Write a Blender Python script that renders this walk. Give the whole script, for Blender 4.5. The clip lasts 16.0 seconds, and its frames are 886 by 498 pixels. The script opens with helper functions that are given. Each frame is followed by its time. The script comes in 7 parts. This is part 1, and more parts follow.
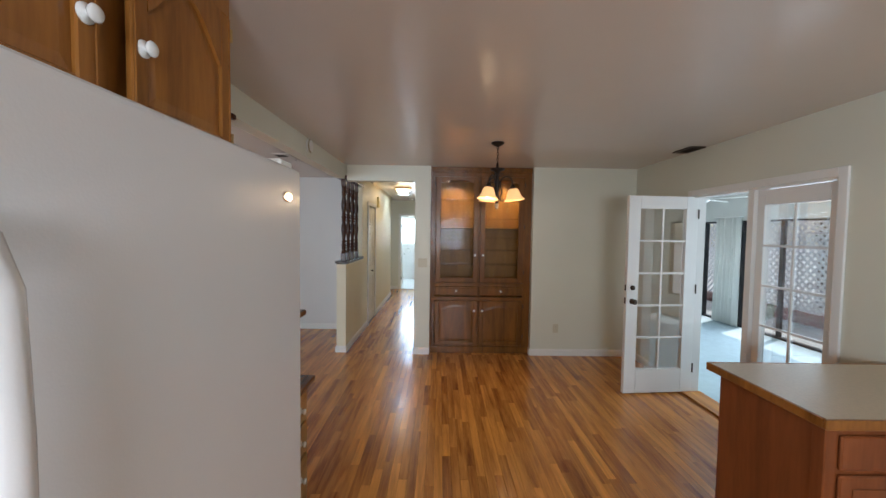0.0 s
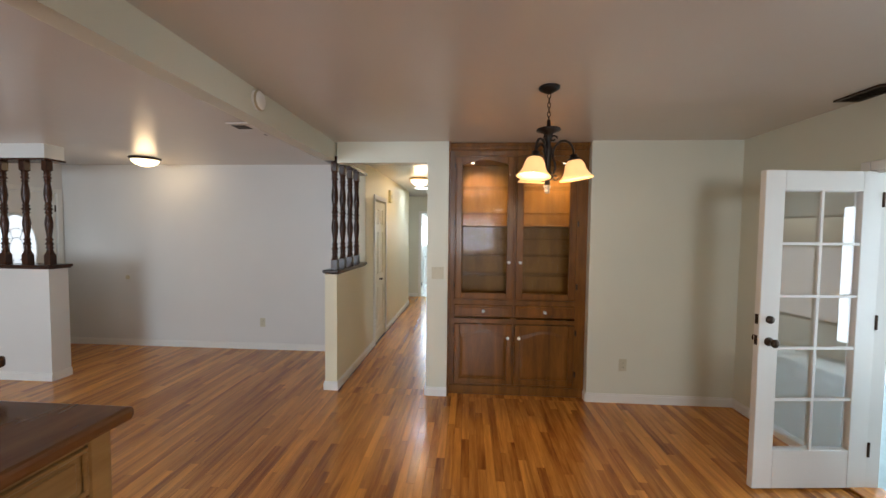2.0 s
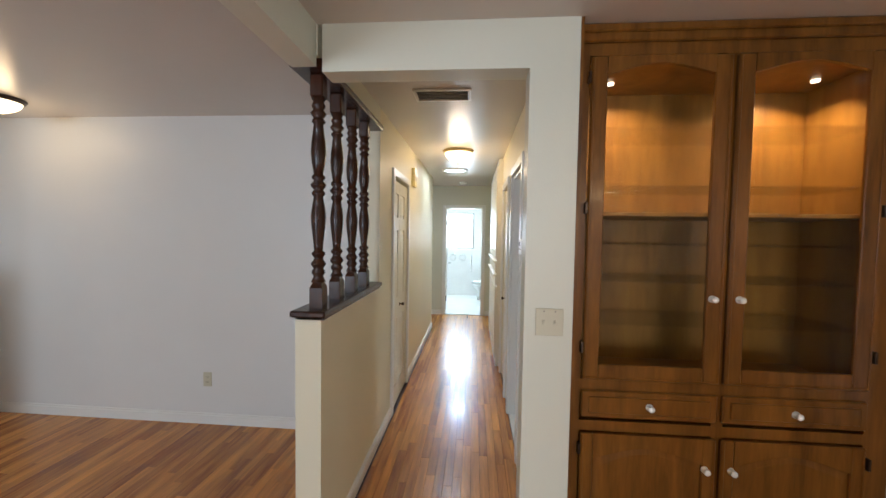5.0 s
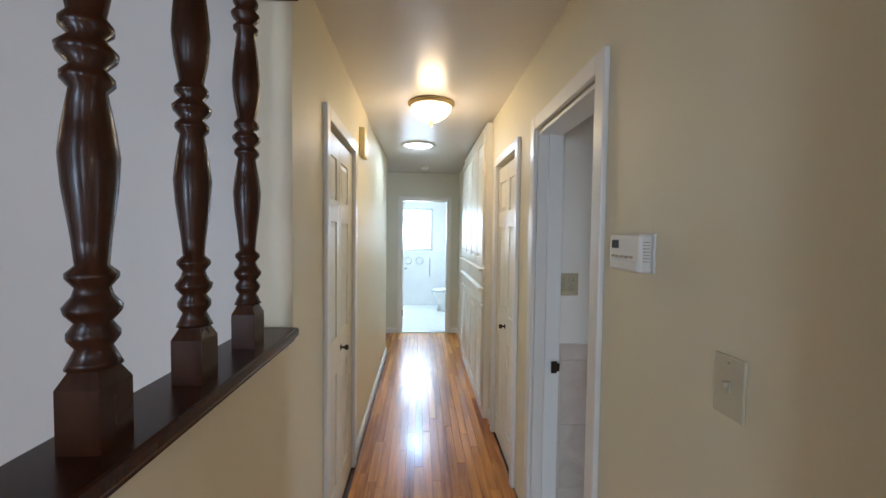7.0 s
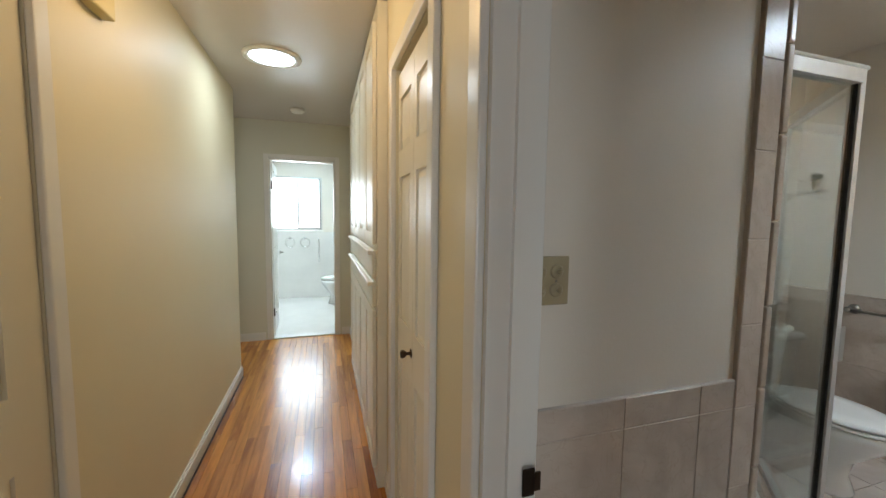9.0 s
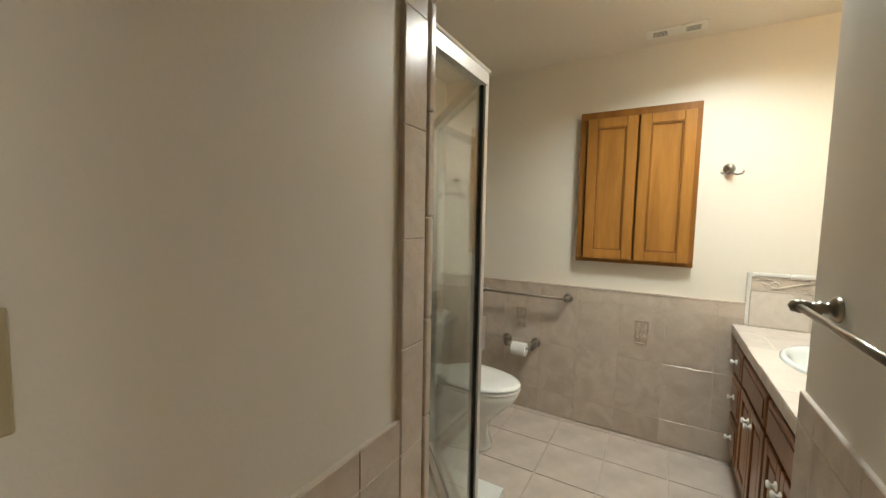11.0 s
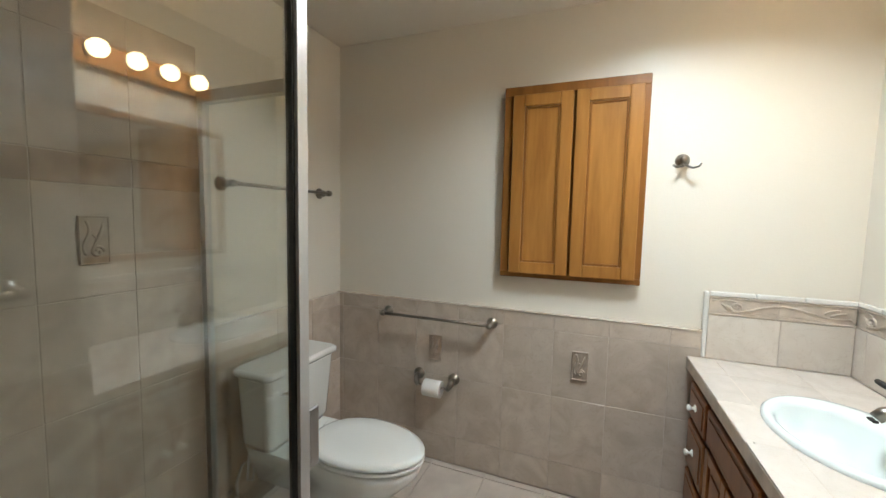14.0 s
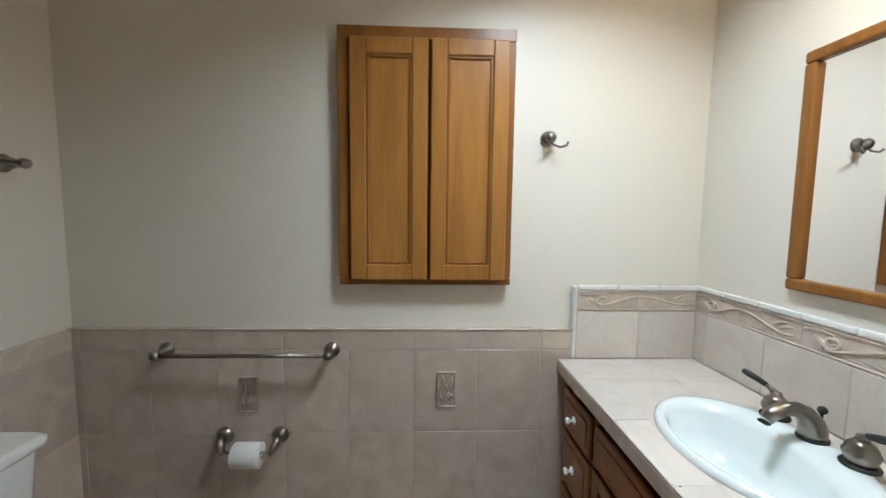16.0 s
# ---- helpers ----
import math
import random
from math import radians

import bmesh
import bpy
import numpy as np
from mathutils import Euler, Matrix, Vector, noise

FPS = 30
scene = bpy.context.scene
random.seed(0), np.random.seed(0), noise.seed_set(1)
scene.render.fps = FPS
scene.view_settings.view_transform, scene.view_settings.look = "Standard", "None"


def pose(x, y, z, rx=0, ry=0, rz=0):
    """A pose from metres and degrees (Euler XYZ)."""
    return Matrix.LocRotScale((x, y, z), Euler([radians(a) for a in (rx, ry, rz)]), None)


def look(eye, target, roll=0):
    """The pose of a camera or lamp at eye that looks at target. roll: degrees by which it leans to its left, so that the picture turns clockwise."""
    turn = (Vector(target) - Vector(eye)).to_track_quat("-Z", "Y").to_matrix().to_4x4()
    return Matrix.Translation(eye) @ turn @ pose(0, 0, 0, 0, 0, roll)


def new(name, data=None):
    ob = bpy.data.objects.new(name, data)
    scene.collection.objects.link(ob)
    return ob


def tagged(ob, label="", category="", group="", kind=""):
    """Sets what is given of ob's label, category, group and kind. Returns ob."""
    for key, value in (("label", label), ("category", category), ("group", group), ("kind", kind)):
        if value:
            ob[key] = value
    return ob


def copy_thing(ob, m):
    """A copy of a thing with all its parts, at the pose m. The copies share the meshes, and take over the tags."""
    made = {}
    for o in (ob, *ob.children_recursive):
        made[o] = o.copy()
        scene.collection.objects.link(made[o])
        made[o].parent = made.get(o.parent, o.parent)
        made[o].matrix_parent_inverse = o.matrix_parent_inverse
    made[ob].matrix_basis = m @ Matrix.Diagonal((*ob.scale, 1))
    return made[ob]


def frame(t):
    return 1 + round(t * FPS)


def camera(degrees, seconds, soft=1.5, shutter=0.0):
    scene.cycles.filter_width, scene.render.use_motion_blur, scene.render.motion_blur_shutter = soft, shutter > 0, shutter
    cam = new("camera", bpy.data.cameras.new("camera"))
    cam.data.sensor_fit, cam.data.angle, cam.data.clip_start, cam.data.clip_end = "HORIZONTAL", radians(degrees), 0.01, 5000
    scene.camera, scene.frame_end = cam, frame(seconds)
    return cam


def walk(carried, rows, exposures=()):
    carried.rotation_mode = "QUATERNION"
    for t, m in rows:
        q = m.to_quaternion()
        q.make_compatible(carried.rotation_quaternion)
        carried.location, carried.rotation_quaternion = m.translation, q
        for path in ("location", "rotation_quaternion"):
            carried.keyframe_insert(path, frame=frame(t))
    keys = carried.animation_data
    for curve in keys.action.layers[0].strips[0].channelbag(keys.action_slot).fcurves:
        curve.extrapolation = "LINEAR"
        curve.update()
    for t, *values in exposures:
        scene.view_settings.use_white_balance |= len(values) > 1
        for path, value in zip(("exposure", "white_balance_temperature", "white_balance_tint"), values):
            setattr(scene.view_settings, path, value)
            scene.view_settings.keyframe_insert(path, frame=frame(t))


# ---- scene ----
PATH = [
    (0, (0.132, 0.302, 1.601), (0.15, 2.3, 1.51), 0.8),
    (0.5, (0.168, 0.599, 1.593), (0.195, 2.597, 1.509), 0.8),
    (1, (0.223, 0.916, 1.602), (0.247, 2.914, 1.51), 0.5),
    (1.5, (0.254, 1.237, 1.577), (0.222, 3.235, 1.488), 0.6),
    (2, (0.201, 1.594, 1.588), (0.07, 3.588, 1.498), 0.6),
    (2.5, (0.11, 1.928, 1.593), (-0.107, 3.914, 1.502), 0.6),
    (3, (-0.003, 2.278, 1.605), (-0.262, 4.259, 1.511), 0.6),
    (3.5, (-0.12, 2.585, 1.588), (-0.387, 4.565, 1.497), 0.6),
    (4, (-0.219, 2.893, 1.591), (-0.471, 4.875, 1.5), 0.6),
    (4.5, (-0.3, 3.273, 1.574), (-0.509, 5.26, 1.484), 0.5),
    (4.7, (-0.341, 3.405, 1.568), (-0.533, 5.394, 1.48), 0.7),
    (6.8, (-0.654, 4.857, 1.531), (-0.564, 6.853, 1.449), 0.5),
    (7, (-0.655, 4.995, 1.52), (-0.538, 6.99, 1.442), 0.7),
    (7.5, (-0.598, 5.367, 1.481), (-0.397, 7.354, 1.38), 0.6),
    (7.6, (-0.594, 5.445, 1.486), (-0.377, 7.431, 1.375), 0.6),
    (8, (-0.544, 5.682, 1.467), (-0.311, 7.665, 1.346), 0.5),
    (8.5, (-0.507, 5.969, 1.445), (-0.173, 7.936, 1.301), 0.6),
    (9, (-0.385, 6.18, 1.409), (0.215, 8.081, 1.244), 0.8),
    (9.5, (-0.225, 6.344, 1.41), (0.791, 8.057, 1.227), 0.8),
    (10, (-0.129, 6.417, 1.42), (1.211, 7.891, 1.239), 0.8),
    (12.3, (0.469, 6.464, 1.387), (2.345, 7.145, 1.248), 1.2),
    (12.5, (0.532, 6.451, 1.397), (2.405, 7.137, 1.252), 1.1),
    (13, (0.627, 6.455, 1.416), (2.499, 7.14, 1.256), 1.0),
    (13.5, (0.693, 6.444, 1.417), (2.549, 7.174, 1.274), 1.1),
    (14, (0.789, 6.5, 1.436), (2.642, 7.236, 1.28), 1.2),
    (14.5, (0.903, 6.521, 1.455), (2.759, 7.247, 1.286), 1.1),
    (15, (1.046, 6.592, 1.455), (2.989, 7.032, 1.28), 1.0),
    (15.5, (1.189, 6.609, 1.431), (3.173, 6.794, 1.263), 0.8),
    (16, (1.295, 6.617, 1.419), (3.286, 6.539, 1.24), 0.7),
]
cam = camera(98.7, 16.0)
EXPOSURES = [(0.0, -0.2, 6050, 10), (0.5, -0.05, 6050, 10), (1.5, 0.02, 6350, 10), (3.5, 0.07, 6300, 10), (4.5, 0.12, 6250, 10), (7.0, 0.05, 5600, 10), (8.5, -0.1, 6500, 10), (9.5, -0.35, 7500, 10), (10.0, -0.2, 9000, 10), (12.5, 0.03, 7600, 10), (14.5, -0.15, 7100, 10), (16.0, -0.4, 6700, 10)]
walk(cam, [(t, look(e, g, r)) for t, e, g, r in PATH], EXPOSURES)

# ---- world, sun and large lights ----
SUN_AZ, SUN_EL = 58.0, 65.0
world = bpy.data.worlds.new("sky_world")
scene.world = world
world.use_nodes = True
wn = world.node_tree.nodes
sky = wn.new("ShaderNodeTexSky")
sky.sky_type, sky.sun_disc = "NISHITA", False
sky.sun_elevation, sky.sun_rotation = radians(SUN_EL), radians(SUN_AZ)
wn["Background"].inputs[1].default_value = 0.15
world.node_tree.links.new(sky.outputs[0], wn["Background"].inputs[0])


def lamp(name, kind, energy, m, color=(1, 1, 1), size=0.1, size_y=None, spread=None):
    d = bpy.data.lights.new(name, kind)
    d.energy, d.color = energy, color
    if kind == "AREA":
        d.shape, d.size, d.size_y = "RECTANGLE", size, size_y or size
        if spread:
            d.spread = radians(spread)
    elif kind == "SUN":
        d.angle = radians(size)
    else:
        d.shadow_soft_size = size
    ob = new(name, d)
    ob.matrix_world = m
    return ob


sun_from = Vector((math.sin(radians(SUN_AZ)) * math.cos(radians(SUN_EL)), math.cos(radians(SUN_AZ)) * math.cos(radians(SUN_EL)), math.sin(radians(SUN_EL))))
lamp("sun", "SUN", 5.0, look(sun_from * 30, (0, 0, 0)), (1, 0.96, 0.9), 0.5)
DAY = (0.86, 0.93, 1.0)
WARM = (1.0, 0.70, 0.38)
# daylight through the openings
lamp("kitchen_window_light", "AREA", 105, look((0.35, -2.38, 1.55), (0.4, 2, 1.4)), DAY, 1.2, 1.0)
lamp("living_window_light", "AREA", 170, look((-3.6, -2.25, 1.35), (-3.0, 5, 1.2)), (0.74, 0.87, 1.0), 2.0, 1.5)
lamp("sunroom_window_light", "AREA", 125, look((5.38, 4.2, 1.1), (2.7, 4.2, 1.1)), (0.74, 0.88, 1.0), 4.6, 1.7)
lamp("far_bath_window_light", "AREA", 20, look((-0.79, 13.05, 1.6), (-0.75, 11.5, 0.9)), (0.72, 0.88, 1.0), 0.72, 0.84, 175)
# added fill lamp: the side hall is closed, with no opening behind it
lamp("hall_side_fill", "AREA", 4.5, look((-2.9, 10.2, 1.4), (-1, 10.2, 1.3)), DAY, 0.7, 1.2)

# ---- materials ----
def nodes_of(name):
    m = bpy.data.materials.new(name)
    m.use_nodes = True
    nt = m.node_tree
    return m, nt, nt.nodes["Principled BSDF"]


def mat(name, color, rough=0.5, metal=0.0, var=0.05, scale=(3, 3, 3), bump=0.0, bscale=80.0, spec=0.5, coat=0.0, fine=0.0):
    """Base colour with stains at a large and a small scale, and a fine relief."""
    m, nt, p = nodes_of(name)
    L = nt.links.new
    tc = nt.nodes.new("ShaderNodeTexCoord")
    mp = nt.nodes.new("ShaderNodeMapping")
    mp.inputs["Scale"].default_value = scale
    L(tc.outputs["Object"], mp.inputs[0])
    n1 = nt.nodes.new("ShaderNodeTexNoise")
    n1.inputs["Scale"].default_value, n1.inputs["Detail"].default_value = 1.0, 5
    L(mp.outputs[0], n1.inputs["Vector"])
    ramp = nt.nodes.new("ShaderNodeValToRGB")
    e = ramp.color_ramp.elements
    e[0].position, e[1].position = 0.3, 0.7
    e[0].color = (*[c * (1 - var) for c in color], 1)
    e[1].color = (*[min(1, c * (1 + var)) for c in color], 1)
    L(n1.outputs[0], ramp.inputs[0])
    L(ramp.outputs[0], p.inputs["Base Color"])
    p.inputs["Roughness"].default_value, p.inputs["Metallic"].default_value = rough, metal
    p.inputs["Specular IOR Level"].default_value = spec
    p.inputs["Coat Weight"].default_value = coat
    p.inputs["Coat Roughness"].default_value = 0.15
    if bump:
        n2 = nt.nodes.new("ShaderNodeTexNoise")
        n2.inputs["Scale"].default_value, n2.inputs["Detail"].default_value = bscale, 3
        L(tc.outputs["Object"], n2.inputs["Vector"])
        b = nt.nodes.new("ShaderNodeBump")
        b.inputs["Strength"].default_value, b.inputs["Distance"].default_value = bump, 0.002
        L(n2.outputs[0], b.inputs["Height"])
        L(b.outputs[0], p.inputs["Normal"])
    return m


def wood(name, dark, light, grain=(14, 14, 1.2), rough=0.35, coat=0.2, island=False, byobject=False, spread=0.35, spec=0.25):
    """Wood whose grain runs along the axis with the smallest grain scale."""
    m, nt, p = nodes_of(name)
    L = nt.links.new
    tc = nt.nodes.new("ShaderNodeTexCoord")
    mp = nt.nodes.new("ShaderNodeMapping")
    mp.inputs["Scale"].default_value = grain
    L(tc.outputs["Object"], mp.inputs[0])
    rnd = None
    if island:
        rnd = nt.nodes.new("ShaderNodeNewGeometry").outputs["Random Per Island"]
    elif byobject:
        rnd = nt.nodes.new("ShaderNodeObjectInfo").outputs["Random"]
    vec = mp.outputs[0]
    if rnd:
        add = nt.nodes.new("ShaderNodeVectorMath")
        sc = nt.nodes.new("ShaderNodeMath")
        sc.operation, sc.inputs[1].default_value = "MULTIPLY", 57.0
        L(rnd, sc.inputs[0])
        L(vec, add.inputs[0])
        L(sc.outputs[0], add.inputs[1])
        vec = add.outputs[0]
    n1 = nt.nodes.new("ShaderNodeTexNoise")
    n1.inputs["Scale"].default_value, n1.inputs["Detail"].default_value, n1.inputs["Distortion"].default_value = 1.3, 6, 0.6
    L(vec, n1.inputs["Vector"])
    n3 = nt.nodes.new("ShaderNodeTexNoise")
    n3.inputs["Scale"].default_value, n3.inputs["Detail"].default_value = 9, 3
    L(vec, n3.inputs["Vector"])
    mix = nt.nodes.new("ShaderNodeMath")
    mix.operation, mix.inputs[1].default_value = "MULTIPLY_ADD", 0.3
    L(n3.outputs[0], mix.inputs[0])
    L(n1.outputs[0], mix.inputs[2])
    fac = mix.outputs[0]
    if rnd:
        m2 = nt.nodes.new("ShaderNodeMath")
        m2.operation, m2.inputs[1].default_value = "MULTIPLY_ADD", spread * 2
        sub = nt.nodes.new("ShaderNodeMath")
        sub.operation, sub.inputs[1].default_value = "SUBTRACT", spread
        L(rnd, m2.inputs[0])
        L(fac, m2.inputs[2])
        L(m2.outputs[0], sub.inputs[0])
        fac = sub.outputs[0]
    ramp = nt.nodes.new("ShaderNodeValToRGB")
    e = ramp.color_ramp.elements
    e[0].position, e[1].position = 0.3, 0.98
    e[0].color, e[1].color = (*dark, 1), (*light, 1)
    L(fac, ramp.inputs[0])
    L(ramp.outputs[0], p.inputs["Base Color"])
    b = nt.nodes.new("ShaderNodeBump")
    b.inputs["Strength"].default_value, b.inputs["Distance"].default_value = 0.12, 0.001
    L(n3.outputs[0], b.inputs["Height"])
    L(b.outputs[0], p.inputs["Normal"])
    p.inputs["Roughness"].default_value = rough
    p.inputs["Coat Weight"].default_value, p.inputs["Coat Roughness"].default_value = coat, 0.12
    p.inputs["Specular IOR Level"].default_value = spec
    return m


def glow(name, color, strength):
    m, nt, p = nodes_of(name)
    p.inputs["Base Color"].default_value = (*color, 1)
    p.inputs["Emission Color"].default_value = (*color, 1)
    p.inputs["Emission Strength"].default_value = strength
    return m


def glass(name, tint=(1, 1, 1), gloss=0.008, rough=0.0):
    m, nt, p = nodes_of(name)
    nt.nodes.remove(p)
    out = nt.nodes["Material Output"]
    tr, gl, mx, fr = (nt.nodes.new("ShaderNode" + k) for k in ("BsdfTransparent", "BsdfGlossy", "MixShader", "LayerWeight"))
    pw = nt.nodes.new("ShaderNodeMath")
    ad = nt.nodes.new("ShaderNodeMath")
    pw.operation, pw.inputs[1].default_value = "POWER", 4.0
    ad.operation, ad.inputs[1].default_value, ad.inputs[2].default_value = "MULTIPLY_ADD", 0.8, gloss
    tr.inputs[0].default_value = (*tint, 1)
    gl.inputs["Roughness"].default_value = rough
    fr.inputs[0].default_value = 0.5
    nt.links.new(fr.outputs["Facing"], pw.inputs[0])
    nt.links.new(pw.outputs[0], ad.inputs[0])
    nt.links.new(ad.outputs[0], mx.inputs[0])
    nt.links.new(tr.outputs[0], mx.inputs[1])
    nt.links.new(gl.outputs[0], mx.inputs[2])
    nt.links.new(mx.outputs[0], out.inputs[0])
    return m


WALL = mat("cream_wall_paint", (0.665, 0.66, 0.55), 0.42, var=0.03, scale=(1, 1, 1), bump=0.25, bscale=140)
HALLW = mat("hall_wall_paint", (0.75, 0.69, 0.51), 0.5, var=0.03, scale=(1, 1, 1), bump=0.2, bscale=60)
LIVW = mat("living_wall_paint", (0.70, 0.69, 0.66), 0.42, var=0.03, scale=(1, 1, 1), bump=0.25, bscale=140)
CEIL = mat("ceiling_semigloss_paint", (0.66, 0.62, 0.57), 0.27, var=0.02, scale=(1, 1, 1), bump=0.5, bscale=7)
BATHW = mat("bath_wall_paint", (0.74, 0.685, 0.605), 0.42, var=0.02, scale=(1, 1, 1), bump=0.2, bscale=120)
TRIM = mat("white_trim_paint", (0.78, 0.77, 0.73), 0.3, var=0.02, bump=0.08)
DOORP = mat("cream_door_paint", (0.76, 0.72, 0.60), 0.36, var=0.02, bump=0.08)
OAKFLOOR = wood("oak_floor", (0.22, 0.060, 0.009), (0.82, 0.35, 0.062), (16, 1.1, 16), 0.27, 0.2, byobject=True, spread=0.19, spec=0.5)
OAKFLOORI = wood("oak_floor_joined", (0.22, 0.060, 0.009), (0.82, 0.35, 0.062), (16, 1.1, 16), 0.27, 0.2, island=True, spread=0.19, spec=0.5)
GAP = mat("floor_gap", (0.05, 0.02, 0.01), 0.6)
HUTCH = wood("hutch_stained_wood", (0.048, 0.0165, 0.0028), (0.27, 0.107, 0.017), (9, 9, 1.2), 0.3, 0.12)
HUTCHIN = wood("hutch_inner_wood", (0.15, 0.068, 0.012), (0.33, 0.16, 0.03), (6, 6, 1.0), 0.4, 0.1)
KCAB = wood("kitchen_cabinet_wood", (0.12, 0.038, 0.007), (0.42, 0.17, 0.034), (9, 9, 1.2), 0.28, 0.15)
KCABR = wood("kitchen_island_wood", (0.13, 0.035, 0.010), (0.27, 0.08, 0.024), (10, 10, 1.2), 0.35, 0.2)
DRES = wood("drawer_cabinet_wood", (0.20, 0.10, 0.035), (0.46, 0.27, 0.10), (9, 1.4, 9), 0.3, 0.3)
DTOP = wood("drawer_cabinet_top_wood", (0.09, 0.035, 0.012), (0.24, 0.10, 0.035), (9, 1.4, 9), 0.22, 0.4)
SPIN = wood("dark_spindle_wood", (0.016, 0.006, 0.003), (0.07, 0.023, 0.010), (9, 9, 1.4), 0.27, 0.08)
OAK = wood("honey_oak", (0.24, 0.095, 0.02), (0.47, 0.21, 0.055), (10, 10, 1.1), 0.35, 0.2)
OAKD = wood("brown_oak_edge", (0.15, 0.055, 0.012), (0.33, 0.135, 0.032), (10, 10, 1.1), 0.35, 0.1)
VAN = wood("vanity_wood", (0.13, 0.042, 0.012), (0.34, 0.13, 0.04), (10, 10, 1.2), 0.3, 0.3)
FRIDGE = mat("white_appliance_enamel", (0.64, 0.64, 0.64), 0.25, var=0.01, bump=0.12, bscale=220)
LAM = mat("beige_laminate", (0.58, 0.49, 0.36), 0.35, var=0.06, scale=(60, 60, 60))
IRON = mat("dark_bronze_iron", (0.022, 0.016, 0.013), 0.4, 0.6, var=0.2, scale=(30, 30, 30))
BRONZE = mat("aged_bronze", (0.06, 0.04, 0.028), 0.35, 0.8)
NICKEL = mat("brushed_nickel", (0.27, 0.245, 0.215), 0.3, 1.0, var=0.05, scale=(40, 40, 40))
CHROME = mat("polished_chrome", (0.75, 0.75, 0.75), 0.12, 1.0, var=0.01)
ALU = mat("dull_aluminium", (0.55, 0.55, 0.54), 0.3, 0.9, var=0.04, scale=(40, 40, 4))
PORC = mat("white_porcelain", (0.80, 0.80, 0.78), 0.1, var=0.01, coat=0.4)
PORCB = mat("cool_white_porcelain", (0.74, 0.80, 0.80), 0.08, var=0.01, coat=0.4)
KNOBW = mat("white_ceramic_knob", (0.82, 0.80, 0.76), 0.15)
PLATE = mat("ivory_plastic", (0.56, 0.52, 0.38), 0.35, var=0.02)
PLATEB = mat("tan_plastic", (0.40, 0.335, 0.21), 0.35, var=0.02)
WPLAS = mat("white_plastic", (0.78, 0.77, 0.72), 0.35, var=0.02)
BLACK = mat("black_gap", (0.012, 0.012, 0.012), 0.6)
TILEF = mat("beige_floor_tile", (0.56, 0.48, 0.42), 0.25, var=0.12, scale=(6, 6, 6), bump=0.1, bscale=30)
TILED = mat("relief_tile", (0.56, 0.475, 0.40), 0.3, var=0.15, scale=(20, 20, 20))
GROUT = mat("tile_grout", (0.52, 0.45, 0.39), 0.8, var=0.08, scale=(20, 20, 20))
BULL = mat("white_bullnose_tile", (0.76, 0.74, 0.71), 0.15)
CARPET = mat("pale_carpet", (0.44, 0.53, 0.56), 0.95, var=0.06, scale=(14, 14, 14), bump=0.7, bscale=400)
SHADE = glow("amber_glass_shade", (1.0, 0.60, 0.24), 0.8)
BULB = glow("lit_bulb", (1.0, 0.86, 0.62), 3.2)
GLOBE = glow("lit_globe_bulb", (1.0, 0.76, 0.44), 23.0)
BOWL = glow("lit_frosted_bowl", (1.0, 0.82, 0.52), 3.2)
SKYLB = glow("blue_daylight_lens", (0.38, 0.74, 1.0), 4.5)
SATIN = mat("satin_silver_frame", (0.62, 0.61, 0.59), 0.35, 0.55, var=0.03, scale=(40, 40, 4))
SKYL = glow("daylight_lens", (0.72, 0.9, 1.0), 6.0)
# relief tile darkened overall to stand in for shade in the carving
RELIEF_SHADE = mat("shade_toned_relief_tile", (0.43, 0.345, 0.28), 0.32, var=0.18, scale=(25, 25, 25))
BORDER = mat("brown_border_tile", (0.40, 0.30, 0.235), 0.3, var=0.18, scale=(20, 20, 20))
GOLDM = mat("brass_painted_metal", (0.55, 0.42, 0.20), 0.35, 0.7)
GLASS = glass("clear_glass", gloss=0.09)
DOORG = glass("patio_door_glass", gloss=0.16)
SHELFG = glass("shelf_glass", gloss=0.01)
HGLASS = glass("hutch_glass", gloss=0.003)
SHGLASS = glass("shower_glass", (0.955, 0.975, 0.96), 0.09)
MIRROR = mat("mirror_silver", (0.9, 0.9, 0.9), 0.0, 1.0, var=0)
ALUDARK = mat("dark_window_frame", (0.03, 0.03, 0.032), 0.4, 0.3)
CURT = mat("cream_curtain", (0.80, 0.79, 0.74), 0.9, var=0.05, bump=0.3, bscale=300)
LATT = mat("white_lattice_paint", (0.82, 0.82, 0.81), 0.6, var=0.05)
REDWOOD = mat("redwood_board", (0.22, 0.06, 0.035), 0.7, var=0.2, scale=(2, 2, 20))
CONC = mat("patio_concrete", (0.50, 0.49, 0.46), 0.85, var=0.12, scale=(2, 2, 2), bump=0.3)
LEAF = mat("leaf_green", (0.07, 0.14, 0.035), 0.6, var=0.4, scale=(8, 8, 8))
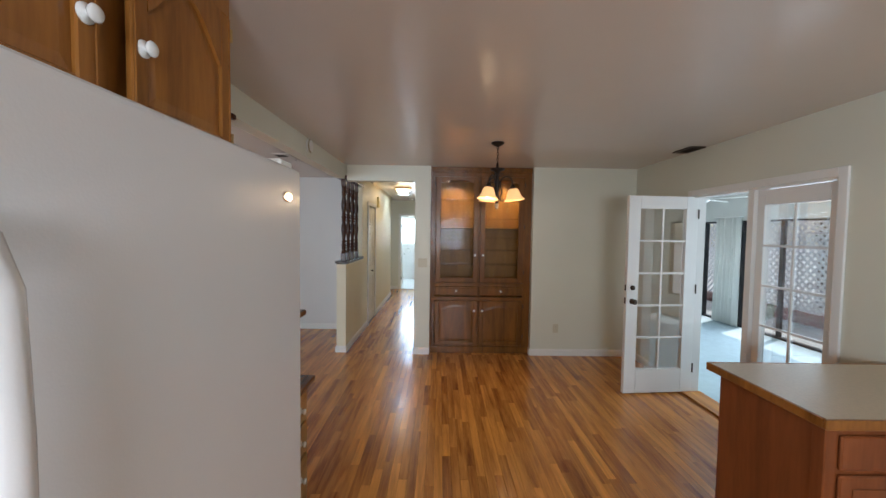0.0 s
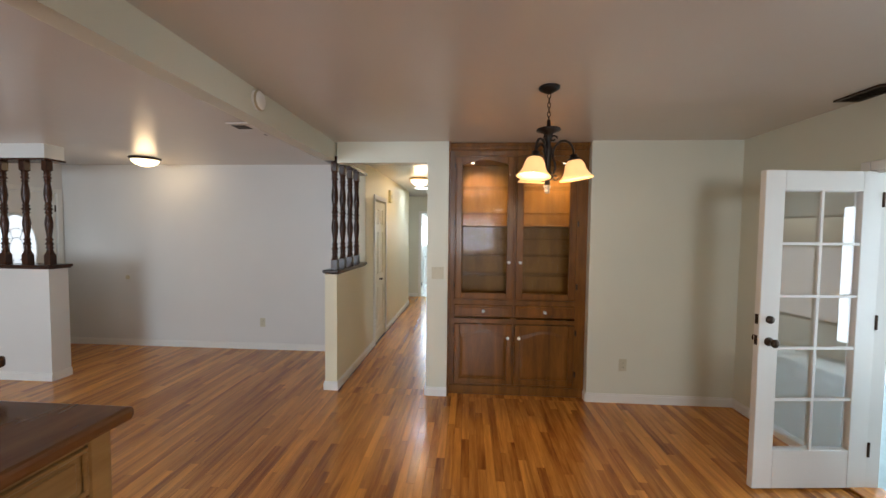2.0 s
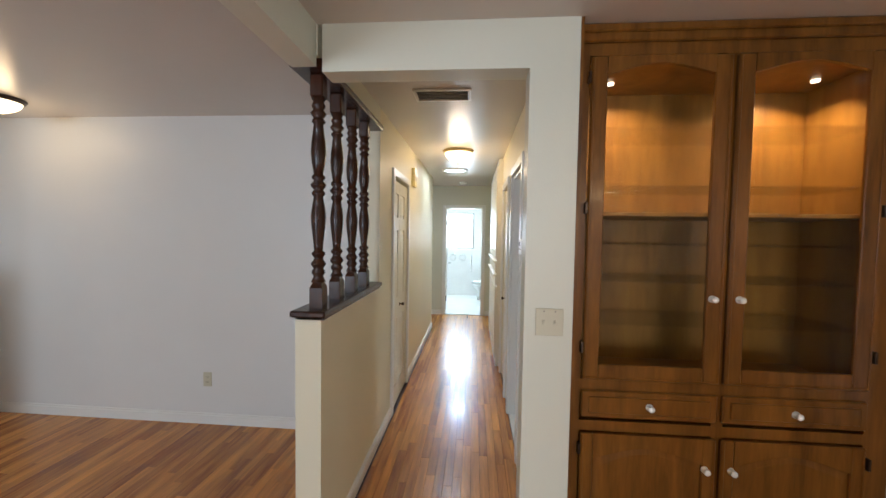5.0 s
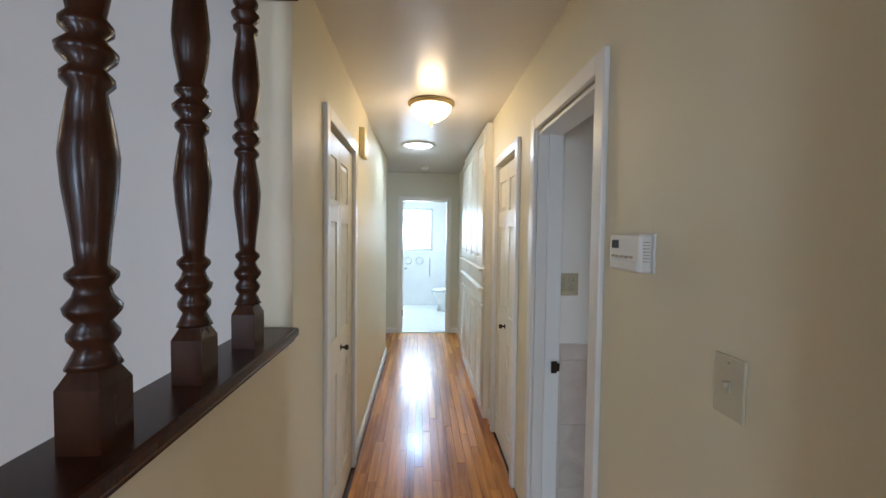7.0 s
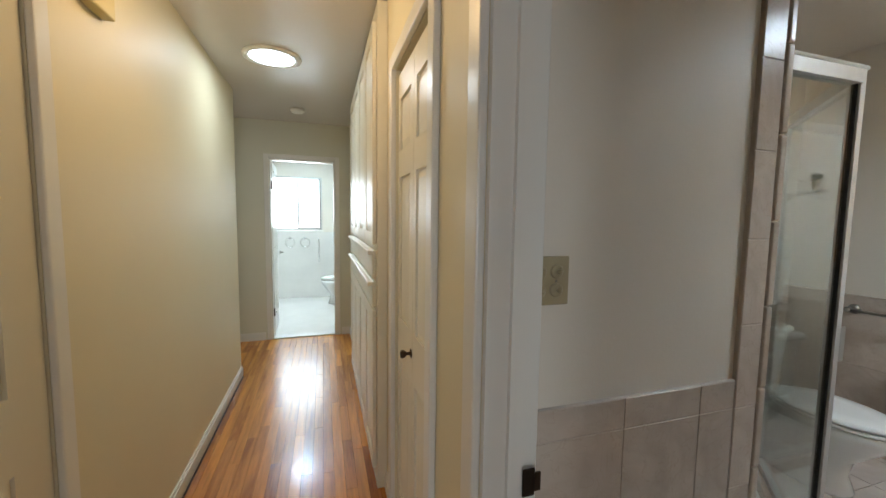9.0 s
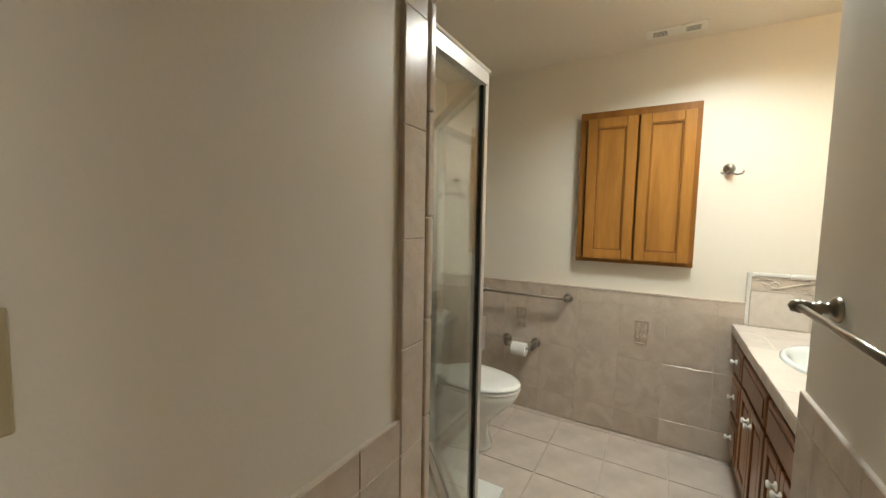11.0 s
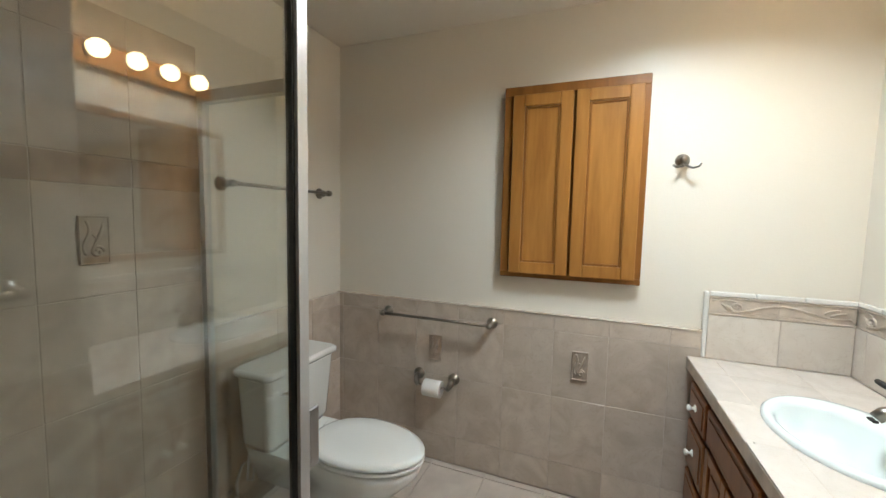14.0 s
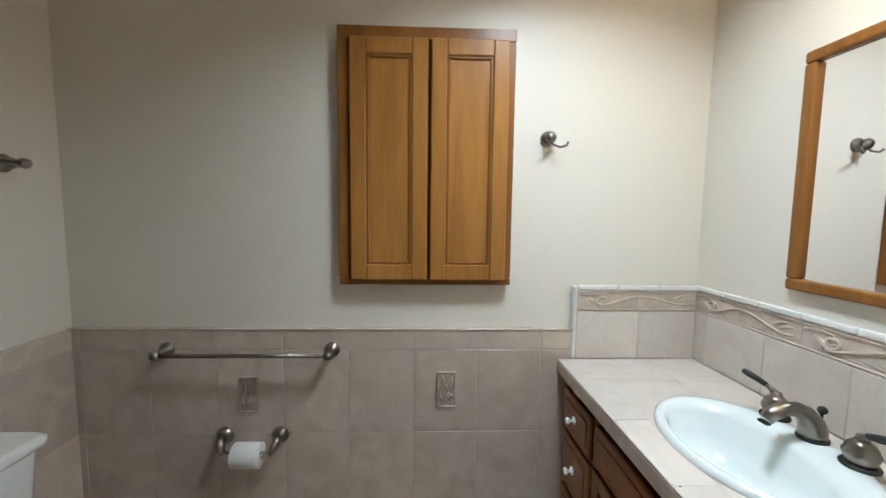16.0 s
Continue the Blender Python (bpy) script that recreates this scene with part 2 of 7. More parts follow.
def veined(name, dark, light, vein, rough):
    """Glazed stone-look tile: cloudy patches, thin paler veins and a shade of its own for each tile."""
    m, nt, p = nodes_of(name)
    L, N_ = nt.links.new, nt.nodes.new
    tc, ri, add, sc = N_("ShaderNodeTexCoord"), N_("ShaderNodeObjectInfo"), N_("ShaderNodeVectorMath"), N_("ShaderNodeMath")
    sc.operation, sc.inputs[1].default_value = "MULTIPLY", 31.0
    L(ri.outputs["Random"], sc.inputs[0])
    L(tc.outputs["Object"], add.inputs[0])
    L(sc.outputs[0], add.inputs[1])
    n1, n2, n3 = (N_("ShaderNodeTexNoise") for _ in range(3))
    for n_, scale_, det, dis in ((n1, 6.0, 6, 1.2), (n2, 9.0, 4, 2.5), (n3, 60.0, 3, 0.0)):
        n_.inputs["Scale"].default_value, n_.inputs["Detail"].default_value, n_.inputs["Distortion"].default_value = scale_, det, dis
        L(add.outputs[0], n_.inputs["Vector"])
    r1, r2 = N_("ShaderNodeValToRGB"), N_("ShaderNodeValToRGB")
    e = r1.color_ramp.elements
    e[0].position, e[1].position, e[0].color, e[1].color = 0.32, 0.68, (*dark, 1), (*light, 1)
    L(n1.outputs[0], r1.inputs[0])
    e = r2.color_ramp.elements
    e[0].position, e[1].position, e[0].color, e[1].color = 0.485, 0.5, (0, 0, 0, 1), (0.45, 0.45, 0.45, 1)
    e.new(0.515).color = (0, 0, 0, 1)
    L(n2.outputs[0], r2.inputs[0])
    mx = N_("ShaderNodeMix")
    mx.data_type = "RGBA"
    L(r2.outputs[0], mx.inputs[0])
    L(r1.outputs[0], mx.inputs[6])
    mx.inputs[7].default_value = (*vein, 1)
    hs, mr = N_("ShaderNodeHueSaturation"), N_("ShaderNodeMapRange")
    mr.inputs[3].default_value, mr.inputs[4].default_value = 0.93, 1.06
    L(ri.outputs["Random"], mr.inputs[0])
    L(mr.outputs[0], hs.inputs["Value"])
    L(mx.outputs[2], hs.inputs["Color"])
    L(hs.outputs[0], p.inputs["Base Color"])
    b = N_("ShaderNodeBump")
    b.inputs["Strength"].default_value, b.inputs["Distance"].default_value = 0.1, 0.001
    L(n3.outputs[0], b.inputs["Height"])
    L(b.outputs[0], p.inputs["Normal"])
    p.inputs["Roughness"].default_value = rough
    return m


TILE = veined("beige_wall_tile", (0.49, 0.405, 0.335), (0.60, 0.51, 0.435), (0.43, 0.34, 0.27), 0.24)
TILES = veined("pale_backsplash_tile", (0.58, 0.51, 0.45), (0.66, 0.60, 0.54), (0.50, 0.42, 0.35), 0.22)
TILEC = veined("pale_counter_tile", (0.58, 0.52, 0.465), (0.65, 0.59, 0.54), (0.54, 0.46, 0.40), 0.2)
BARK = mat("bark", (0.12, 0.085, 0.06), 0.9, var=0.3, scale=(10, 10, 3), bump=0.6, bscale=40)
PAPER = mat("white_paper", (0.80, 0.79, 0.77), 0.9, bump=0.2)
YELL = mat("ivory_chime_cover", (0.66, 0.56, 0.26), 0.4)


# ---- mesh helpers ----
class Shape:
    """A mesh under construction, in the coordinates of the thing that it belongs to."""

    def __init__(self):
        self.bm = bmesh.new()

    def box(self, x0, y0, z0, x1, y1, z1, bevel=0.0, seg=1):
        x0, x1, y0, y1, z0, z1 = min(x0, x1), max(x0, x1), min(y0, y1), max(y0, y1), min(z0, z1), max(z0, z1)
        r = bmesh.ops.create_cube(self.bm, size=1)
        for v in r["verts"]:
            v.co = Vector((x0 + (v.co.x + 0.5) * (x1 - x0), y0 + (v.co.y + 0.5) * (y1 - y0), z0 + (v.co.z + 0.5) * (z1 - z0)))
        if bevel:
            es = {e for v in r["verts"] for e in v.link_edges}
            bmesh.ops.bevel(self.bm, geom=list(es), offset=bevel, segments=seg, profile=0.5, affect="EDGES")
        return self

    def lathe(self, prof, m=None, seg=20, smooth=True):
        """prof: (radius, height) pairs, turned about the z axis and placed by m."""
        m = m or Matrix()
        rings = []
        for r, z in prof:
            if r < 1e-5:
                rings.append([self.bm.verts.new(m @ Vector((0, 0, z)))])
            else:
                rings.append([self.bm.verts.new(m @ Vector((r * math.cos(2 * math.pi * i / seg), r * math.sin(2 * math.pi * i / seg), z))) for i in range(seg)])
        for a, b in zip(rings, rings[1:]):
            for i in range(seg):
                j = (i + 1) % seg
                q = [a[i % len(a)], a[j % len(a)], b[j % len(b)], b[i % len(b)]]
                q = list(dict.fromkeys(q))
                if len(q) > 2:
                    f = self.bm.faces.new(q)
                    f.smooth = smooth
        return self

    def tube(self, pts, r, seg=10, caps=True):
        pts = [Vector(p) for p in pts]
        rings = []
        up = None
        for i, p in enumerate(pts):
            d = (pts[min(i + 1, len(pts) - 1)] - pts[max(i - 1, 0)]).normalized()
            if up is None:
                up = Vector((0, 0, 1)) if abs(d.z) < 0.9 else Vector((1, 0, 0))
            s = d.cross(up).normalized()
            up = s.cross(d).normalized()
            rr = r[i] if isinstance(r, (list, tuple)) else r
            rings.append([self.bm.verts.new(p + (s * math.cos(a) + up * math.sin(a)) * rr) for a in (2 * math.pi * k / seg for k in range(seg))])
        for a, b in zip(rings, rings[1:]):
            for i in range(seg):
                f = self.bm.faces.new((a[i], a[(i + 1) % seg], b[(i + 1) % seg], b[i]))
                f.smooth = True
        if caps:
            self.bm.faces.new(rings[0][::-1])
            self.bm.faces.new(rings[-1])
        return self

    def prism(self, poly, m, depth):
        """A closed outline in the xy plane, thickened along z, placed by m."""
        a = [self.bm.verts.new(m @ Vector((x, y, 0))) for x, y in poly]
        b = [self.bm.verts.new(m @ Vector((x, y, depth))) for x, y in poly]
        self.bm.faces.new(a[::-1])
        self.bm.faces.new(b)
        for i in range(len(a)):
            j = (i + 1) % len(a)
            self.bm.faces.new((a[i], a[j], b[j], b[i]))
        return self

    def loft(self, loops, smooth=True, caps=True):
        rings = [[self.bm.verts.new(p) for p in lp] for lp in loops]
        n = len(rings[0])
        for a, b in zip(rings, rings[1:]):
            for i in range(n):
                f = self.bm.faces.new((a[i], a[(i + 1) % n], b[(i + 1) % n], b[i]))
                f.smooth = smooth
        if caps:
            self.bm.faces.new(rings[0][::-1])
            self.bm.faces.new(rings[-1])
        return self

    def wallx(self, y0, y1, x0, x1, z0, z1, holes=()):
        """A wall that runs along x, with openings (x0, x1, z0, z1)."""
        return self._wall(0, y0, y1, x0, x1, z0, z1, holes)

    def wally(self, x0, x1, y0, y1, z0, z1, holes=()):
        return self._wall(1, x0, x1, y0, y1, z0, z1, holes)

    def _wall(self, axis, t0, t1, a0, a1, z0, z1, holes):
        cuts = sorted({a0, a1, *[c for h in holes for c in h[:2] if a0 < c < a1]})
        for p, q in zip(cuts, cuts[1:]):
            mid = (p + q) / 2
            spans = sorted((max(h[2], z0), min(h[3], z1)) for h in holes if h[0] < mid < h[1])
            z = z0
            for s, e in [*spans, (z1, z1)]:
                if s > z + 1e-4:
                    if axis == 0:
                        self.box(p, t0, z, q, t1, s)
                    else:
                        self.box(t0, p, z, t1, q, s)
                z = max(z, e)
        bmesh.ops.remove_doubles(self.bm, verts=self.bm.verts, dist=1e-4)
        return self


def mesh_of(name, sh, material):
    me = bpy.data.meshes.new(name)
    bmesh.ops.recalc_face_normals(sh.bm, faces=sh.bm.faces)
    sh.bm.to_mesh(me)
    sh.bm.free()
    me.materials.append(material)
    return me


def thing(name, at, label, category, group="", kind=""):
    """An Empty at the base of a thing; its parts are given in world metres."""
    ob = new(name)
    ob.empty_display_size = 0.1
    ob.matrix_basis = Matrix.Translation(at) if not isinstance(at, Matrix) else at
    return tagged(ob, label, category, group, kind)


def part(name, sh, material, parent=None, label="", kind="", local=False):
    ob = new(name, mesh_of(name, sh, material))
    if parent is not None:
        ob.parent = parent
        if not local and parent.parent is None:
            ob.matrix_parent_inverse = parent.matrix_basis.inverted()
    return tagged(ob, label, kind=kind)


def solid(name, sh, material, label="", category="", group="", kind=""):
    return tagged(new(name, mesh_of(name, sh, material)), label, category, group, kind)


def struct(name, sh, material, label, category):
    return solid(name, sh, material, label, category, "", "structure")


def RX(x, y, z, rx=0, ry=0, rz=0):
    return pose(x, y, z, rx, ry, rz)


# ---- the large structure ----
H = 2.44
HB = 2.49
ceilings = (("ceiling_dining", -1.09, -2.4, 2.66, 5.33), ("ceiling_living", -5.45, -2.4, -1.20, 6.55), ("ceiling_hall", -1.20, 5.33, 0.04, 10.90),
            ("ceiling_side_hall", -3.0, 9.6, -1.20, 10.90), ("ceiling_far_bath", -2.0, 10.90, 0.6, 13.3))
for nm, x0, y0, x1, y1 in ceilings:
    struct(nm, Shape().box(x0, y0, H, x1, y1, H + 0.1), CEIL, "smooth semi-gloss painted ceiling over the room", "ceiling")
struct("ceiling_bath", Shape().box(0.04, 5.4, HB, 2.95, 8.2, HB + 0.1), BATHW, "plain cream painted bathroom ceiling", "ceiling")
struct("ceiling_sunroom", Shape().box(2.78, -0.5, 2.36, 5.62, 5.37, 2.46).box(2.96, 5.37, 2.36, 5.62, 8.1, 2.46), TRIM, "white painted sunroom ceiling", "ceiling")
struct("beam", Shape().box(-1.20, -2.4, 2.262, -1.09, 5.21, H + 0.1).box(-1.20, 5.21, 2.31, -1.085, 6.30, H + 0.1), WALL, "cream painted dropped beam between dining and living room", "ceiling beam")

# floors
struct("floor", Shape().box(-5.45, -2.4, -0.12, 2.74, 5.33, -0.012), GAP, "dark sub-floor under the oak strips", "floor")
struct("floor_living_hall", Shape().box(-5.45, 5.33, -0.12, 0.05, 10.90, -0.012), GAP, "dark sub-floor under the oak strips", "floor")
struct("floor_bath", Shape().box(0.05, 5.4, -0.12, 2.95, 8.2, -0.006), GROUT, "pale grout bed of the bathroom floor", "floor")
# the white tile colour here carries the brightness of sunlight on the floor
struct("floor_far_bath", Shape().box(-2.0, 10.90, -0.12, 0.6, 13.3, 0.0), BULL, "white tiled floor of the far bathroom, its sunlit brightness put into the colour", "floor")
struct("floor_sunroom", Shape().box(2.80, -0.5, -0.12, 5.6, 8.1, -0.03), CARPET, "pale grey carpeted sunroom floor", "floor")

# walls
w = Shape().wallx(5.21, 5.33, -1.065, 2.78, 0, H + 0.1, [(-1.066, -0.19, 0, 2.24), (0.01, 1.332, 0, H + 0.1)])
struct("wall_north", w, WALL, "cream painted dining wall with a cased hall opening", "wall")
hw = Shape().wally(-1.205, -1.085, 5.25, 9.80, 0, 2.31, [(5.25, 6.30, 1.17, 2.32), (6.76, 7.43, 0, 2.03)])
hw.box(-1.205, 6.30, 2.31, -1.085, 9.80, H + 0.1)
struct("wall_hall_west", hw, HALLW, "cream glossy hall wall with a half wall at its end", "wall")
hw = Shape().wally(-0.08, 0.04, 5.33, 10.90, 0, H + 0.1, [(6.215, 6.87, 0, 2.04), (7.25, 7.84, 0, 2.03)])
struct("wall_hall_east", hw, HALLW, "cream glossy hall wall with two door openings", "wall")
struct("wall_hall_end", Shape().wallx(10.80, 10.90, -3.0, -0.08, 0, H + 0.1, [(-0.95, -0.25, 0, 2.03)]), WALL, "cream wall at the end of the hall with a door opening", "wall")
struct("wall_side_hall", Shape().wallx(9.60, 9.80, -3.0, -1.205, 0, H + 0.1), WALL, "plain cream wall of the side hall", "wall")
struct("wall_side_hall_west", Shape().box(-3.1, 9.6, 0, -3.0, 10.9, H + 0.1), WALL, "plain cream wall closing the side hall", "wall")
struct("wall_living_north", Shape().box(-5.31, 6.44, 0, -1.205, 6.55, H + 0.1), LIVW, "plain off-white living room wall", "wall")
struct("wall_living_west", Shape().wally(-5.45, -5.31, -2.4, 6.55, 0, H + 0.1, [(5.44, 6.36, 0, 2.05)]), LIVW, "off-white wall with the front door opening", "wall")
struct("wall_south", Shape().wallx(-2.5, -2.4, -5.45, 2.8, 0, H + 0.1, [(-0.25, 0.95, 1.05, 2.05), (-4.6, -2.6, 0.6, 2.1)]), WALL, "cream wall behind the kitchen with window openings", "wall")
struct("wall_east", Shape().wally(2.66, 2.78, -2.5, 5.21, 0, H + 0.1, [(2.70, 4.10, 0, 1.985)]), WALL, "cream dining wall with the patio door opening", "wall")
# bathroom shell
struct("wall_bath_east", Shape().box(2.83, 5.37, 0, 2.95, 8.14, HB + 0.1), BATHW, "pale cream bathroom wall above a tiled wainscot", "wall")
struct("wall_bath_north", Shape().box(0.04, 8.03, 0, 2.83, 8.14, HB + 0.1), BATHW, "pale cream bathroom wall behind toilet and shower", "wall")
struct("wall_bath_south", Shape().box(1.47, 5.37, 0, 2.83, 5.49, HB + 0.1), BATHW, "pale cream bathroom wall behind the vanity", "wall")
struct("wall_bath_chase", Shape().box(0.04, 5.76, 0, 1.47, 6.09, HB + 0.1).box(1.38, 5.37, 0, 1.47, 5.76, HB + 0.1), BATHW, "cream wall return between door and vanity", "wall")
struct("wall_bath_stub", Shape().box(0.04, 6.963, 0, 0.872, 7.075, HB + 0.1), BATHW, "cream wall beside the shower with a tiled edge", "wall")
struct("wall_shower_west", Shape().box(0.79, 7.075, 0, 0.872, 8.03, HB + 0.1), BATHW, "wall that closes the shower", "wall")
# far bathroom
struct("wall_far_bath", Shape().wallx(13.1, 13.2, -2.0, 0.6, 0, H + 0.1, [(-1.18, -0.40, 1.16, 2.06)]), BATHW, "white far bathroom wall with a sliding window", "wall")
struct("wall_far_bath_west", Shape().box(-2.0, 10.9, 0, -1.9, 13.1, H + 0.1), BATHW, "white far bathroom side wall", "wall")
struct("wall_far_bath_east", Shape().box(0.5, 10.9, 0, 0.6, 13.1, H + 0.1), BATHW, "white far bathroom side wall", "wall")
struct("wainscot_far_bath", Shape().box(-1.9, 13.075, 0, 0.5, 13.1, 1.13).box(-1.9, 10.9, 0, -1.88, 13.07, 1.13), BULL, "white tiled wainscot of the far bathroom", "wainscot")
struct("backdrop_far_window", Shape().box(-1.6, 13.6, 0.8, 0.0, 13.62, 2.5), glow("bright_sky_backdrop", (0.85, 0.95, 1.0), 4.0), "plain bright sky outside the far window", "backdrop")
struct("wall_closet_west", Shape().wallx(6.68, 6.74, -2.0, -1.21, 0, H).wallx(7.45, 7.51, -2.0, -1.21, 0, H).box(-2.05, 6.68, 0, -2.0, 7.51, H), WALL, "plain closet walls", "wall")
# sunroom shell
SX = 5.50
struct("wall_sunroom_east", Shape().wally(SX, SX + 0.12, -0.5, 8.1, -0.1, 2.46, [(4.85, 7.05, -0.1, 1.87), (0.6, 4.35, 0.4, 1.87), (7.55, 8.0, -0.1, 1.87)]), TRIM, "white sunroom wall with full-height sliding glass", "wall")
struct("wall_sunroom_north", Shape().wallx(8.0, 8.1, 2.95, SX, -0.1, 2.46, [(3.6, 5.35, -0.1, 1.87)]), TRIM, "white sunroom wall with a glazed door", "wall")
struct("wall_sunroom_south", Shape().box(2.78, -0.6, -0.1, SX + 0.12, -0.5, 2.46), TRIM, "white closing wall of the sunroom", "wall")
struct("wall_sunroom_inner", Shape().box(2.78, 5.21, -0.1, 2.95, 5.37, 2.46).box(2.95, 5.2, -0.1, 2.98, 8.1, 2.46), TRIM, "white sunroom side of the house wall", "wall")
struct("roof", Shape().box(-5.6, -2.6, 2.62, 3.0, 13.4, 2.72), WALL, "plain roof over the house", "roof")

# ground outdoors
struct("ground", Shape().box(-60, -60, -0.4, 60, 60, -0.13), CONC, "pale concrete patio and ground around the house", "ground")


def baseboard(name, x0, y0, x1, y1, nx, ny, h=0.085, t=0.014):
    """Runs along a wall face from (x0, y0) to (x1, y1); (nx, ny) points into the room."""
    s = Shape()
    s.box(min(x0, x1, x0 + nx * t), min(y0, y1, y0 + ny * t), 0.0, max(x0, x1, x0 + nx * t), max(y0, y1, y0 + ny * t), h * 0.82)
    t2 = t * 0.55
    s.box(min(x0, x1, x0 + nx * t2), min(y0, y1, y0 + ny * t2), h * 0.82, max(x0, x1, x0 + nx * t2), max(y0, y1, y0 + ny * t2), h)
    struct(name, s, TRIM, "white painted baseboard at the foot of the wall", "baseboard")


for i, b in enumerate(((-0.19, 5.21, 0.01, 5.21, 0, -1), (1.332, 5.21, 2.66, 5.21, 0, -1), (-0.19, 5.21, -0.19, 5.33, -1, 0), (2.66, 4.17, 2.66, 5.196, -1, 0), (-0.08, 5.33, -0.08, 6.149, -1, 0),
                       (-1.205, 5.25, -1.085, 5.25, 0, -1), (-1.085, 5.236, -1.085, 6.695, 1, 0), (-1.085, 7.495, -1.085, 9.80, 1, 0), (-1.205, 5.236, -1.205, 6.44, -1, 0), (-5.31, 6.44, -1.219, 6.44, 0, -1),
                       (-0.08, 7.95, -0.08, 8.06, -1, 0), (-0.08, 9.66, -0.08, 10.80, -1, 0), (-3.0, 10.80, -1.015, 10.80, 0, -1), (-0.185, 10.80, -0.094, 10.80, 0, -1),
                       (-5.31, -2.4, -5.31, 5.2, 1, 0), (2.66, 2.33, 2.66, 2.63, -1, 0), (1.332, 5.21, 1.332, 5.28, -1, 0))):
    baseboard("baseboard", *b)


# ---- doors and trim ----
def casing(name, axis, face, out, a0, a1, top, w=0.065, t=0.016, material=None, bottom=0.0):
    """Door trim on a wall face. axis 'x': the wall runs along x at y = face; out is +1 or -1."""
    root = thing(name, (0, 0, 0), "white painted door casing with square corners", "door trim", kind="structure")
    lo, hi = sorted((face, face + out * t))
    for nm, p, q, z0, z1 in (("side_casing", a0 - w, a0, bottom, top + w), ("side_casing", a1, a1 + w, bottom, top + w), ("head_casing", a0, a1, top, top + w)):
        s = Shape()
        if axis == "x":
            s.box(p, lo, z0, q, hi, z1, 0.005, 2)
        else:
            s.box(lo, p, z0, hi, q, z1, 0.005, 2)
        part(nm, s, material or TRIM, root)


def jamb(name, label, boxes):
    root = thing(name, (0, 0, 0), label, "door jamb", kind="structure")
    for nm, b in boxes:
        part(nm, Shape().box(*b), TRIM, root)


def raised_leaf(sh, w, h, panels, th=0.035, field=0.006):
    """A leaf from (0, 0, 0) along x, its face towards -y; panels (x0, x1, z0, z1) are sunk with a raised middle."""
    sh.box(0, 0.010, 0, w, th, h)
    xs = sorted({0, w, *[p[0] for p in panels], *[p[1] for p in panels]})
    sh.wallx(0.0, 0.010, 0, w, 0, h, panels)
    for x0, x1, z0, z1 in panels:
        a, b = 0.006, min(0.032, (x1 - x0) * 0.3)
        o = [(x0 + a, z0 + a), (x1 - a, z0 + a), (x1 - a, z1 - a), (x0 + a, z1 - a)]
        i = [(x0 + b, z0 + b), (x1 - b, z0 + b), (x1 - b, z1 - b), (x0 + b, z1 - b)]
        sh.loft([[Vector((x, 0.010, z)) for x, z in o], [Vector((x, 0.0015, z)) for x, z in i]], smooth=False)
    return sh


def knob_shape(sh, m, r=0.016, out=0.045):
    return sh.lathe([(r * 1.1, 0), (r * 1.1, 0.004), (r * 0.4, 0.008), (r * 0.4, out * 0.45), (r * 0.85, out * 0.6), (r, out * 0.8), (r * 0.8, out * 0.96), (0, out)], m, 16)


def bifold(name, m, width, height, label, knob_at, split, wide=False):
    """Two hinged six-panel leaves; local x along the opening, face to -y."""
    root = thing(name, m, label, "closet door")
    for k, (a, b, m0, m1) in enumerate(((0.0, split - 0.002, 0.042, 0.058), (split + 0.002, width, 0.038, width - split - 0.235 if wide else 0.045))):
        pan = [(m0, b - a - m1, z0, z1) for z0, z1 in ((0.17, 0.78), (0.968, 1.572), (1.682, 1.895))]
        s = raised_leaf(Shape(), b - a, height, pan)
        bmesh.ops.translate(s.bm, verts=s.bm.verts, vec=(a, 0, 0.004))
        part("leaf", s, DOORP, root, local=True)
    s = knob_shape(Shape(), Matrix.Translation((knob_at, 0.002, 0.89)) @ pose(0, 0, 0, 90, 0, 0))
    part("knob", s, BRONZE, root, "dark bronze round knob", local=True)
    return root


casing("door_trim_hall_closet", "y", -1.085, 1, 6.76, 7.43, 2.03, 0.06, 0.02)
bifold("door_closet_hall_west", pose(-1.09, 6.765, 0, 0, 0, 90), 0.66, 2.0, "closed cream two-leaf closet door with raised panels in the hall", 0.332, 0.297, True)
casing("door_trim_hall_closet_east", "y", -0.08, -1, 7.25, 7.84, 2.03, 0.06, 0.022)
bifold("door_closet_hall_east", pose(-0.07, 7.835, 0, 0, 0, -90), 0.58, 2.0, "closed cream two-leaf closet door beside the bathroom door", 0.27, 0.29)
casing("door_trim_bath", "y", -0.08, -1, 6.215, 6.87, 2.04, 0.065, 0.02)
jamb("door_jamb_bath", "white painted jamb of the bathroom door opening", (("side_jamb", (-0.08, 6.855, 0, 0.04, 6.87, 2.03)), ("side_jamb", (-0.08, 6.215, 0, 0.04, 6.23, 2.03)), ("head_jamb", (-0.08, 6.23, 2.015, 0.04, 6.855, 2.03)),
                        ("door_stop", (-0.03, 6.843, 0, 0.0, 6.855, 2.015)), ("door_stop", (-0.03, 6.23, 0, 0.0, 6.242, 2.015))))
struct("door_trim_bath_inner", Shape().box(0.04, 6.87, 0, 0.054, 6.96, 2.1, 0.003).box(0.04, 6.10, 0, 0.054, 6.215, 2.1, 0.003).box(0.04, 6.215, 2.03, 0.054, 6.87, 2.1), TRIM, "white painted casing inside the bathroom", "door trim")
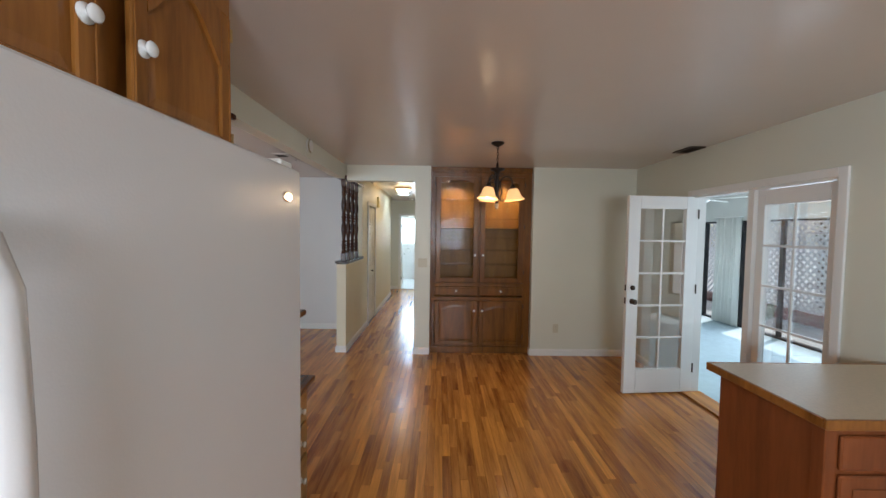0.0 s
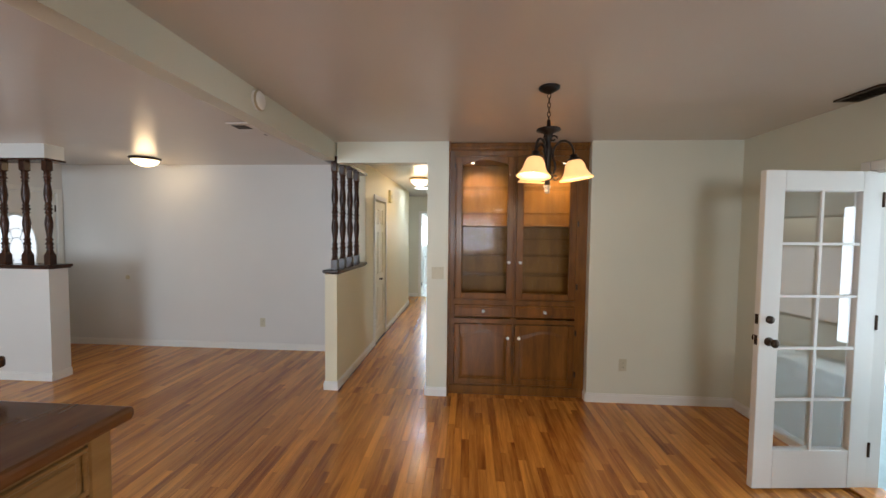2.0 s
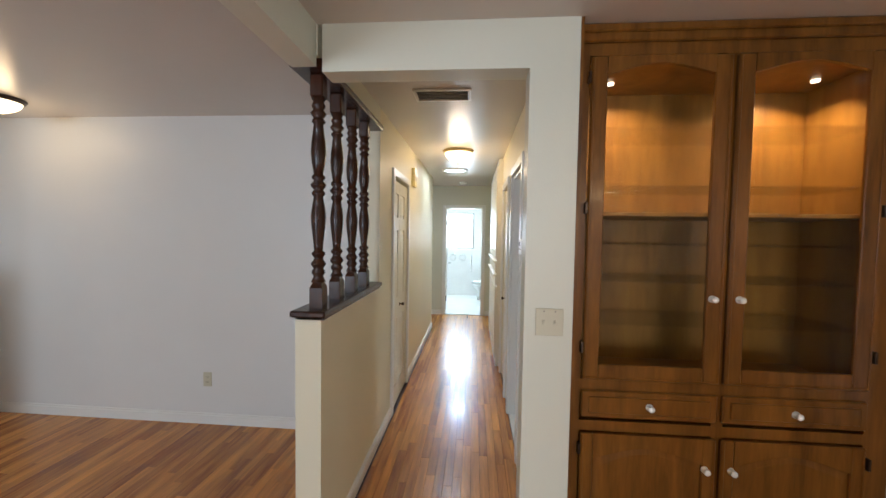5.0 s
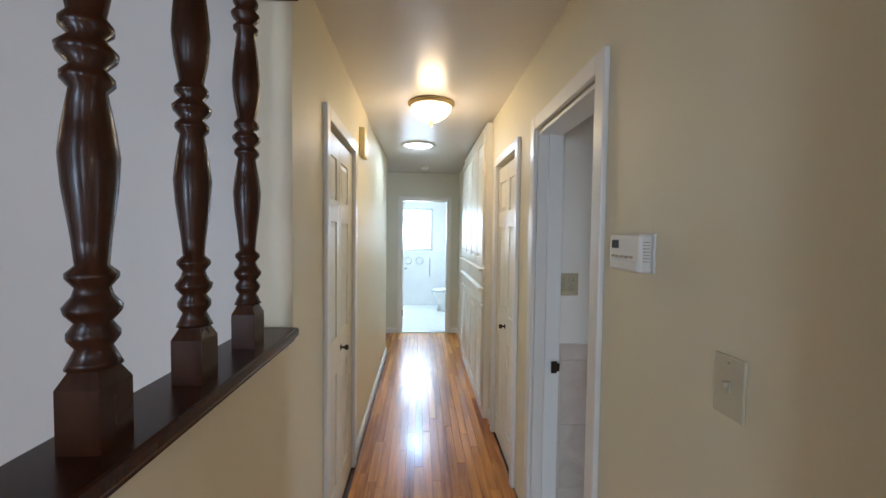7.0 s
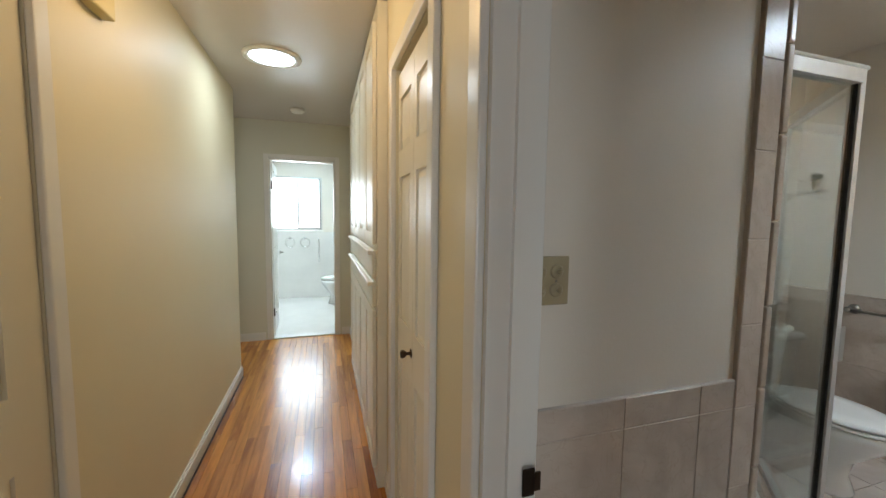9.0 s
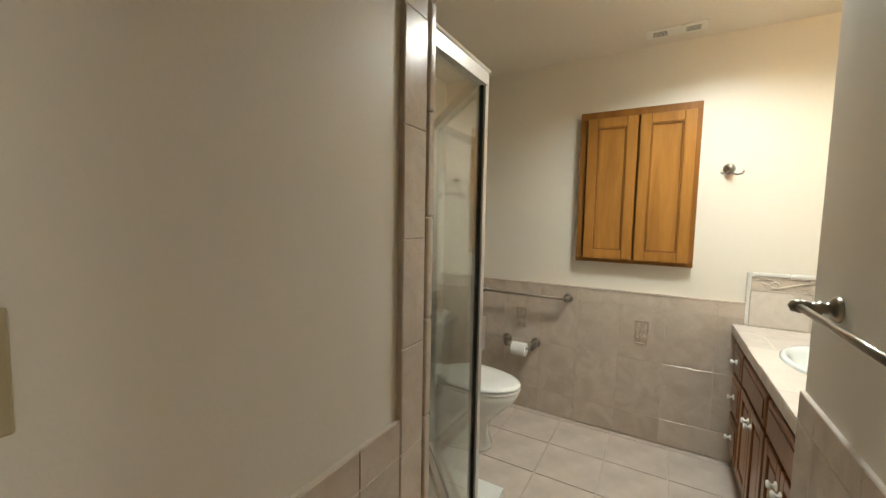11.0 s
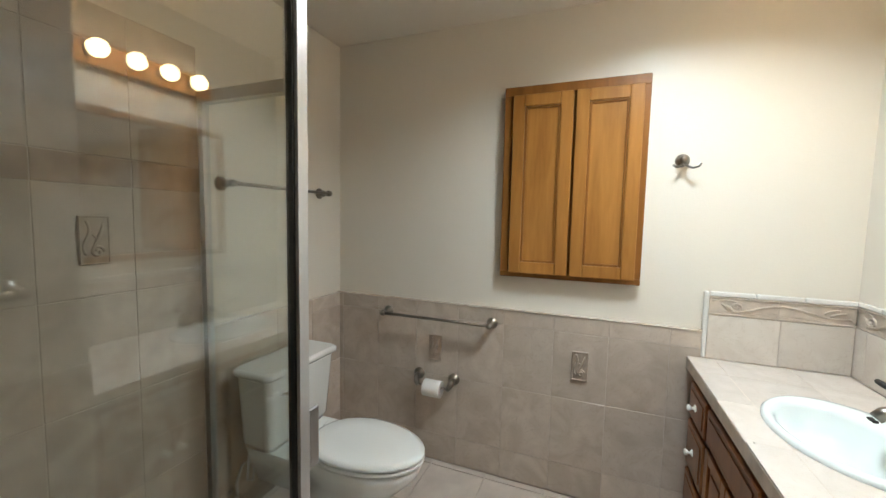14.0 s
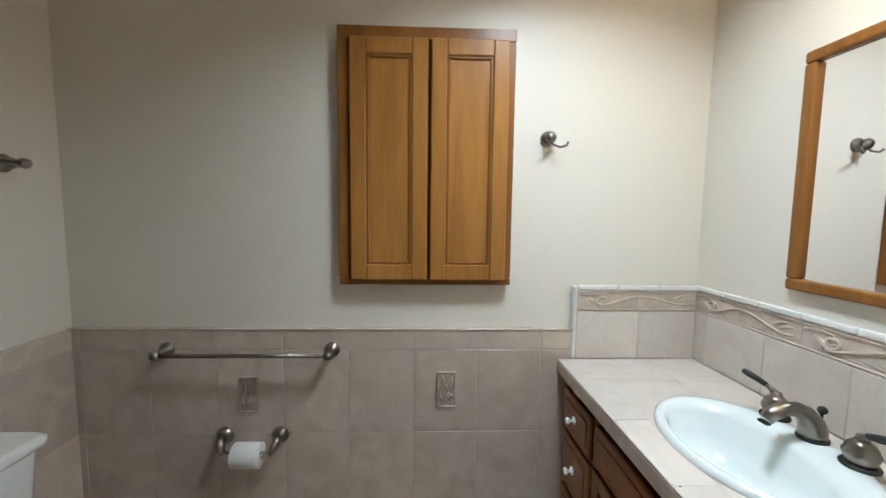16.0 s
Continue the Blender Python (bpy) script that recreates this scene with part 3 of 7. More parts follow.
struct("strike_plate", Shape().box(0.004, 6.840, 0.83, 0.032, 6.8425, 0.89).box(0.03, 6.838, 0.84, 0.045, 6.8425, 0.88), BRONZE, "dark bronze strike plate on the jamb", "strike plate")
struct("trim_threshold_bath", Shape().box(-0.08, 6.23, -0.005, 0.05, 6.855, 0.008, 0.003), BULL, "pale threshold under the bathroom door", "threshold")
casing("door_trim_far_bath", "x", 10.80, -1, -0.95, -0.25, 2.03, 0.05, 0.016)
jamb("door_jamb_far_bath", "white painted jamb of the far bathroom door", (("side_jamb", (-0.95, 10.80, 0, -0.935, 10.90, 2.03)), ("side_jamb", (-0.265, 10.80, 0, -0.25, 10.90, 2.03)), ("head_jamb", (-0.935, 10.80, 2.015, -0.265, 10.90, 2.03))))
struct("trim_threshold_far_bath", Shape().box(-0.935, 10.79, 0, -0.265, 10.91, 0.012, 0.004), ALU, "metal threshold strip under the far door", "threshold")
d = thing("door_far_bath", (-0.93, 10.92, 0), "open white panelled door swung into the far bathroom", "door")
s = Shape()
raised_leaf(s, 0.66, 2.0, [(0.1, 0.28, 0.2, 0.86), (0.38, 0.56, 0.2, 0.86), (0.1, 0.28, 1.0, 1.62), (0.38, 0.56, 1.0, 1.62), (0.1, 0.28, 1.7, 1.92), (0.38, 0.56, 1.7, 1.92)])
bmesh.ops.transform(s.bm, matrix=pose(-0.93, 10.905, 0.012, 0, 0, 92), verts=s.bm.verts)
part("leaf", s, TRIM, d)
for z in (0.25, 1.7):
    part("hinge", Shape().box(-0.934, 10.85, z, -0.922, 10.885, z + 0.09), BRONZE, d, "dark bronze butt hinge")
part("door_handle", Shape().lathe([(0.026, 0), (0.026, 0.006), (0.01, 0.01), (0.01, 0.04)], pose(-0.925, 11.51, 0.93, 0, 90, 0), 14).tube([(-0.885, 11.51, 0.93), (-0.885, 11.42, 0.935)], 0.009), NICKEL, d, "nickel lever handle")


# ---- spindles and screens ----
PROF = [(0.0, 0), (0.034, 0.0), (0.03, 0.01), (0.022, 0.03), (0.031, 0.045), (0.031, 0.055), (0.022, 0.07), (0.033, 0.085), (0.035, 0.095), (0.024, 0.112), (0.021, 0.125), (0.031, 0.14), (0.031, 0.148), (0.02, 0.16),
        (0.023, 0.20), (0.032, 0.28), (0.035, 0.33), (0.031, 0.37), (0.022, 0.43), (0.031, 0.442), (0.031, 0.452), (0.021, 0.465), (0.034, 0.482), (0.036, 0.492), (0.021, 0.51), (0.031, 0.522), (0.031, 0.532), (0.022, 0.545),
        (0.031, 0.60), (0.035, 0.65), (0.032, 0.70), (0.022, 0.79), (0.031, 0.80), (0.031, 0.808), (0.021, 0.82), (0.034, 0.837), (0.036, 0.845), (0.023, 0.862), (0.031, 0.876), (0.031, 0.885), (0.024, 0.90), (0.034, 0.92), (0.0, 0.92)]


def spindle(m, height, base, top, r=1.0, b=0.033):
    root = thing("spindle", m, "dark brown turned wooden spindle with square ends on the half wall", "spindle", SPG)
    sq = lambda q, z: [(q, q, z), (-q, q, z), (-q, -q, z), (q, -q, z)]
    part("lower_block", Shape().loft([sq(b, 0), sq(b, base * 0.78), sq(b * 0.62, base)], smooth=False), SPIN, root, local=True)
    part("upper_block", Shape().box(-b, -b, height - top, b, b, height, 0.006), SPIN, root, local=True)
    k = (height - base - top) / 0.92
    part("turned_shaft", Shape().lathe([(q * r, base + z * k) for q, z in PROF], seg=20), SPIN, root, local=True)
    return root


SPG = "spindles of the hall screen"
sp = spindle(pose(-1.135, 5.34, 1.20), 1.075, 0.12, 0.10, 1.0, 0.031)
for y in (5.58, 5.83, 6.08):
    copy_thing(sp, pose(-1.135, y, 1.20))
SPG = "spindles of the kitchen screen"
sp = spindle(pose(-1.165, 2.455, 1.237), 0.995, 0.15, 0.13, 1.15, 0.043)
for y in (2.19, 1.925, 1.66):
    copy_thing(sp, pose(-1.165, y, 1.237))
SPG = "spindles of the entry screen"
sp = spindle(pose(-4.14, 5.27, 1.205), 1.07, 0.13, 0.10)
for x in (-4.39, -4.64, -4.89, -5.14):
    copy_thing(sp, pose(x, 5.27, 1.205))
for c0, c1, r0, r1, lab in (((-1.225, 5.23, 1.17), (-1.062, 6.30, 1.20), (-1.225, 5.23, 2.275), (-1.062, 6.30, 2.31), "dark brown cap and rail of the hall spindle screen"),
                       ((-1.31, -2.4, 1.205), (-1.06, 2.545, 1.237), (-1.27, 1.4, 2.232), (-1.06, 2.56, 2.262), "dark brown cap and rail of the kitchen spindle screen"),
                       ((-5.31, 5.17, 1.175), (-4.05, 5.42, 1.205), (-5.31, 5.19, 2.275), (-4.07, 5.40, 2.295), "dark brown cap and rail of the entry spindle screen")):
    scr = thing("spindle_screen", c0, lab, "screen")
    part("lower_rail", Shape().box(*c0, *c1, 0.008, 2).box(c0[0] + 0.02, c0[1] + 0.02 if c0[1] > 0 else c0[1], c0[2] - 0.012, c1[0] - 0.012, c1[1] - 0.012, c0[2]), SPIN, scr)
    part("upper_rail", Shape().box(*r0, *r1, 0.006, 2), SPIN, scr)
struct("wall_kitchen_half", Shape().box(-1.27, -2.4, 0, -1.10, 2.52, 1.205), WALL, "cream half wall between kitchen and living room", "half wall")
struct("wall_entry_half", Shape().box(-5.31, 5.20, 0, -4.08, 5.39, 1.175), LIVW, "white half wall beside the entry", "half wall")
struct("beam_entry", Shape().box(-5.31, 5.20, 2.295, -4.08, 5.39, H + 0.1), LIVW, "white dropped beam over the entry screen", "ceiling beam")
baseboard("baseboard", -5.31, 5.20, -4.066, 5.20, 0, -1)
baseboard("baseboard", -4.08, 5.20, -4.08, 5.39, 1, 0)


# ---- hutch ----
HY = 5.295


def arch_points(x0, x1, z, rise, n=14):
    return [(x0 + (x1 - x0) * i / n, z + rise * (0.5 - 0.5 * math.cos(2 * math.pi * i / n)) ** 0.6) for i in range(n + 1)]


def arched_door(parent, name, x0, x1, z0, z1, material, knob, knob_r=0.014, y=HY, glazed=False, m=None, drop=0.11):
    """A cabinet door with stiles, an arched top rail and a raised panel or a pane; it faces -y in the frame m."""
    m = m or Matrix()
    st = 0.067 if glazed else 0.055
    dip, rise = (0.075, 0.045) if glazed else (drop, drop - 0.055)
    s = Shape()
    s.box(x0, y - 0.02, z0, x0 + st, y, z1, 0.004).box(x1 - st, y - 0.02, z0, x1, y, z1, 0.004).box(x0 + st, y - 0.02, z0, x1 - st, y, z0 + st, 0.004)
    arch = arch_points(x0 + st, x1 - st, z1 - dip, rise)
    P = pose(0, y, 0, 90, 0, 0)
    s.prism([*arch, (x1 - st, z1), (x0 + st, z1)], P, 0.02)
    bmesh.ops.transform(s.bm, matrix=m, verts=s.bm.verts)
    d = part(name, s, material, parent)
    for b_ in ((x0 + 0.004, z0 + 0.004, x0 + 0.014, z1 - 0.004), (x1 - 0.014, z0 + 0.004, x1 - 0.004, z1 - 0.004), (x0 + 0.014, z0 + 0.004, x1 - 0.014, z0 + 0.014)):
        e_ = Shape().box(b_[0], y - 0.024, b_[1], b_[2], y - 0.020, b_[3], 0.002)
        bmesh.ops.transform(e_.bm, matrix=m, verts=e_.bm.verts)
        part("edge_bead", e_, material, d)
    if glazed:
        g = Shape().box(x0 + st - 0.003, y - 0.010, z0 + st - 0.003, x1 - st + 0.003, y - 0.006, z1 - 0.03)
        bmesh.ops.transform(g.bm, matrix=m, verts=g.bm.verts)
        part("pane", g, HGLASS, d, "clear glass pane")
    else:
        b = 0.03
        inner = arch_points(x0 + st + b, x1 - st - b, z1 - dip - b, rise)
        outer = arch_points(x0 + st + 0.002, x1 - st - 0.002, z1 - dip - 0.003, rise)
        lo = [[Vector((px, y - 0.0085, pz)) for px, pz in (*outer, (x1 - st - 0.002, z0 + st + 0.002), (x0 + st + 0.002, z0 + st + 0.002))],
              [Vector((px, y - 0.0125, pz)) for px, pz in (*inner, (x1 - st - b, z0 + st + b), (x0 + st + b, z0 + st + b))]]
        g = Shape().box(x0 + st, y - 0.008, z0 + st, x1 - st, y - 0.001, z1 - 0.03).loft(lo, smooth=False)
        bmesh.ops.transform(g.bm, matrix=m, verts=g.bm.verts)
        part("panel", g, material, d)
    k = knob_shape(Shape(), m @ Matrix.Translation((knob[0], y - 0.02, knob[1])) @ pose(0, 0, 0, 90, 0, 0), knob_r, 0.03)
    part("knob", k, KNOBW, d, "white ceramic knob")
    return d


hutch = thing("hutch", (0.677, 5.45, 0), "built-in dark stained wooden china hutch with two lit glass doors", "china cabinet")
s = Shape()
X0, X1 = 0.012, 1.331
s.box(X0, HY, 0, X0 + 0.06, HY + 0.02, H).box(X1 - 0.10, HY, 0, X1, HY + 0.02, H)
s.box(X0 + 0.06, HY, H - 0.12, X1 - 0.10, HY + 0.02, H).box(X0 + 0.06, HY, 0, X1 - 0.10, HY + 0.02, 0.10)
s.box(X0 + 0.06, HY, 0.70, X1 - 0.10, HY + 0.02, 0.745).box(X0 + 0.06, HY, 0.88, X1 - 0.10, HY + 0.02, 0.93)
s.box(0.625, HY + 0.001, 0.10, 0.675, HY + 0.02, H - 0.12)
part("face_frame", s, HUTCH, hutch)
part("side_panel", Shape().box(X0, 5.213, 0, X0 + 0.012, HY, H), HUTCH, hutch)
part("crown_moulding", Shape().box(X0 + 0.012, HY - 0.02, H - 0.07, X1, HY, H - 0.001, 0.006).box(X0 + 0.012, HY - 0.035, H - 0.035, X1, HY - 0.02, H - 0.001, 0.006), HUTCH, hutch)
part("base_board", Shape().box(X0 + 0.012, HY - 0.015, 0.0, X1, HY, 0.085, 0.004), HUTCH, hutch)
s = Shape().box(X0, HY + 0.42, 0, X1, HY + 0.44, H).box(X0, HY + 0.02, 0, X0 + 0.02, HY + 0.42, H).box(X1 - 0.06, HY + 0.02, 0, X1 - 0.04, HY + 0.42, H).box(X0, HY + 0.02, 2.30, X1, HY + 0.42, 2.32).box(X0, HY + 0.02, 0.88, X1, HY + 0.42, 0.90)
part("inner_case", s, HUTCHIN, hutch)
DX = [(0.075, 0.640), (0.660, 1.228)]
for (a, b), kx in zip(DX, (0.595, 0.703)):
    arched_door(hutch, "glass_door", a, b, 0.935, 2.31, HUTCH, (kx, 1.30), glazed=True)
    arched_door(hutch, "lower_door", a, b, 0.105, 0.695, HUTCH, (kx, 0.565))
    s = Shape().box(a, HY - 0.018, 0.765, b, HY, 0.885, 0.006).box(a + 0.03, HY - 0.024, 0.788, b - 0.03, HY - 0.018, 0.862, 0.004)
    dr = part("drawer", s, HUTCH, hutch)
    part("knob", knob_shape(Shape(), Matrix.Translation(((a + b) / 2, HY - 0.024, 0.825)) @ pose(0, 0, 0, 90, 0, 0), 0.014, 0.03), KNOBW, dr, "white ceramic knob")
for z in (2.03, 1.775, 1.52, 1.355, 1.16):
    part("glass_shelf", Shape().box(X0 + 0.02, HY + 0.05, z, X1 - 0.06, HY + 0.40, z + 0.006), SHELFG, hutch, "clear glass shelf")
part("wooden_shelf", Shape().box(X0 + 0.02, HY + 0.022, 1.645, X1 - 0.06, HY + 0.42, 1.663, 0.003), HUTCHIN, hutch, "brown wooden shelf")
part("centre_post", Shape().box(0.632, HY + 0.022, 0.90, 0.668, HY + 0.06, 2.30), HUTCHIN, hutch)
for x in (0.24, 1.17):
    part("puck_light", Shape().lathe([(0.018, 0), (0.018, -0.008), (0.0, -0.010)], Matrix.Translation((x, HY + 0.25, 2.299)), 14), BULB, hutch, "small lit puck light")
for z in (0.2, 0.6, 1.05, 1.65, 2.2):
    for x in (0.07, 1.242):
        part("hinge", Shape().box(x - 0.006, HY - 0.024, z, x + 0.006, HY - 0.002, z + 0.05, 0.002), BRONZE, hutch, "small dark hinge")
lamp("hutch_lamp", "AREA", 3.2, look((0.30, HY + 0.22, 2.282), (0.36, HY + 0.32, 1.6)), WARM, 0.05, 0.05, 135)
lamp("hutch_lamp", "AREA", 4.2, look((1.12, HY + 0.22, 2.282), (1.02, HY + 0.32, 1.6)), WARM, 0.05, 0.05, 135)

# ---- french door ----
casing("door_trim_patio", "y", 2.66, -1, 2.70, 4.10, 1.985, 0.06, 0.018)
jamb("door_jamb_patio", "white painted frame of the patio doors", (("side_jamb", (2.66, 4.08, 0, 2.78, 4.10, 1.985)), ("side_jamb", (2.66, 2.70, 0, 2.78, 2.72, 1.985)), ("head_jamb", (2.66, 2.72, 1.97, 2.78, 4.08, 1.985)), ("mullion", (2.66, 3.36, 0, 2.78, 3.42, 1.97))))
struct("trim_threshold_patio", Shape().box(2.60, 3.42, 0.0, 2.80, 4.08, 0.02, 0.005), OAKFLOORI, "worn wooden threshold at the patio door", "threshold")


def glazed_leaf(root, m, w, h, st=0.122, cols=2, rows=5, z0=0.24, grid=TRIM):
    s = Shape()
    t = 0.042
    s.box(0, 0, 0, st, t, h, 0.003).box(w - st, 0, 0, w, t, h, 0.003).box(st, 0, 0, w - st, t, z0, 0.003).box(st, 0, h - 0.12, w - st, t, h, 0.003)
    part("leaf_frame", s, TRIM, root, "white painted wooden leaf", local=True)
    part("pane", Shape().box(st - 0.004, 0.019, z0 - 0.004, w - st + 0.004, 0.023, h - 0.116), DOORG, root, "clear glass", local=True).visible_shadow = False
    for i in range(1, cols):
        x = st + (w - 2 * st) * i / cols
        part("glazing_bar", Shape().box(x - 0.008, 0.024, z0, x + 0.008, 0.036, h - 0.12), grid, root, local=True)
    for i in range(1, rows):
        z = z0 + (h - 0.12 - z0) * i / rows
        part("glazing_bar", Shape().box(st, 0.025, z - 0.008, w - st, 0.037, z + 0.008), grid, root, local=True)
    s = Shape()
    for a, b, c, dd in ((st - 0.012, st + 0.004, z0 - 0.012, h - 0.108), (w - st - 0.004, w - st + 0.012, z0 - 0.012, h - 0.108)):
        s.box(a, -0.007, c, b, 0.0, dd, 0.002)
    s.box(st, -0.007, z0 - 0.012, w - st, 0.0, z0 + 0.004, 0.002).box(st, -0.007, h - 0.124, w - st, 0.0, h - 0.108, 0.002)
    part("glazing_bead", s, TRIM, root, local=True)


ang = math.degrees(math.atan2(4.01 - 4.075, 1.985 - 2.70))
fd = thing("door_patio", pose(2.70, 4.075, 0.015, 0, 0, ang) @ Matrix.Translation((0, -0.042, 0)), "open white glazed patio door swung into the dining room", "door")
glazed_leaf(fd, None, 0.725, 1.965)
for z, r in ((1.06, 0.024), (0.925, 0.027)):
    for side in (-1, 1):
        m = Matrix.Translation((0.665, 0.021 + side * 0.021, z)) @ pose(0, 0, 0, -90 * side, 0, 0)
        part("knob" if z < 1 else "deadbolt", Shape().lathe([(r, 0), (r, 0.006), (r * 0.4, 0.01), (r * 0.4, 0.03), (r * 0.9, 0.04), (r, 0.05), (r * 0.5, 0.06), (0, 0.062)] if z < 1 else [(r, 0), (r, 0.012), (r * 0.8, 0.018), (0, 0.02)], m, 18), BRONZE, fd, "dark bronze door knob" if z < 1 else "dark bronze deadbolt", local=True)
for z in (0.90, 1.03):
    part("latch_plate", Shape().box(0.7245, 0.01, z, 0.727, 0.032, z + 0.06), BRONZE, fd, "dark latch plate", local=True)
for z in (0.2, 1.0, 1.75):
    part("hinge", Shape().lathe([(0.007, 0), (0.007, 0.09)], Matrix.Translation((-0.004, 0.044, z)), 8).box(-0.005, 0.0, z, -0.001, 0.04, z + 0.09), BRONZE, fd, "steel hinge", local=True)
sl = thing("door_patio_fixed", pose(2.735, 2.722, 0.015, 0, 0, 90), "fixed white glazed panel beside the open patio door", "door")
glazed_leaf(sl, None, 0.636, 1.95, st=0.065)

# ---- chandelier ----
ch = thing("chandelier", (0.664, 3.895, H), "dark bronze three-arm chandelier with lit amber glass bell shades", "chandelier")
CX, CY = 0.664, 3.895
O = Matrix.Translation((CX, CY, 0))
part("canopy", Shape().lathe([(0, H), (0.062, H), (0.06, H - 0.012), (0.03, H - 0.03), (0.012, H - 0.038), (0, H - 0.04)], O, 24), IRON, ch)
s = Shape()
for i in range(6):
    zc = H - 0.05 - i * 0.027
    m = O @ Matrix.Translation((0, 0, zc)) @ pose(0, 0, 0, 0, 0, 90 * (i % 2))
    s.tube([m @ Vector((0.009 * math.cos(a), 0, 0.017 * math.sin(a))) for a in [2 * math.pi * k / 10 for k in range(11)]], 0.0025, 6)
part("chain", s, IRON, ch)
s = Shape().lathe([(0, 2.25), (0.010, 2.25), (0.012, 2.205), (0.068, 2.198), (0.071, 2.188), (0.03, 2.172), (0.016, 2.15), (0.016, 2.10), (0.032, 2.07), (0.022, 2.05), (0.018, 1.955), (0.03, 1.925), (0.03, 1.915), (0.015, 1.895), (0.018, 1.875), (0, 1.87)], O, 20)
part("stem", s, IRON, ch)
part("finial", Shape().lathe([(0, 1.872), (0.02, 1.867), (0.021, 1.857), (0.009, 1.847), (0.016, 1.837), (0.013, 1.824), (0, 1.82)], O, 14), NICKEL, ch, "silvery finial")
for k in range(3):
    a0 = radians(-9 + 120 * k)
    dx, dy = math.cos(a0), math.sin(a0)
    pts = [(0.02, 1.93), (0.036, 1.945), (0.044, 1.97), (0.04, 2.00), (0.03, 2.03), (0.028, 2.06), (0.036, 2.09), (0.053, 2.112), (0.074, 2.125), (0.096, 2.126), (0.117, 2.116), (0.134, 2.095), (0.142, 2.07), (0.144, 2.045)]
    part("arm", Shape().tube([(CX + dx * r, CY + dy * r, z) for r, z in pts], 0.0065, 8), IRON, ch)
    sc = [(0.03 + 0.022 * math.cos(t) * (1 - t / 9), 2.14 + 0.022 * math.sin(t) * (1 - t / 9)) for t in [i * 0.5 for i in range(13)]]
    sc2 = [(0.045 + 0.018 * math.cos(-t) * (1 - t / 9), 1.915 + 0.02 * math.sin(-t) * (1 - t / 9)) for t in [i * 0.5 for i in range(13)]]
    part("scroll", Shape().tube([(CX + dx * r, CY + dy * r, z) for r, z in sc], 0.005, 6), IRON, ch)
    part("lower_scroll", Shape().tube([(CX + dx * r, CY + dy * r, z) for r, z in sc2], 0.005, 6), IRON, ch)
    m = Matrix.Translation((CX + dx * 0.144, CY + dy * 0.144, 2.037)) @ pose(0, 0, 0, 0, 0, math.degrees(a0)) @ pose(0, 0, 0, 0, -8, 0)
    part("socket_cup", Shape().lathe([(0, 0.01), (0.02, 0.008), (0.022, -0.01), (0.036, -0.018), (0.038, -0.028), (0, -0.03)], m, 16), IRON, ch)
    part("shade", Shape().lathe([(0.028, -0.022), (0.042, -0.032), (0.055, -0.055), (0.062, -0.085), (0.074, -0.11), (0.097, -0.135), (0.095, -0.137), (0.071, -0.112), (0.059, -0.085), (0.052, -0.056), (0.04, -0.035), (0.028, -0.026)], m, 28), SHADE, ch, "lit amber glass bell shade")
    part("bulb", Shape().lathe([(0.012, -0.03), (0.018, -0.06), (0.03, -0.09), (0.027, -0.108), (0.014, -0.12), (0, -0.123)], m, 16), BULB, ch, "lit bulb")
    p = m @ Vector((0, 0, -0.15))
    lamp("chandelier_lamp", "POINT", 2.8, Matrix.Translation(p), WARM, 0.035)


# ---- ceiling lamps, vents, wall fittings ----
def ceiling_bowl(name, x, y, r, drop, label, energy, rim=BRONZE, bowl=None, fin=True):
    root = thing(name, (x, y, H), label, "ceiling light")
    o = Matrix.Translation((x, y, H))
    part("rim", Shape().lathe([(0, -0.001), (r, -0.001), (r, -0.010), (r * 0.95, -0.02), (r * 0.90, -0.028), (r * 0.87, -0.028), (r * 0.87, -0.015), (0, -0.015)], o, 32), rim, root)
    part("bowl", Shape().lathe([(r * 0.87, -0.026), (r * 0.80, -0.03 - drop * 0.35), (r * 0.62, -0.035 - drop * 0.68), (r * 0.35, -0.04 - drop * 0.92), (0, -0.04 - drop)], o, 32), bowl or BOWL, root, "lit frosted glass bowl")
    if fin:
        part("finial", Shape().lathe([(0, -0.03 - drop), (0.014, -0.035 - drop), (0.016, -0.045 - drop), (0.006, -0.055 - drop), (0.008, -0.07 - drop), (0, -0.08 - drop)], o, 12), rim, root)
    if energy:
        lamp(name + "_lamp", "POINT", energy, Matrix.Translation((x, y, H - 0.10 - drop)), WARM, 0.10)
    return root


ceiling_bowl("ceiling_light", -3.70, 5.98, 0.165, 0.06, "lit flush ceiling light with a dark rim", 3.4, fin=False)
ceiling_bowl("ceiling_light", -0.59, 7.72, 0.165, 0.085, "lit bowl ceiling light with a gold rim and finial", 8.5, GOLDM)
sk = thing("skylight_lens", (-0.69, 8.98, H), "round glowing daylight lens with a white rim in the hall ceiling", "skylight")
part("rim", Shape().lathe([(0.14, -0.001), (0.18, -0.001), (0.178, -0.012), (0.15, -0.016), (0.14, -0.01)], Matrix.Translation((-0.69, 8.98, H)), 32), TRIM, sk)
part("lens", Shape().lathe([(0.145, -0.008), (0.08, -0.018), (0, -0.02)], Matrix.Translation((-0.69, 8.98, H)), 32), SKYL, sk, "glowing frosted lens")
lamp("skylight_lamp", "AREA", 7, look((-0.69, 8.98, H - 0.03), (-0.69, 8.98, 0)), (0.8, 0.92, 1), 0.22)


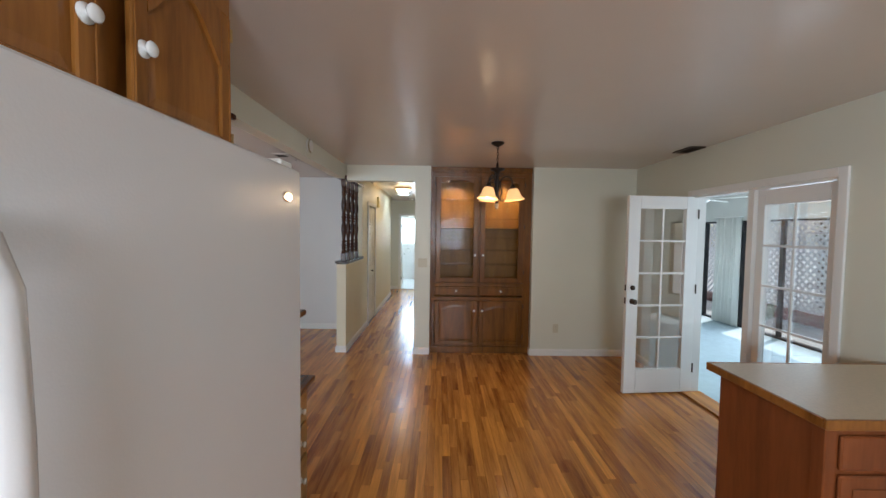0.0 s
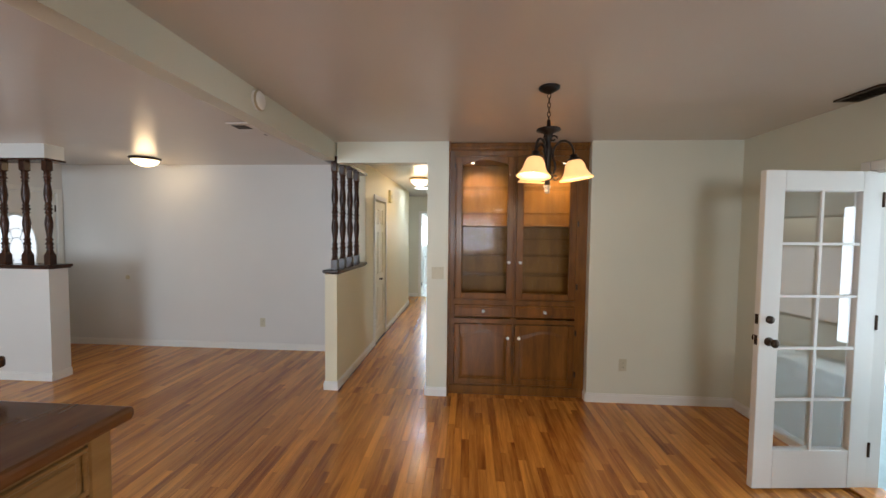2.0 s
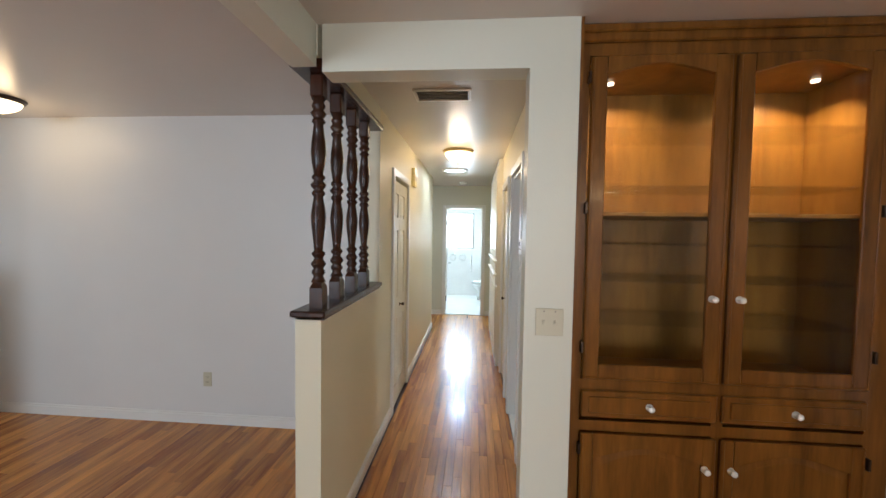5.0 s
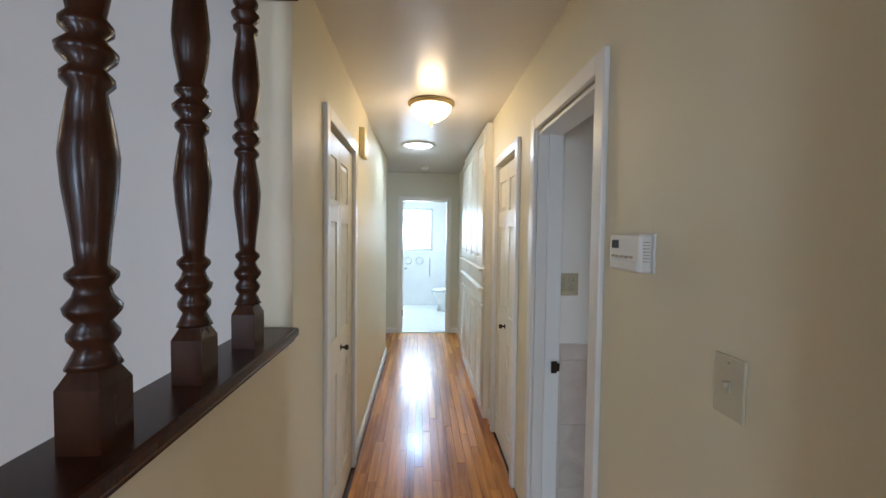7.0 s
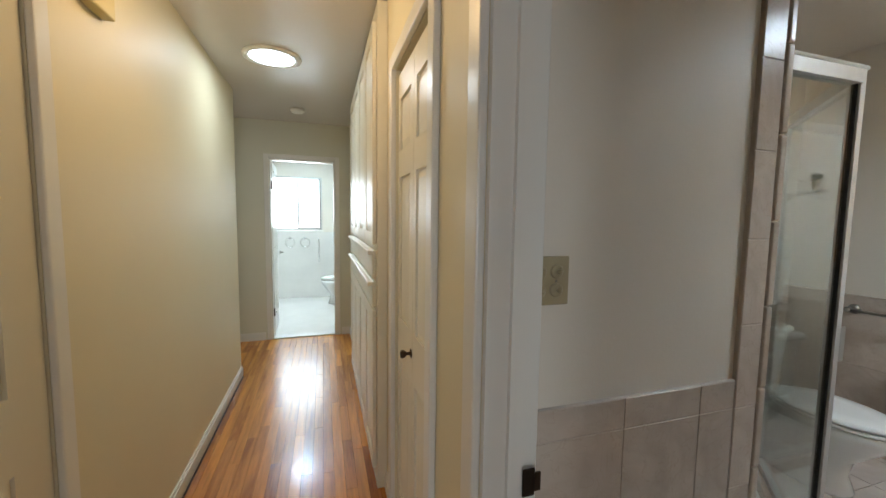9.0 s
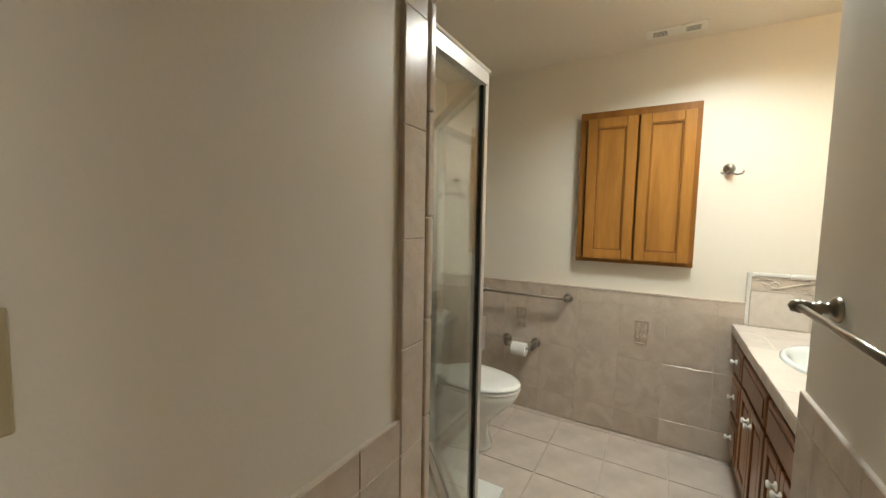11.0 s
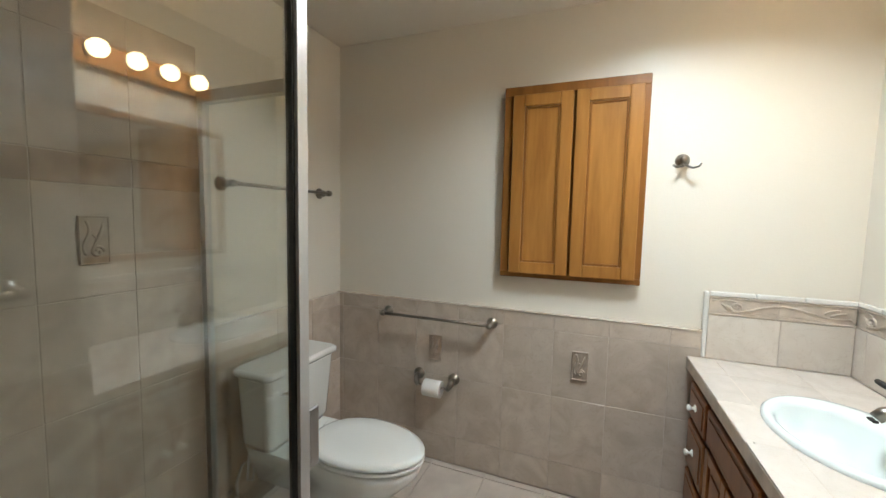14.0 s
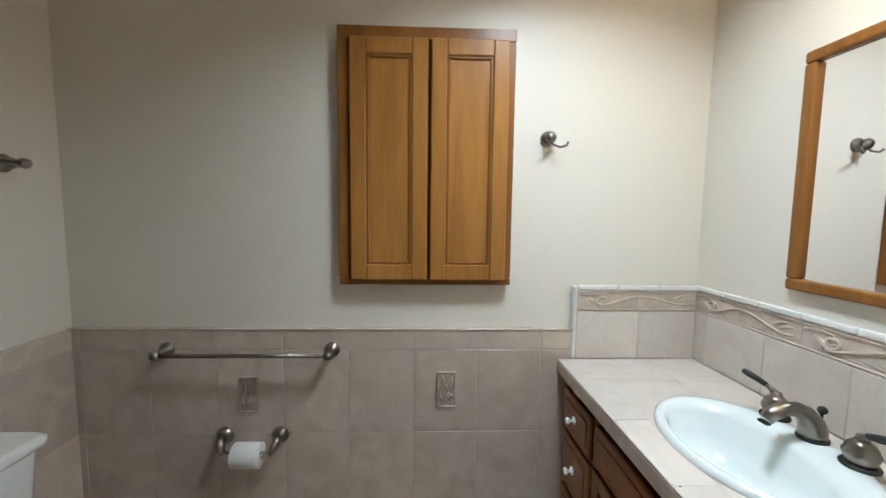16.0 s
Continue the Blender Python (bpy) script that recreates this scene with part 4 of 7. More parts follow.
def ceiling_vent(x, y, w, l, n, label, material=None, z=H):
    root = thing("ceiling_vent", (x, y, z), label, "ceiling vent")
    part("backing", Shape().box(x - w / 2 + 0.01, y - l / 2 + 0.01, z - 0.004, x + w / 2 - 0.01, y + l / 2 - 0.01, z - 0.001), BLACK, root)
    s = Shape().box(x - w / 2, y - l / 2, z - 0.012, x + w / 2, y - l / 2 + 0.02, z - 0.001, 0.002).box(x - w / 2, y + l / 2 - 0.02, z - 0.012, x + w / 2, y + l / 2, z - 0.001, 0.002)
    s.box(x - w / 2, y - l / 2 + 0.02, z - 0.012, x - w / 2 + 0.02, y + l / 2 - 0.02, z - 0.001).box(x + w / 2 - 0.02, y - l / 2 + 0.02, z - 0.012, x + w / 2, y + l / 2 - 0.02, z - 0.001)
    part("frame", s, material or CEIL, root)
    for i in range(n):
        yy = y - l / 2 + 0.02 + (l - 0.04) * (i + 0.5) / n
        sh = Shape().box(x - w / 2 + 0.02, -0.007, -0.001, x + w / 2 - 0.02, 0.007, 0.001)
        bmesh.ops.transform(sh.bm, matrix=pose(0, yy, z - 0.008, 35, 0, 0), verts=sh.bm.verts)
        part("slat", sh, material or CEIL, root)
    return root


ceiling_vent(2.56, 4.05, 0.15, 0.28, 9, "dark metal louvred air vent in the dining ceiling", BRONZE)
vp = thing("ceiling_register", (-1.63, 4.72, H), "raised painted ceiling register plate with a dark grille at one end", "ceiling vent")
part("plate", Shape().box(-1.735, 4.53, H - 0.014, -1.542, 4.925, H - 0.001, 0.005, 2), CEIL, vp)
part("grille_backing", Shape().box(-1.712, 4.578, H - 0.0165, -1.598, 4.685, H - 0.0142), BLACK, vp, "dark grille opening")
for i in range(6):
    part("slat", Shape().box(-1.710, 4.586 + i * 0.017, H - 0.019, -1.600, 4.590 + i * 0.017, H - 0.0166), BRONZE, vp, "thin dark slat")
part("slot", Shape().box(-1.596, 4.852, H - 0.0155, -1.585, 4.905, H - 0.0142), BLACK, vp, "small dark slot")
ceiling_vent(-0.62, 6.05, 0.36, 0.20, 6, "louvred air return in the hall ceiling", TRIM)

sd = thing("smoke_detector", (-0.61, 10.24, H), "round white smoke detector on the hall ceiling", "smoke detector")
part("housing", Shape().lathe([(0, 0), (0.065, 0), (0.065, -0.02), (0.05, -0.035), (0, -0.036)], Matrix.Translation((-0.61, 10.24, H)), 20), WPLAS, sd)
sd = thing("beam_smoke_detector", (-1.09, 3.86, 2.375), "round white smoke detector on the face of the beam", "smoke detector")
m = Matrix.Translation((-1.09, 3.86, 2.372)) @ pose(0, 0, 0, 0, 90, 0)
part("housing", Shape().lathe([(0, 0), (0.062, 0), (0.062, 0.014), (0.052, 0.028), (0.03, 0.034), (0, 0.034)], m, 24), WPLAS, sd)
part("grille", Shape().lathe([(0.054, 0.014), (0.062, 0.016), (0.062, 0.021), (0.054, 0.027)], m, 24), PLATEB, sd, "slotted vent ring")


def wall_plate(name, m, w, h, label, kind, mate=None):
    """A cover plate in the local xy plane, facing +z."""
    mate = mate or PLATE
    root = thing(name, m, label, "outlet" if kind == "outlet" else "light switch")
    part("cover", Shape().box(-w / 2, -h / 2, 0, w / 2, h / 2, 0.006, 0.003, 2), mate, root, local=True)
    if kind == "outlet":
        for y in (-0.02, 0.02):
            part("socket", Shape().box(-0.016, y - 0.013, 0.006, 0.016, y + 0.013, 0.0085, 0.002), mate, root, local=True)
            part("slot", Shape().box(-0.008, y - 0.005, 0.0085, -0.005, y + 0.005, 0.0088).box(0.005, y - 0.005, 0.0085, 0.008, y + 0.005, 0.0088), BLACK, root, "dark slots", local=True)
    else:
        n = max(1, round(w / 0.06))
        for i in range(n):
            x = (i - (n - 1) / 2) * 0.046
            for yy in ((-0.018, 0.018) if kind == "double" else (0,)):
                if kind == "double":
                    part("toggle_ring", Shape().lathe([(0, 0.006), (0.017, 0.006), (0.017, 0.0095), (0.014, 0.011), (0.012, 0.0095), (0, 0.0095)], Matrix.Translation((x, yy * 1.25, 0)), 20), mate, root, local=True)
                    part("toggle", Shape().lathe([(0.005, 0.0095), (0.0065, 0.016), (0.005, 0.021), (0, 0.022)], Matrix.Translation((x + 0.004, yy * 1.25, 0)), 10), mate, root, local=True)
                    continue
                part("rocker", Shape().box(x - 0.007, yy - 0.011, 0.006, x + 0.007, yy + 0.011, 0.009, 0.001).box(x - 0.004, yy - 0.002, 0.009, x + 0.004, yy + 0.009, 0.017, 0.001), mate, root, local=True)
            part("screw", Shape().lathe([(0.003, 0.006), (0.003, 0.007), (0, 0.0072)], Matrix.Translation((x, 0.045 if kind != "double" else 0.0, 0)), 8), NICKEL, root, "small screw", local=True)
    return root


N = pose(0, 0, 0, 90, 0, 0)
wall_plate("outlet", Matrix.Translation((1.66, 5.21, 0.36)) @ N, 0.07, 0.115, "ivory wall outlet low on the dining wall", "outlet")
wall_plate("outlet", Matrix.Translation((-2.51, 6.44, 0.36)) @ N, 0.07, 0.115, "ivory wall outlet low on the living room wall", "outlet")
wall_plate("light_switch", Matrix.Translation((-0.085, 5.21, 1.195)) @ N, 0.115, 0.115, "ivory two-gang light switch beside the hutch", "single")
wall_plate("light_switch", Matrix.Translation((0.122, 6.963, 1.262)) @ N, 0.118, 0.118, "tan four-way light switch on the bathroom wall", "double", PLATEB)
W = pose(0, 0, 0, 0, -90, 0) @ pose(0, 0, 0, 0, 0, -90)
wall_plate("light_switch", Matrix.Translation((-0.08, 5.655, 1.245)) @ W, 0.07, 0.115, "ivory rocker switch on the hall wall", "single")

th = thing("thermostat", (-0.08, 6.03, 1.485), "white plastic thermostat with a small dark display on the hall wall", "thermostat")
part("housing", Shape().box(-0.085, 5.893, 1.428, -0.08, 6.045, 1.528, 0.001).box(-0.122, 5.895, 1.428, -0.085, 6.043, 1.526, 0.010, 3), WPLAS, th)
part("display", Shape().box(-0.1235, 5.992, 1.488, -0.1215, 6.026, 1.510), BLACK, th, "small dark display")
part("lid", Shape().box(-0.1245, 5.905, 1.436, -0.1215, 6.030, 1.456, 0.001), WPLAS, th)
for i in range(5):
    part("button", Shape().box(-0.1245, 6.010 - i * 0.022, 1.464, -0.1215, 6.024 - i * 0.022, 1.470), PLATEB, th)
for i in range(7):
    part("vent_slot", Shape().box(-0.112, 5.8940, 1.505 - i * 0.008, -0.095, 5.8955, 1.507 - i * 0.008), PLATEB, th, "narrow vent slot")
cm = thing("door_chime", (-1.085, 7.73, 2.15), "yellowed door chime cover high on the hall wall", "door chime")
part("cover", Shape().box(-1.085, 7.66, 2.05, -1.045, 7.80, 2.25, 0.006, 2), YELL, cm)
part("grille", Shape().box(-1.045, 7.69, 2.12, -1.042, 7.77, 2.18), PLATEB, cm)
solid("wall_stop", Shape().lathe([(0.03, 0), (0.028, 0.01), (0.012, 0.018), (0, 0.019)], pose(-5.0 + 0.6, 6.44, 0.93, 90, 0, 0), 16), PLATE, "round ivory door stop on the living room wall", "door stop")

# ---- built-in hall cupboard ----
cb = thing("hall_cupboard", (-0.11, 8.88, 0), "tall cream built-in hall cupboard with panelled doors and drawers", "cupboard")
part("case", Shape().box(-0.13, 8.06, 0.0, -0.082, 9.66, H - 0.02), DOORP, cb)
for i in range(4):
    y0 = 8.10 + i * 0.385
    for z0, z1 in ((1.27, 2.34), (0.09, 0.93)):
        s = Shape()
        raised_leaf(s, 0.37, z1 - z0, [(0.06, 0.31, 0.06, z1 - z0 - 0.06)], 0.018)
        bmesh.ops.transform(s.bm, matrix=pose(-0.150, y0 + 0.37, z0, 0, 0, -90), verts=s.bm.verts)
        part("cupboard_door", s, DOORP, cb)
for k, (z0, z1) in enumerate(((0.95, 1.08), (1.10, 1.24))):
    for i in range(2):
        y0 = 8.10 + i * 0.77
        dr = part("drawer", Shape().box(-0.15, y0, z0, -0.13, y0 + 0.755, z1, 0.004), DOORP, cb)
        part("pull_lip", Shape().box(-0.175, y0, z1 - 0.022, -0.15, y0 + 0.755, z1, 0.004), DOORP, dr)

# ---- front door ----
casing("door_trim_front", "y", -5.31, 1, 5.44, 6.36, 2.05, 0.06, 0.016)
fdr = thing("door_front", (-5.36, 5.9, 0), "closed white front door with an oval leaded glass light", "door")
part("leaf", Shape().box(-5.37, 5.445, 0.01, -5.325, 6.355, 2.045), TRIM, fdr)
oval = [(0.21 * math.cos(a), 0.42 * math.sin(a)) for a in [2 * math.pi * i / 36 for i in range(36)]]
m = pose(-5.325, 5.90, 1.32) @ pose(0, 0, 0, 90, 0, 90)
s = Shape()
a = [[m @ Vector((x * k, y * (1 + (k - 1) * 0.6), d)) for x, y in oval] for k, d in ((1.14, 0.0), (1.12, 0.012), (1.02, 0.012), (1.0, 0.0))]
s.loft(a, caps=False)
part("oval_frame", s, TRIM, fdr)
og = Shape().prism([(x, y) for x, y in oval], m, 0.003)
OVAL = glow("daylit_oval_glass", (0.85, 0.93, 1.0), 0.9)
part("oval_glass", og, OVAL, fdr, "daylit frosted oval glass")
s = Shape()
for f in (0.35, 0.62):
    s.tube([m @ Vector((x * f, y * f, 0.005)) for x, y in [*oval, oval[0]]], 0.003, 6)
for x, y in oval[::6]:
    s.tube([m @ Vector((x * 0.35, y * 0.35, 0.005)), m @ Vector((x, y, 0.005))], 0.003, 6)
part("lead_line", s, BRONZE, fdr, "dark lead lines")
for z in (0.25, 1.0, 1.8):
    part("hinge", Shape().box(-5.327, 6.345, z, -5.318, 6.362, z + 0.09), BRONZE, fdr, "dark hinge")

# ---- kitchen ----
fr = thing("refrigerator", (-0.70, 1.09, 0), "large white refrigerator with one tall door beside the drawer cabinet", "refrigerator")
part("cabinet_body", Shape().box(-1.06, 0.62, 0.02, -0.40, 1.53, 1.775, 0.01, 2), FRIDGE, fr)
part("upper_door", Shape().box(-0.395, 0.615, 0.60, -0.318, 1.543, 1.79, 0.014, 3), FRIDGE, fr)
part("lower_door", Shape().box(-0.395, 0.615, 0.08, -0.318, 1.543, 0.59, 0.014, 3), FRIDGE, fr)
part("toe_grille", Shape().box(-0.43, 0.64, 0.0, -0.40, 1.52, 0.075), PLATEB, fr)
part("door_handle", Shape().tube([(-0.322, 0.65, 1.60), (-0.292, 0.65, 1.585), (-0.272, 0.65, 1.54), (-0.264, 0.65, 1.4), (-0.262, 0.65, 1.15), (-0.264, 0.65, 0.9), (-0.272, 0.65, 0.76), (-0.292, 0.65, 0.71), (-0.322, 0.65, 0.69)], [0.020, 0.021, 0.019, 0.017, 0.016, 0.017, 0.019, 0.021, 0.020], 16), FRIDGE, fr, "white curved handle")
badge = pose(-0.318, 1.428, 1.697) @ pose(0, 0, 0, 90, 0, 90)
part("badge", Shape().loft([[badge @ Vector((0.036 * k * math.cos(a), 0.016 * k * math.sin(a), d)) for a in [2 * math.pi * i / 24 for i in range(24)]] for k, d in ((1, 0), (1, 0.003), (0.8, 0.005))]), CHROME, fr, "small oval metal badge")
part("hinge_cover", Shape().box(-0.46, 1.44, 1.79, -0.34, 1.53, 1.812, 0.008, 2), WPLAS, fr, "white hinge cover")
oc = thing("wall_cabinet", (-0.85, 0.9, 1.85), "dark stained wall cabinet with arched doors over the refrigerator", "kitchen cabinet")
part("case", Shape().box(-1.06, -0.20, 1.85, -0.67, 1.725, H - 0.001), KCAB, oc)
part("top_moulding", Shape().box(-0.67, -0.20, 2.36, -0.645, 1.735, H - 0.001, 0.005), KCAB, oc)
for i in range(4):
    y1 = (1.705, 1.175, 0.70, 0.23)[i]
    M = Matrix.Translation((-0.65, y1 - 0.44, 0)) @ pose(0, 0, 0, 0, 0, 90)
    kx = 0.035 if i % 2 == 0 else 0.405
    arched_door(oc, "cabinet_door", 0.0, 0.44, 1.865, 2.35, KCAB, (kx, 2.055), 0.02, 0.0, m=M, drop=0.19)
    for z in (1.90, 2.27):
        part("hinge", Shape().box(-0.652, (y1 + 0.001) if i % 2 == 0 else (y1 - 0.441), z, -0.625, (y1 + 0.009) if i % 2 == 0 else (y1 - 0.449), z + 0.045), GOLDM, oc, "small brass hinge")

dc = thing("drawer_cabinet", (-0.86, 2.0, 0), "honey wood drawer cabinet with a dark wooden top and bail pulls", "drawer cabinet")
part("case", Shape().box(-1.098, 1.58, 0.738, -0.682, 2.45, 1.112), DRES, dc)
part("top", Shape().box(-1.098, 1.56, 1.112, -0.628, 2.48, 1.145, 0.010, 2), DTOP, dc, "dark polished wooden top")
part("corner_stile", Shape().box(-0.682, 2.395, 0.738, -0.664, 2.45, 1.112, 0.004), DRES, dc)
part("corner_stile", Shape().box(-0.682, 1.58, 0.738, -0.664, 1.62, 1.112, 0.004), DRES, dc)
part("top_rail", Shape().box(-0.682, 1.62, 1.092, -0.664, 2.395, 1.112), DRES, dc)


def bail_pull(sh_parent, x, y, z, w=0.075):
    s = Shape()
    for yy in (y - w / 2, y + w / 2):
        s.lathe([(0.013, 0), (0.013, 0.006), (0.006, 0.01), (0.011, 0.022), (0.012, 0.028), (0, 0.032)], Matrix.Translation((x, yy, z)) @ pose(0, 0, 0, 0, 90, 0), 14)
    part("pull", s, KNOBW, sh_parent, "white ceramic knobs of a bail pull")
    part("bail", Shape().tube([(x + 0.018, y - w / 2 + 0.008, z - 0.004), (x + 0.022, y - w / 4, z - 0.028), (x + 0.022, y + w / 4, z - 0.028), (x + 0.018, y + w / 2 - 0.008, z - 0.004)], 0.0035, 6), GOLDM, sh_parent, "thin brass bail")


for z0, z1 in ((0.975, 1.088), (0.86, 0.97), (0.742, 0.855)):
    s = Shape().box(-0.682, 1.625, z0, -0.668, 2.39, z1, 0.003).box(-0.668, 1.625, z0, -0.660, 2.39, z0 + 0.012, 0.003).box(-0.668, 1.625, z1 - 0.012, -0.660, 2.39, z1, 0.003)
    s.box(-0.668, 2.378, z0 + 0.012, -0.660, 2.39, z1 - 0.012, 0.003).box(-0.668, 1.65, z0 + 0.022, -0.663, 2.365, z1 - 0.022, 0.003)
    dr = part("drawer", s, DRES, dc)
    bail_pull(dr, -0.663, 2.075, (z0 + z1) / 2 + 0.012)
lc = thing("base_cabinet", (-0.85, 2.05, 0), "low honey wood drawer base with a dark wooden top", "drawer cabinet")
part("case", Shape().box(-1.098, 1.56, 0.0, -0.64, 2.51, 0.704), DRES, lc)
part("top", Shape().box(-1.098, 1.56, 0.704, -0.60, 2.548, 0.737, 0.008, 2), DTOP, lc, "dark polished wooden top")
for z0, z1 in ((0.52, 0.68), (0.33, 0.50), (0.10, 0.31)):
    dr = part("drawer", Shape().box(-0.64, 1.60, z0, -0.622, 2.47, z1, 0.006), DRES, lc)
    part("knob", knob_shape(Shape(), Matrix.Translation((-0.622, 2.36, (z0 + z1) / 2)) @ pose(0, 0, 0, 0, 90, 0), 0.017, 0.03), KNOBW, dr, "white ceramic knob")

mw = thing("microwave", (1.9, -2.2, 1.27), "white microwave oven with a dark window on the kitchen wall", "microwave")
part("body", Shape().box(1.50, -2.395, 1.27, 2.28, -2.03, 1.70, 0.008, 2), FRIDGE, mw)
part("door", Shape().box(1.505, -2.03, 1.29, 2.06, -2.005, 1.68, 0.006, 2), FRIDGE, mw)
part("door_window", Shape().box(1.60, -2.004, 1.37, 2.00, -2.001, 1.60, 0.001), BLACK, mw, "dark glass window")
part("control_panel", Shape().box(2.07, -2.03, 1.29, 2.275, -2.008, 1.68, 0.004), WPLAS, mw)
part("door_handle", Shape().tube([(2.035, -2.006, 1.34), (2.035, -1.985, 1.36), (2.035, -1.985, 1.61), (2.035, -2.006, 1.63)], 0.008, 8), FRIDGE, mw)

isl = thing("peninsula", (2.15, 2.0, 0), "reddish wooden kitchen peninsula cabinet with drawers", "kitchen cabinet")
part("case", Shape().box(1.66, 1.76, 0.0, 2.66, 2.31, 0.862), KCABR, isl)
part("corner_post", Shape().box(1.655, 1.745, 0.0, 1.70, 1.80, 0.862, 0.004), KCABR, isl)
for x0, x1 in ((1.72, 2.18), (2.20, 2.64)):
    part("drawer", Shape().box(x0, 1.742, 0.68, x1, 1.76, 0.82, 0.006), KCABR, isl)
    part("cabinet_door", Shape().box(x0, 1.742, 0.12, x1, 1.76, 0.66, 0.006).box(x0 + 0.05, 1.738, 0.17, x1 - 0.05, 1.742, 0.61, 0.003), KCABR, isl)
solid("countertop", Shape().box(1.635, 1.725, 0.862, 2.66, 2.355, 0.900), LAM, "beige speckled laminate countertop on the peninsula", "countertop")
solid("countertop_edge", Shape().box(1.62, 1.71, 0.860, 2.66, 1.725, 0.901, 0.003).box(1.62, 1.725, 0.860, 1.635, 2.355, 0.901, 0.003).box(1.62, 2.355, 0.860, 2.66, 2.37, 0.901, 0.003), KCAB, "wooden edge strip around the countertop", "countertop edge")

# ---- bathroom ----
def tile_field(parent_name, label, axis, face, out, cols, rows, material, gap=0.0026, t=0.008, skip=()):
    """Tiles on a grout bed. axis 'x': the wall runs along x at y = face; cols and rows are the joint places."""
    root = thing(parent_name, (0, 0, 0), label, "wall tiles", kind="structure")
    lo, hi = sorted((face, face + out * 0.005))
    a0, a1, z0, z1 = cols[0], cols[-1], rows[0], rows[-1]
    lo, hi = sorted((face, face + out * (t - 0.0022)))
    bed = Shape().box(a0, lo, z0, a1, hi, z1) if axis == "x" else Shape().box(lo, a0, z0, hi, a1, z1)
    part("grout", bed, GROUT, root)
    cache = {}
    for i, (p, q) in enumerate(zip(cols, cols[1:])):
        for j, (b, c) in enumerate(zip(rows, rows[1:])):
            if (i, j) in skip:
                continue
            key = (round(q - p, 3), round(c - b, 3))
            if key not in cache:
                sh = Shape()
                if axis == "x":
                    sh.box(gap / 2, 0, gap / 2, q - p - gap / 2, out * t, c - b - gap / 2, 0.0015)
                else:
                    sh.box(0, gap / 2, gap / 2, out * t, q - p - gap / 2, c - b - gap / 2, 0.0015)
                cache[key] = mesh_of("tile", sh, material)
            ob = new("tile", cache[key])
            ob.parent = root
            ob.location = (p, face, b) if axis == "x" else (face, p, b)
    return root


def steps(a, b, d, start=None):
    out = [a]
    x = a if start is None else start
    while x < b - 0.02:
        if x > a + 0.02:
            out.append(x)
        x += d
    return [*out, b]


edge_ = thing("bullnose_column", (0.88, 6.95, 0), "rounded beige edge tiles on the corner beside the shower", "edge tiles", kind="structure")
for z0, z1 in zip((0.0, 0.16, 0.41, 0.66, 0.91, 1.16, 1.41, 1.66, 1.91, 2.16), (0.16, 0.41, 0.66, 0.91, 1.16, 1.41, 1.66, 1.91, 2.16, HB)):
    part("tile", Shape().box(0.8575, 6.944, z0 + 0.001, 0.8865, 6.9625, z1 - 0.001, 0.007, 3), TILE, edge_)
ZR = (0.0, 0.165, 0.522, 0.871, 0.952)
tile_field("wainscot_east", "beige stone-look wall tiles with a narrow top course", "y", 2.83, -1, steps(6.02, 8.03, 0.2625, 6.147), ZR, TILE, t=0.026)
tile_field("wainscot_north", "beige stone-look wall tiles with a narrow top course behind the toilet", "x", 8.03, -1, steps(1.92, 2.804, 0.2625, 2.28), ZR, TILE, t=0.02)
tile_field("wainscot_stub", "beige wall tiles below the light switch", "x", 6.963, -1, [0.055, 0.10, 0.365, 0.63, 0.766], (0.0, 0.16, 0.51, 0.86, 0.945), TILE, t=0.012)
tile_field("tile_edge_strip", "vertical course of beige edge tiles beside the shower", "x", 6.963, -1, (0.766, 0.856), (0.0, 0.11, 0.36, 0.61, 0.86, 1.109, 1.359, 1.609, 1.859, 2.109, 2.359, HB), TILE, t=0.014)
tile_field("tile_bullnose_strip", "rounded beige edge tiles at the shower opening", "y", 0.872, 1, (6.9635, 7.025), (0.0, 0.16, 0.41, 0.66, 0.91, 1.16, 1.41, 1.66, 1.91, 2.16, HB), TILE, t=0.012)
tile_field("wainscot_chase", "beige wall tiles under the towel bar", "x", 6.09, 1, [0.055, 0.30, 0.56, 0.82, 1.08, 1.34, 1.47], (0.0, 0.165, 0.522, 0.871, 0.952), TILE, t=0.012)
tile_field("shower_tiles_north", "beige shower wall tiles", "x", 8.03, -1, steps(0.887, 1.885, 0.2625, 1.1125), (0.0, 0.06, 0.425, 0.79, 1.158, 1.523), TILE, t=0.01)
tile_field("shower_border_north", "carved brown border course in the shower", "x", 8.03, -1, steps(0.887, 1.885, 0.2625, 1.1125), (1.523, 1.62), BORDER, t=0.014)
tile_field("shower_tiles_upper", "beige shower wall tiles above the border", "x", 8.03, -1, steps(0.887, 1.885, 0.2625, 1.1125), (1.62, 1.98, 2.10), TILE, t=0.01)
tile_field("shower_tiles_west", "beige tiles on the inner shower wall", "y", 0.872, 1, steps(7.08, 8.02, 0.2625), (0.0, 0.06, 0.425, 0.79, 1.158, 1.523, 1.62, 1.98, 2.10), TILE, t=0.01)
struct("trim_wainscot_east", Shape().box(2.800, 6.02, 0.953, 2.83, 8.03, 0.957, 0.001), TILE, "thin beige edge on top of the wainscot", "trim")


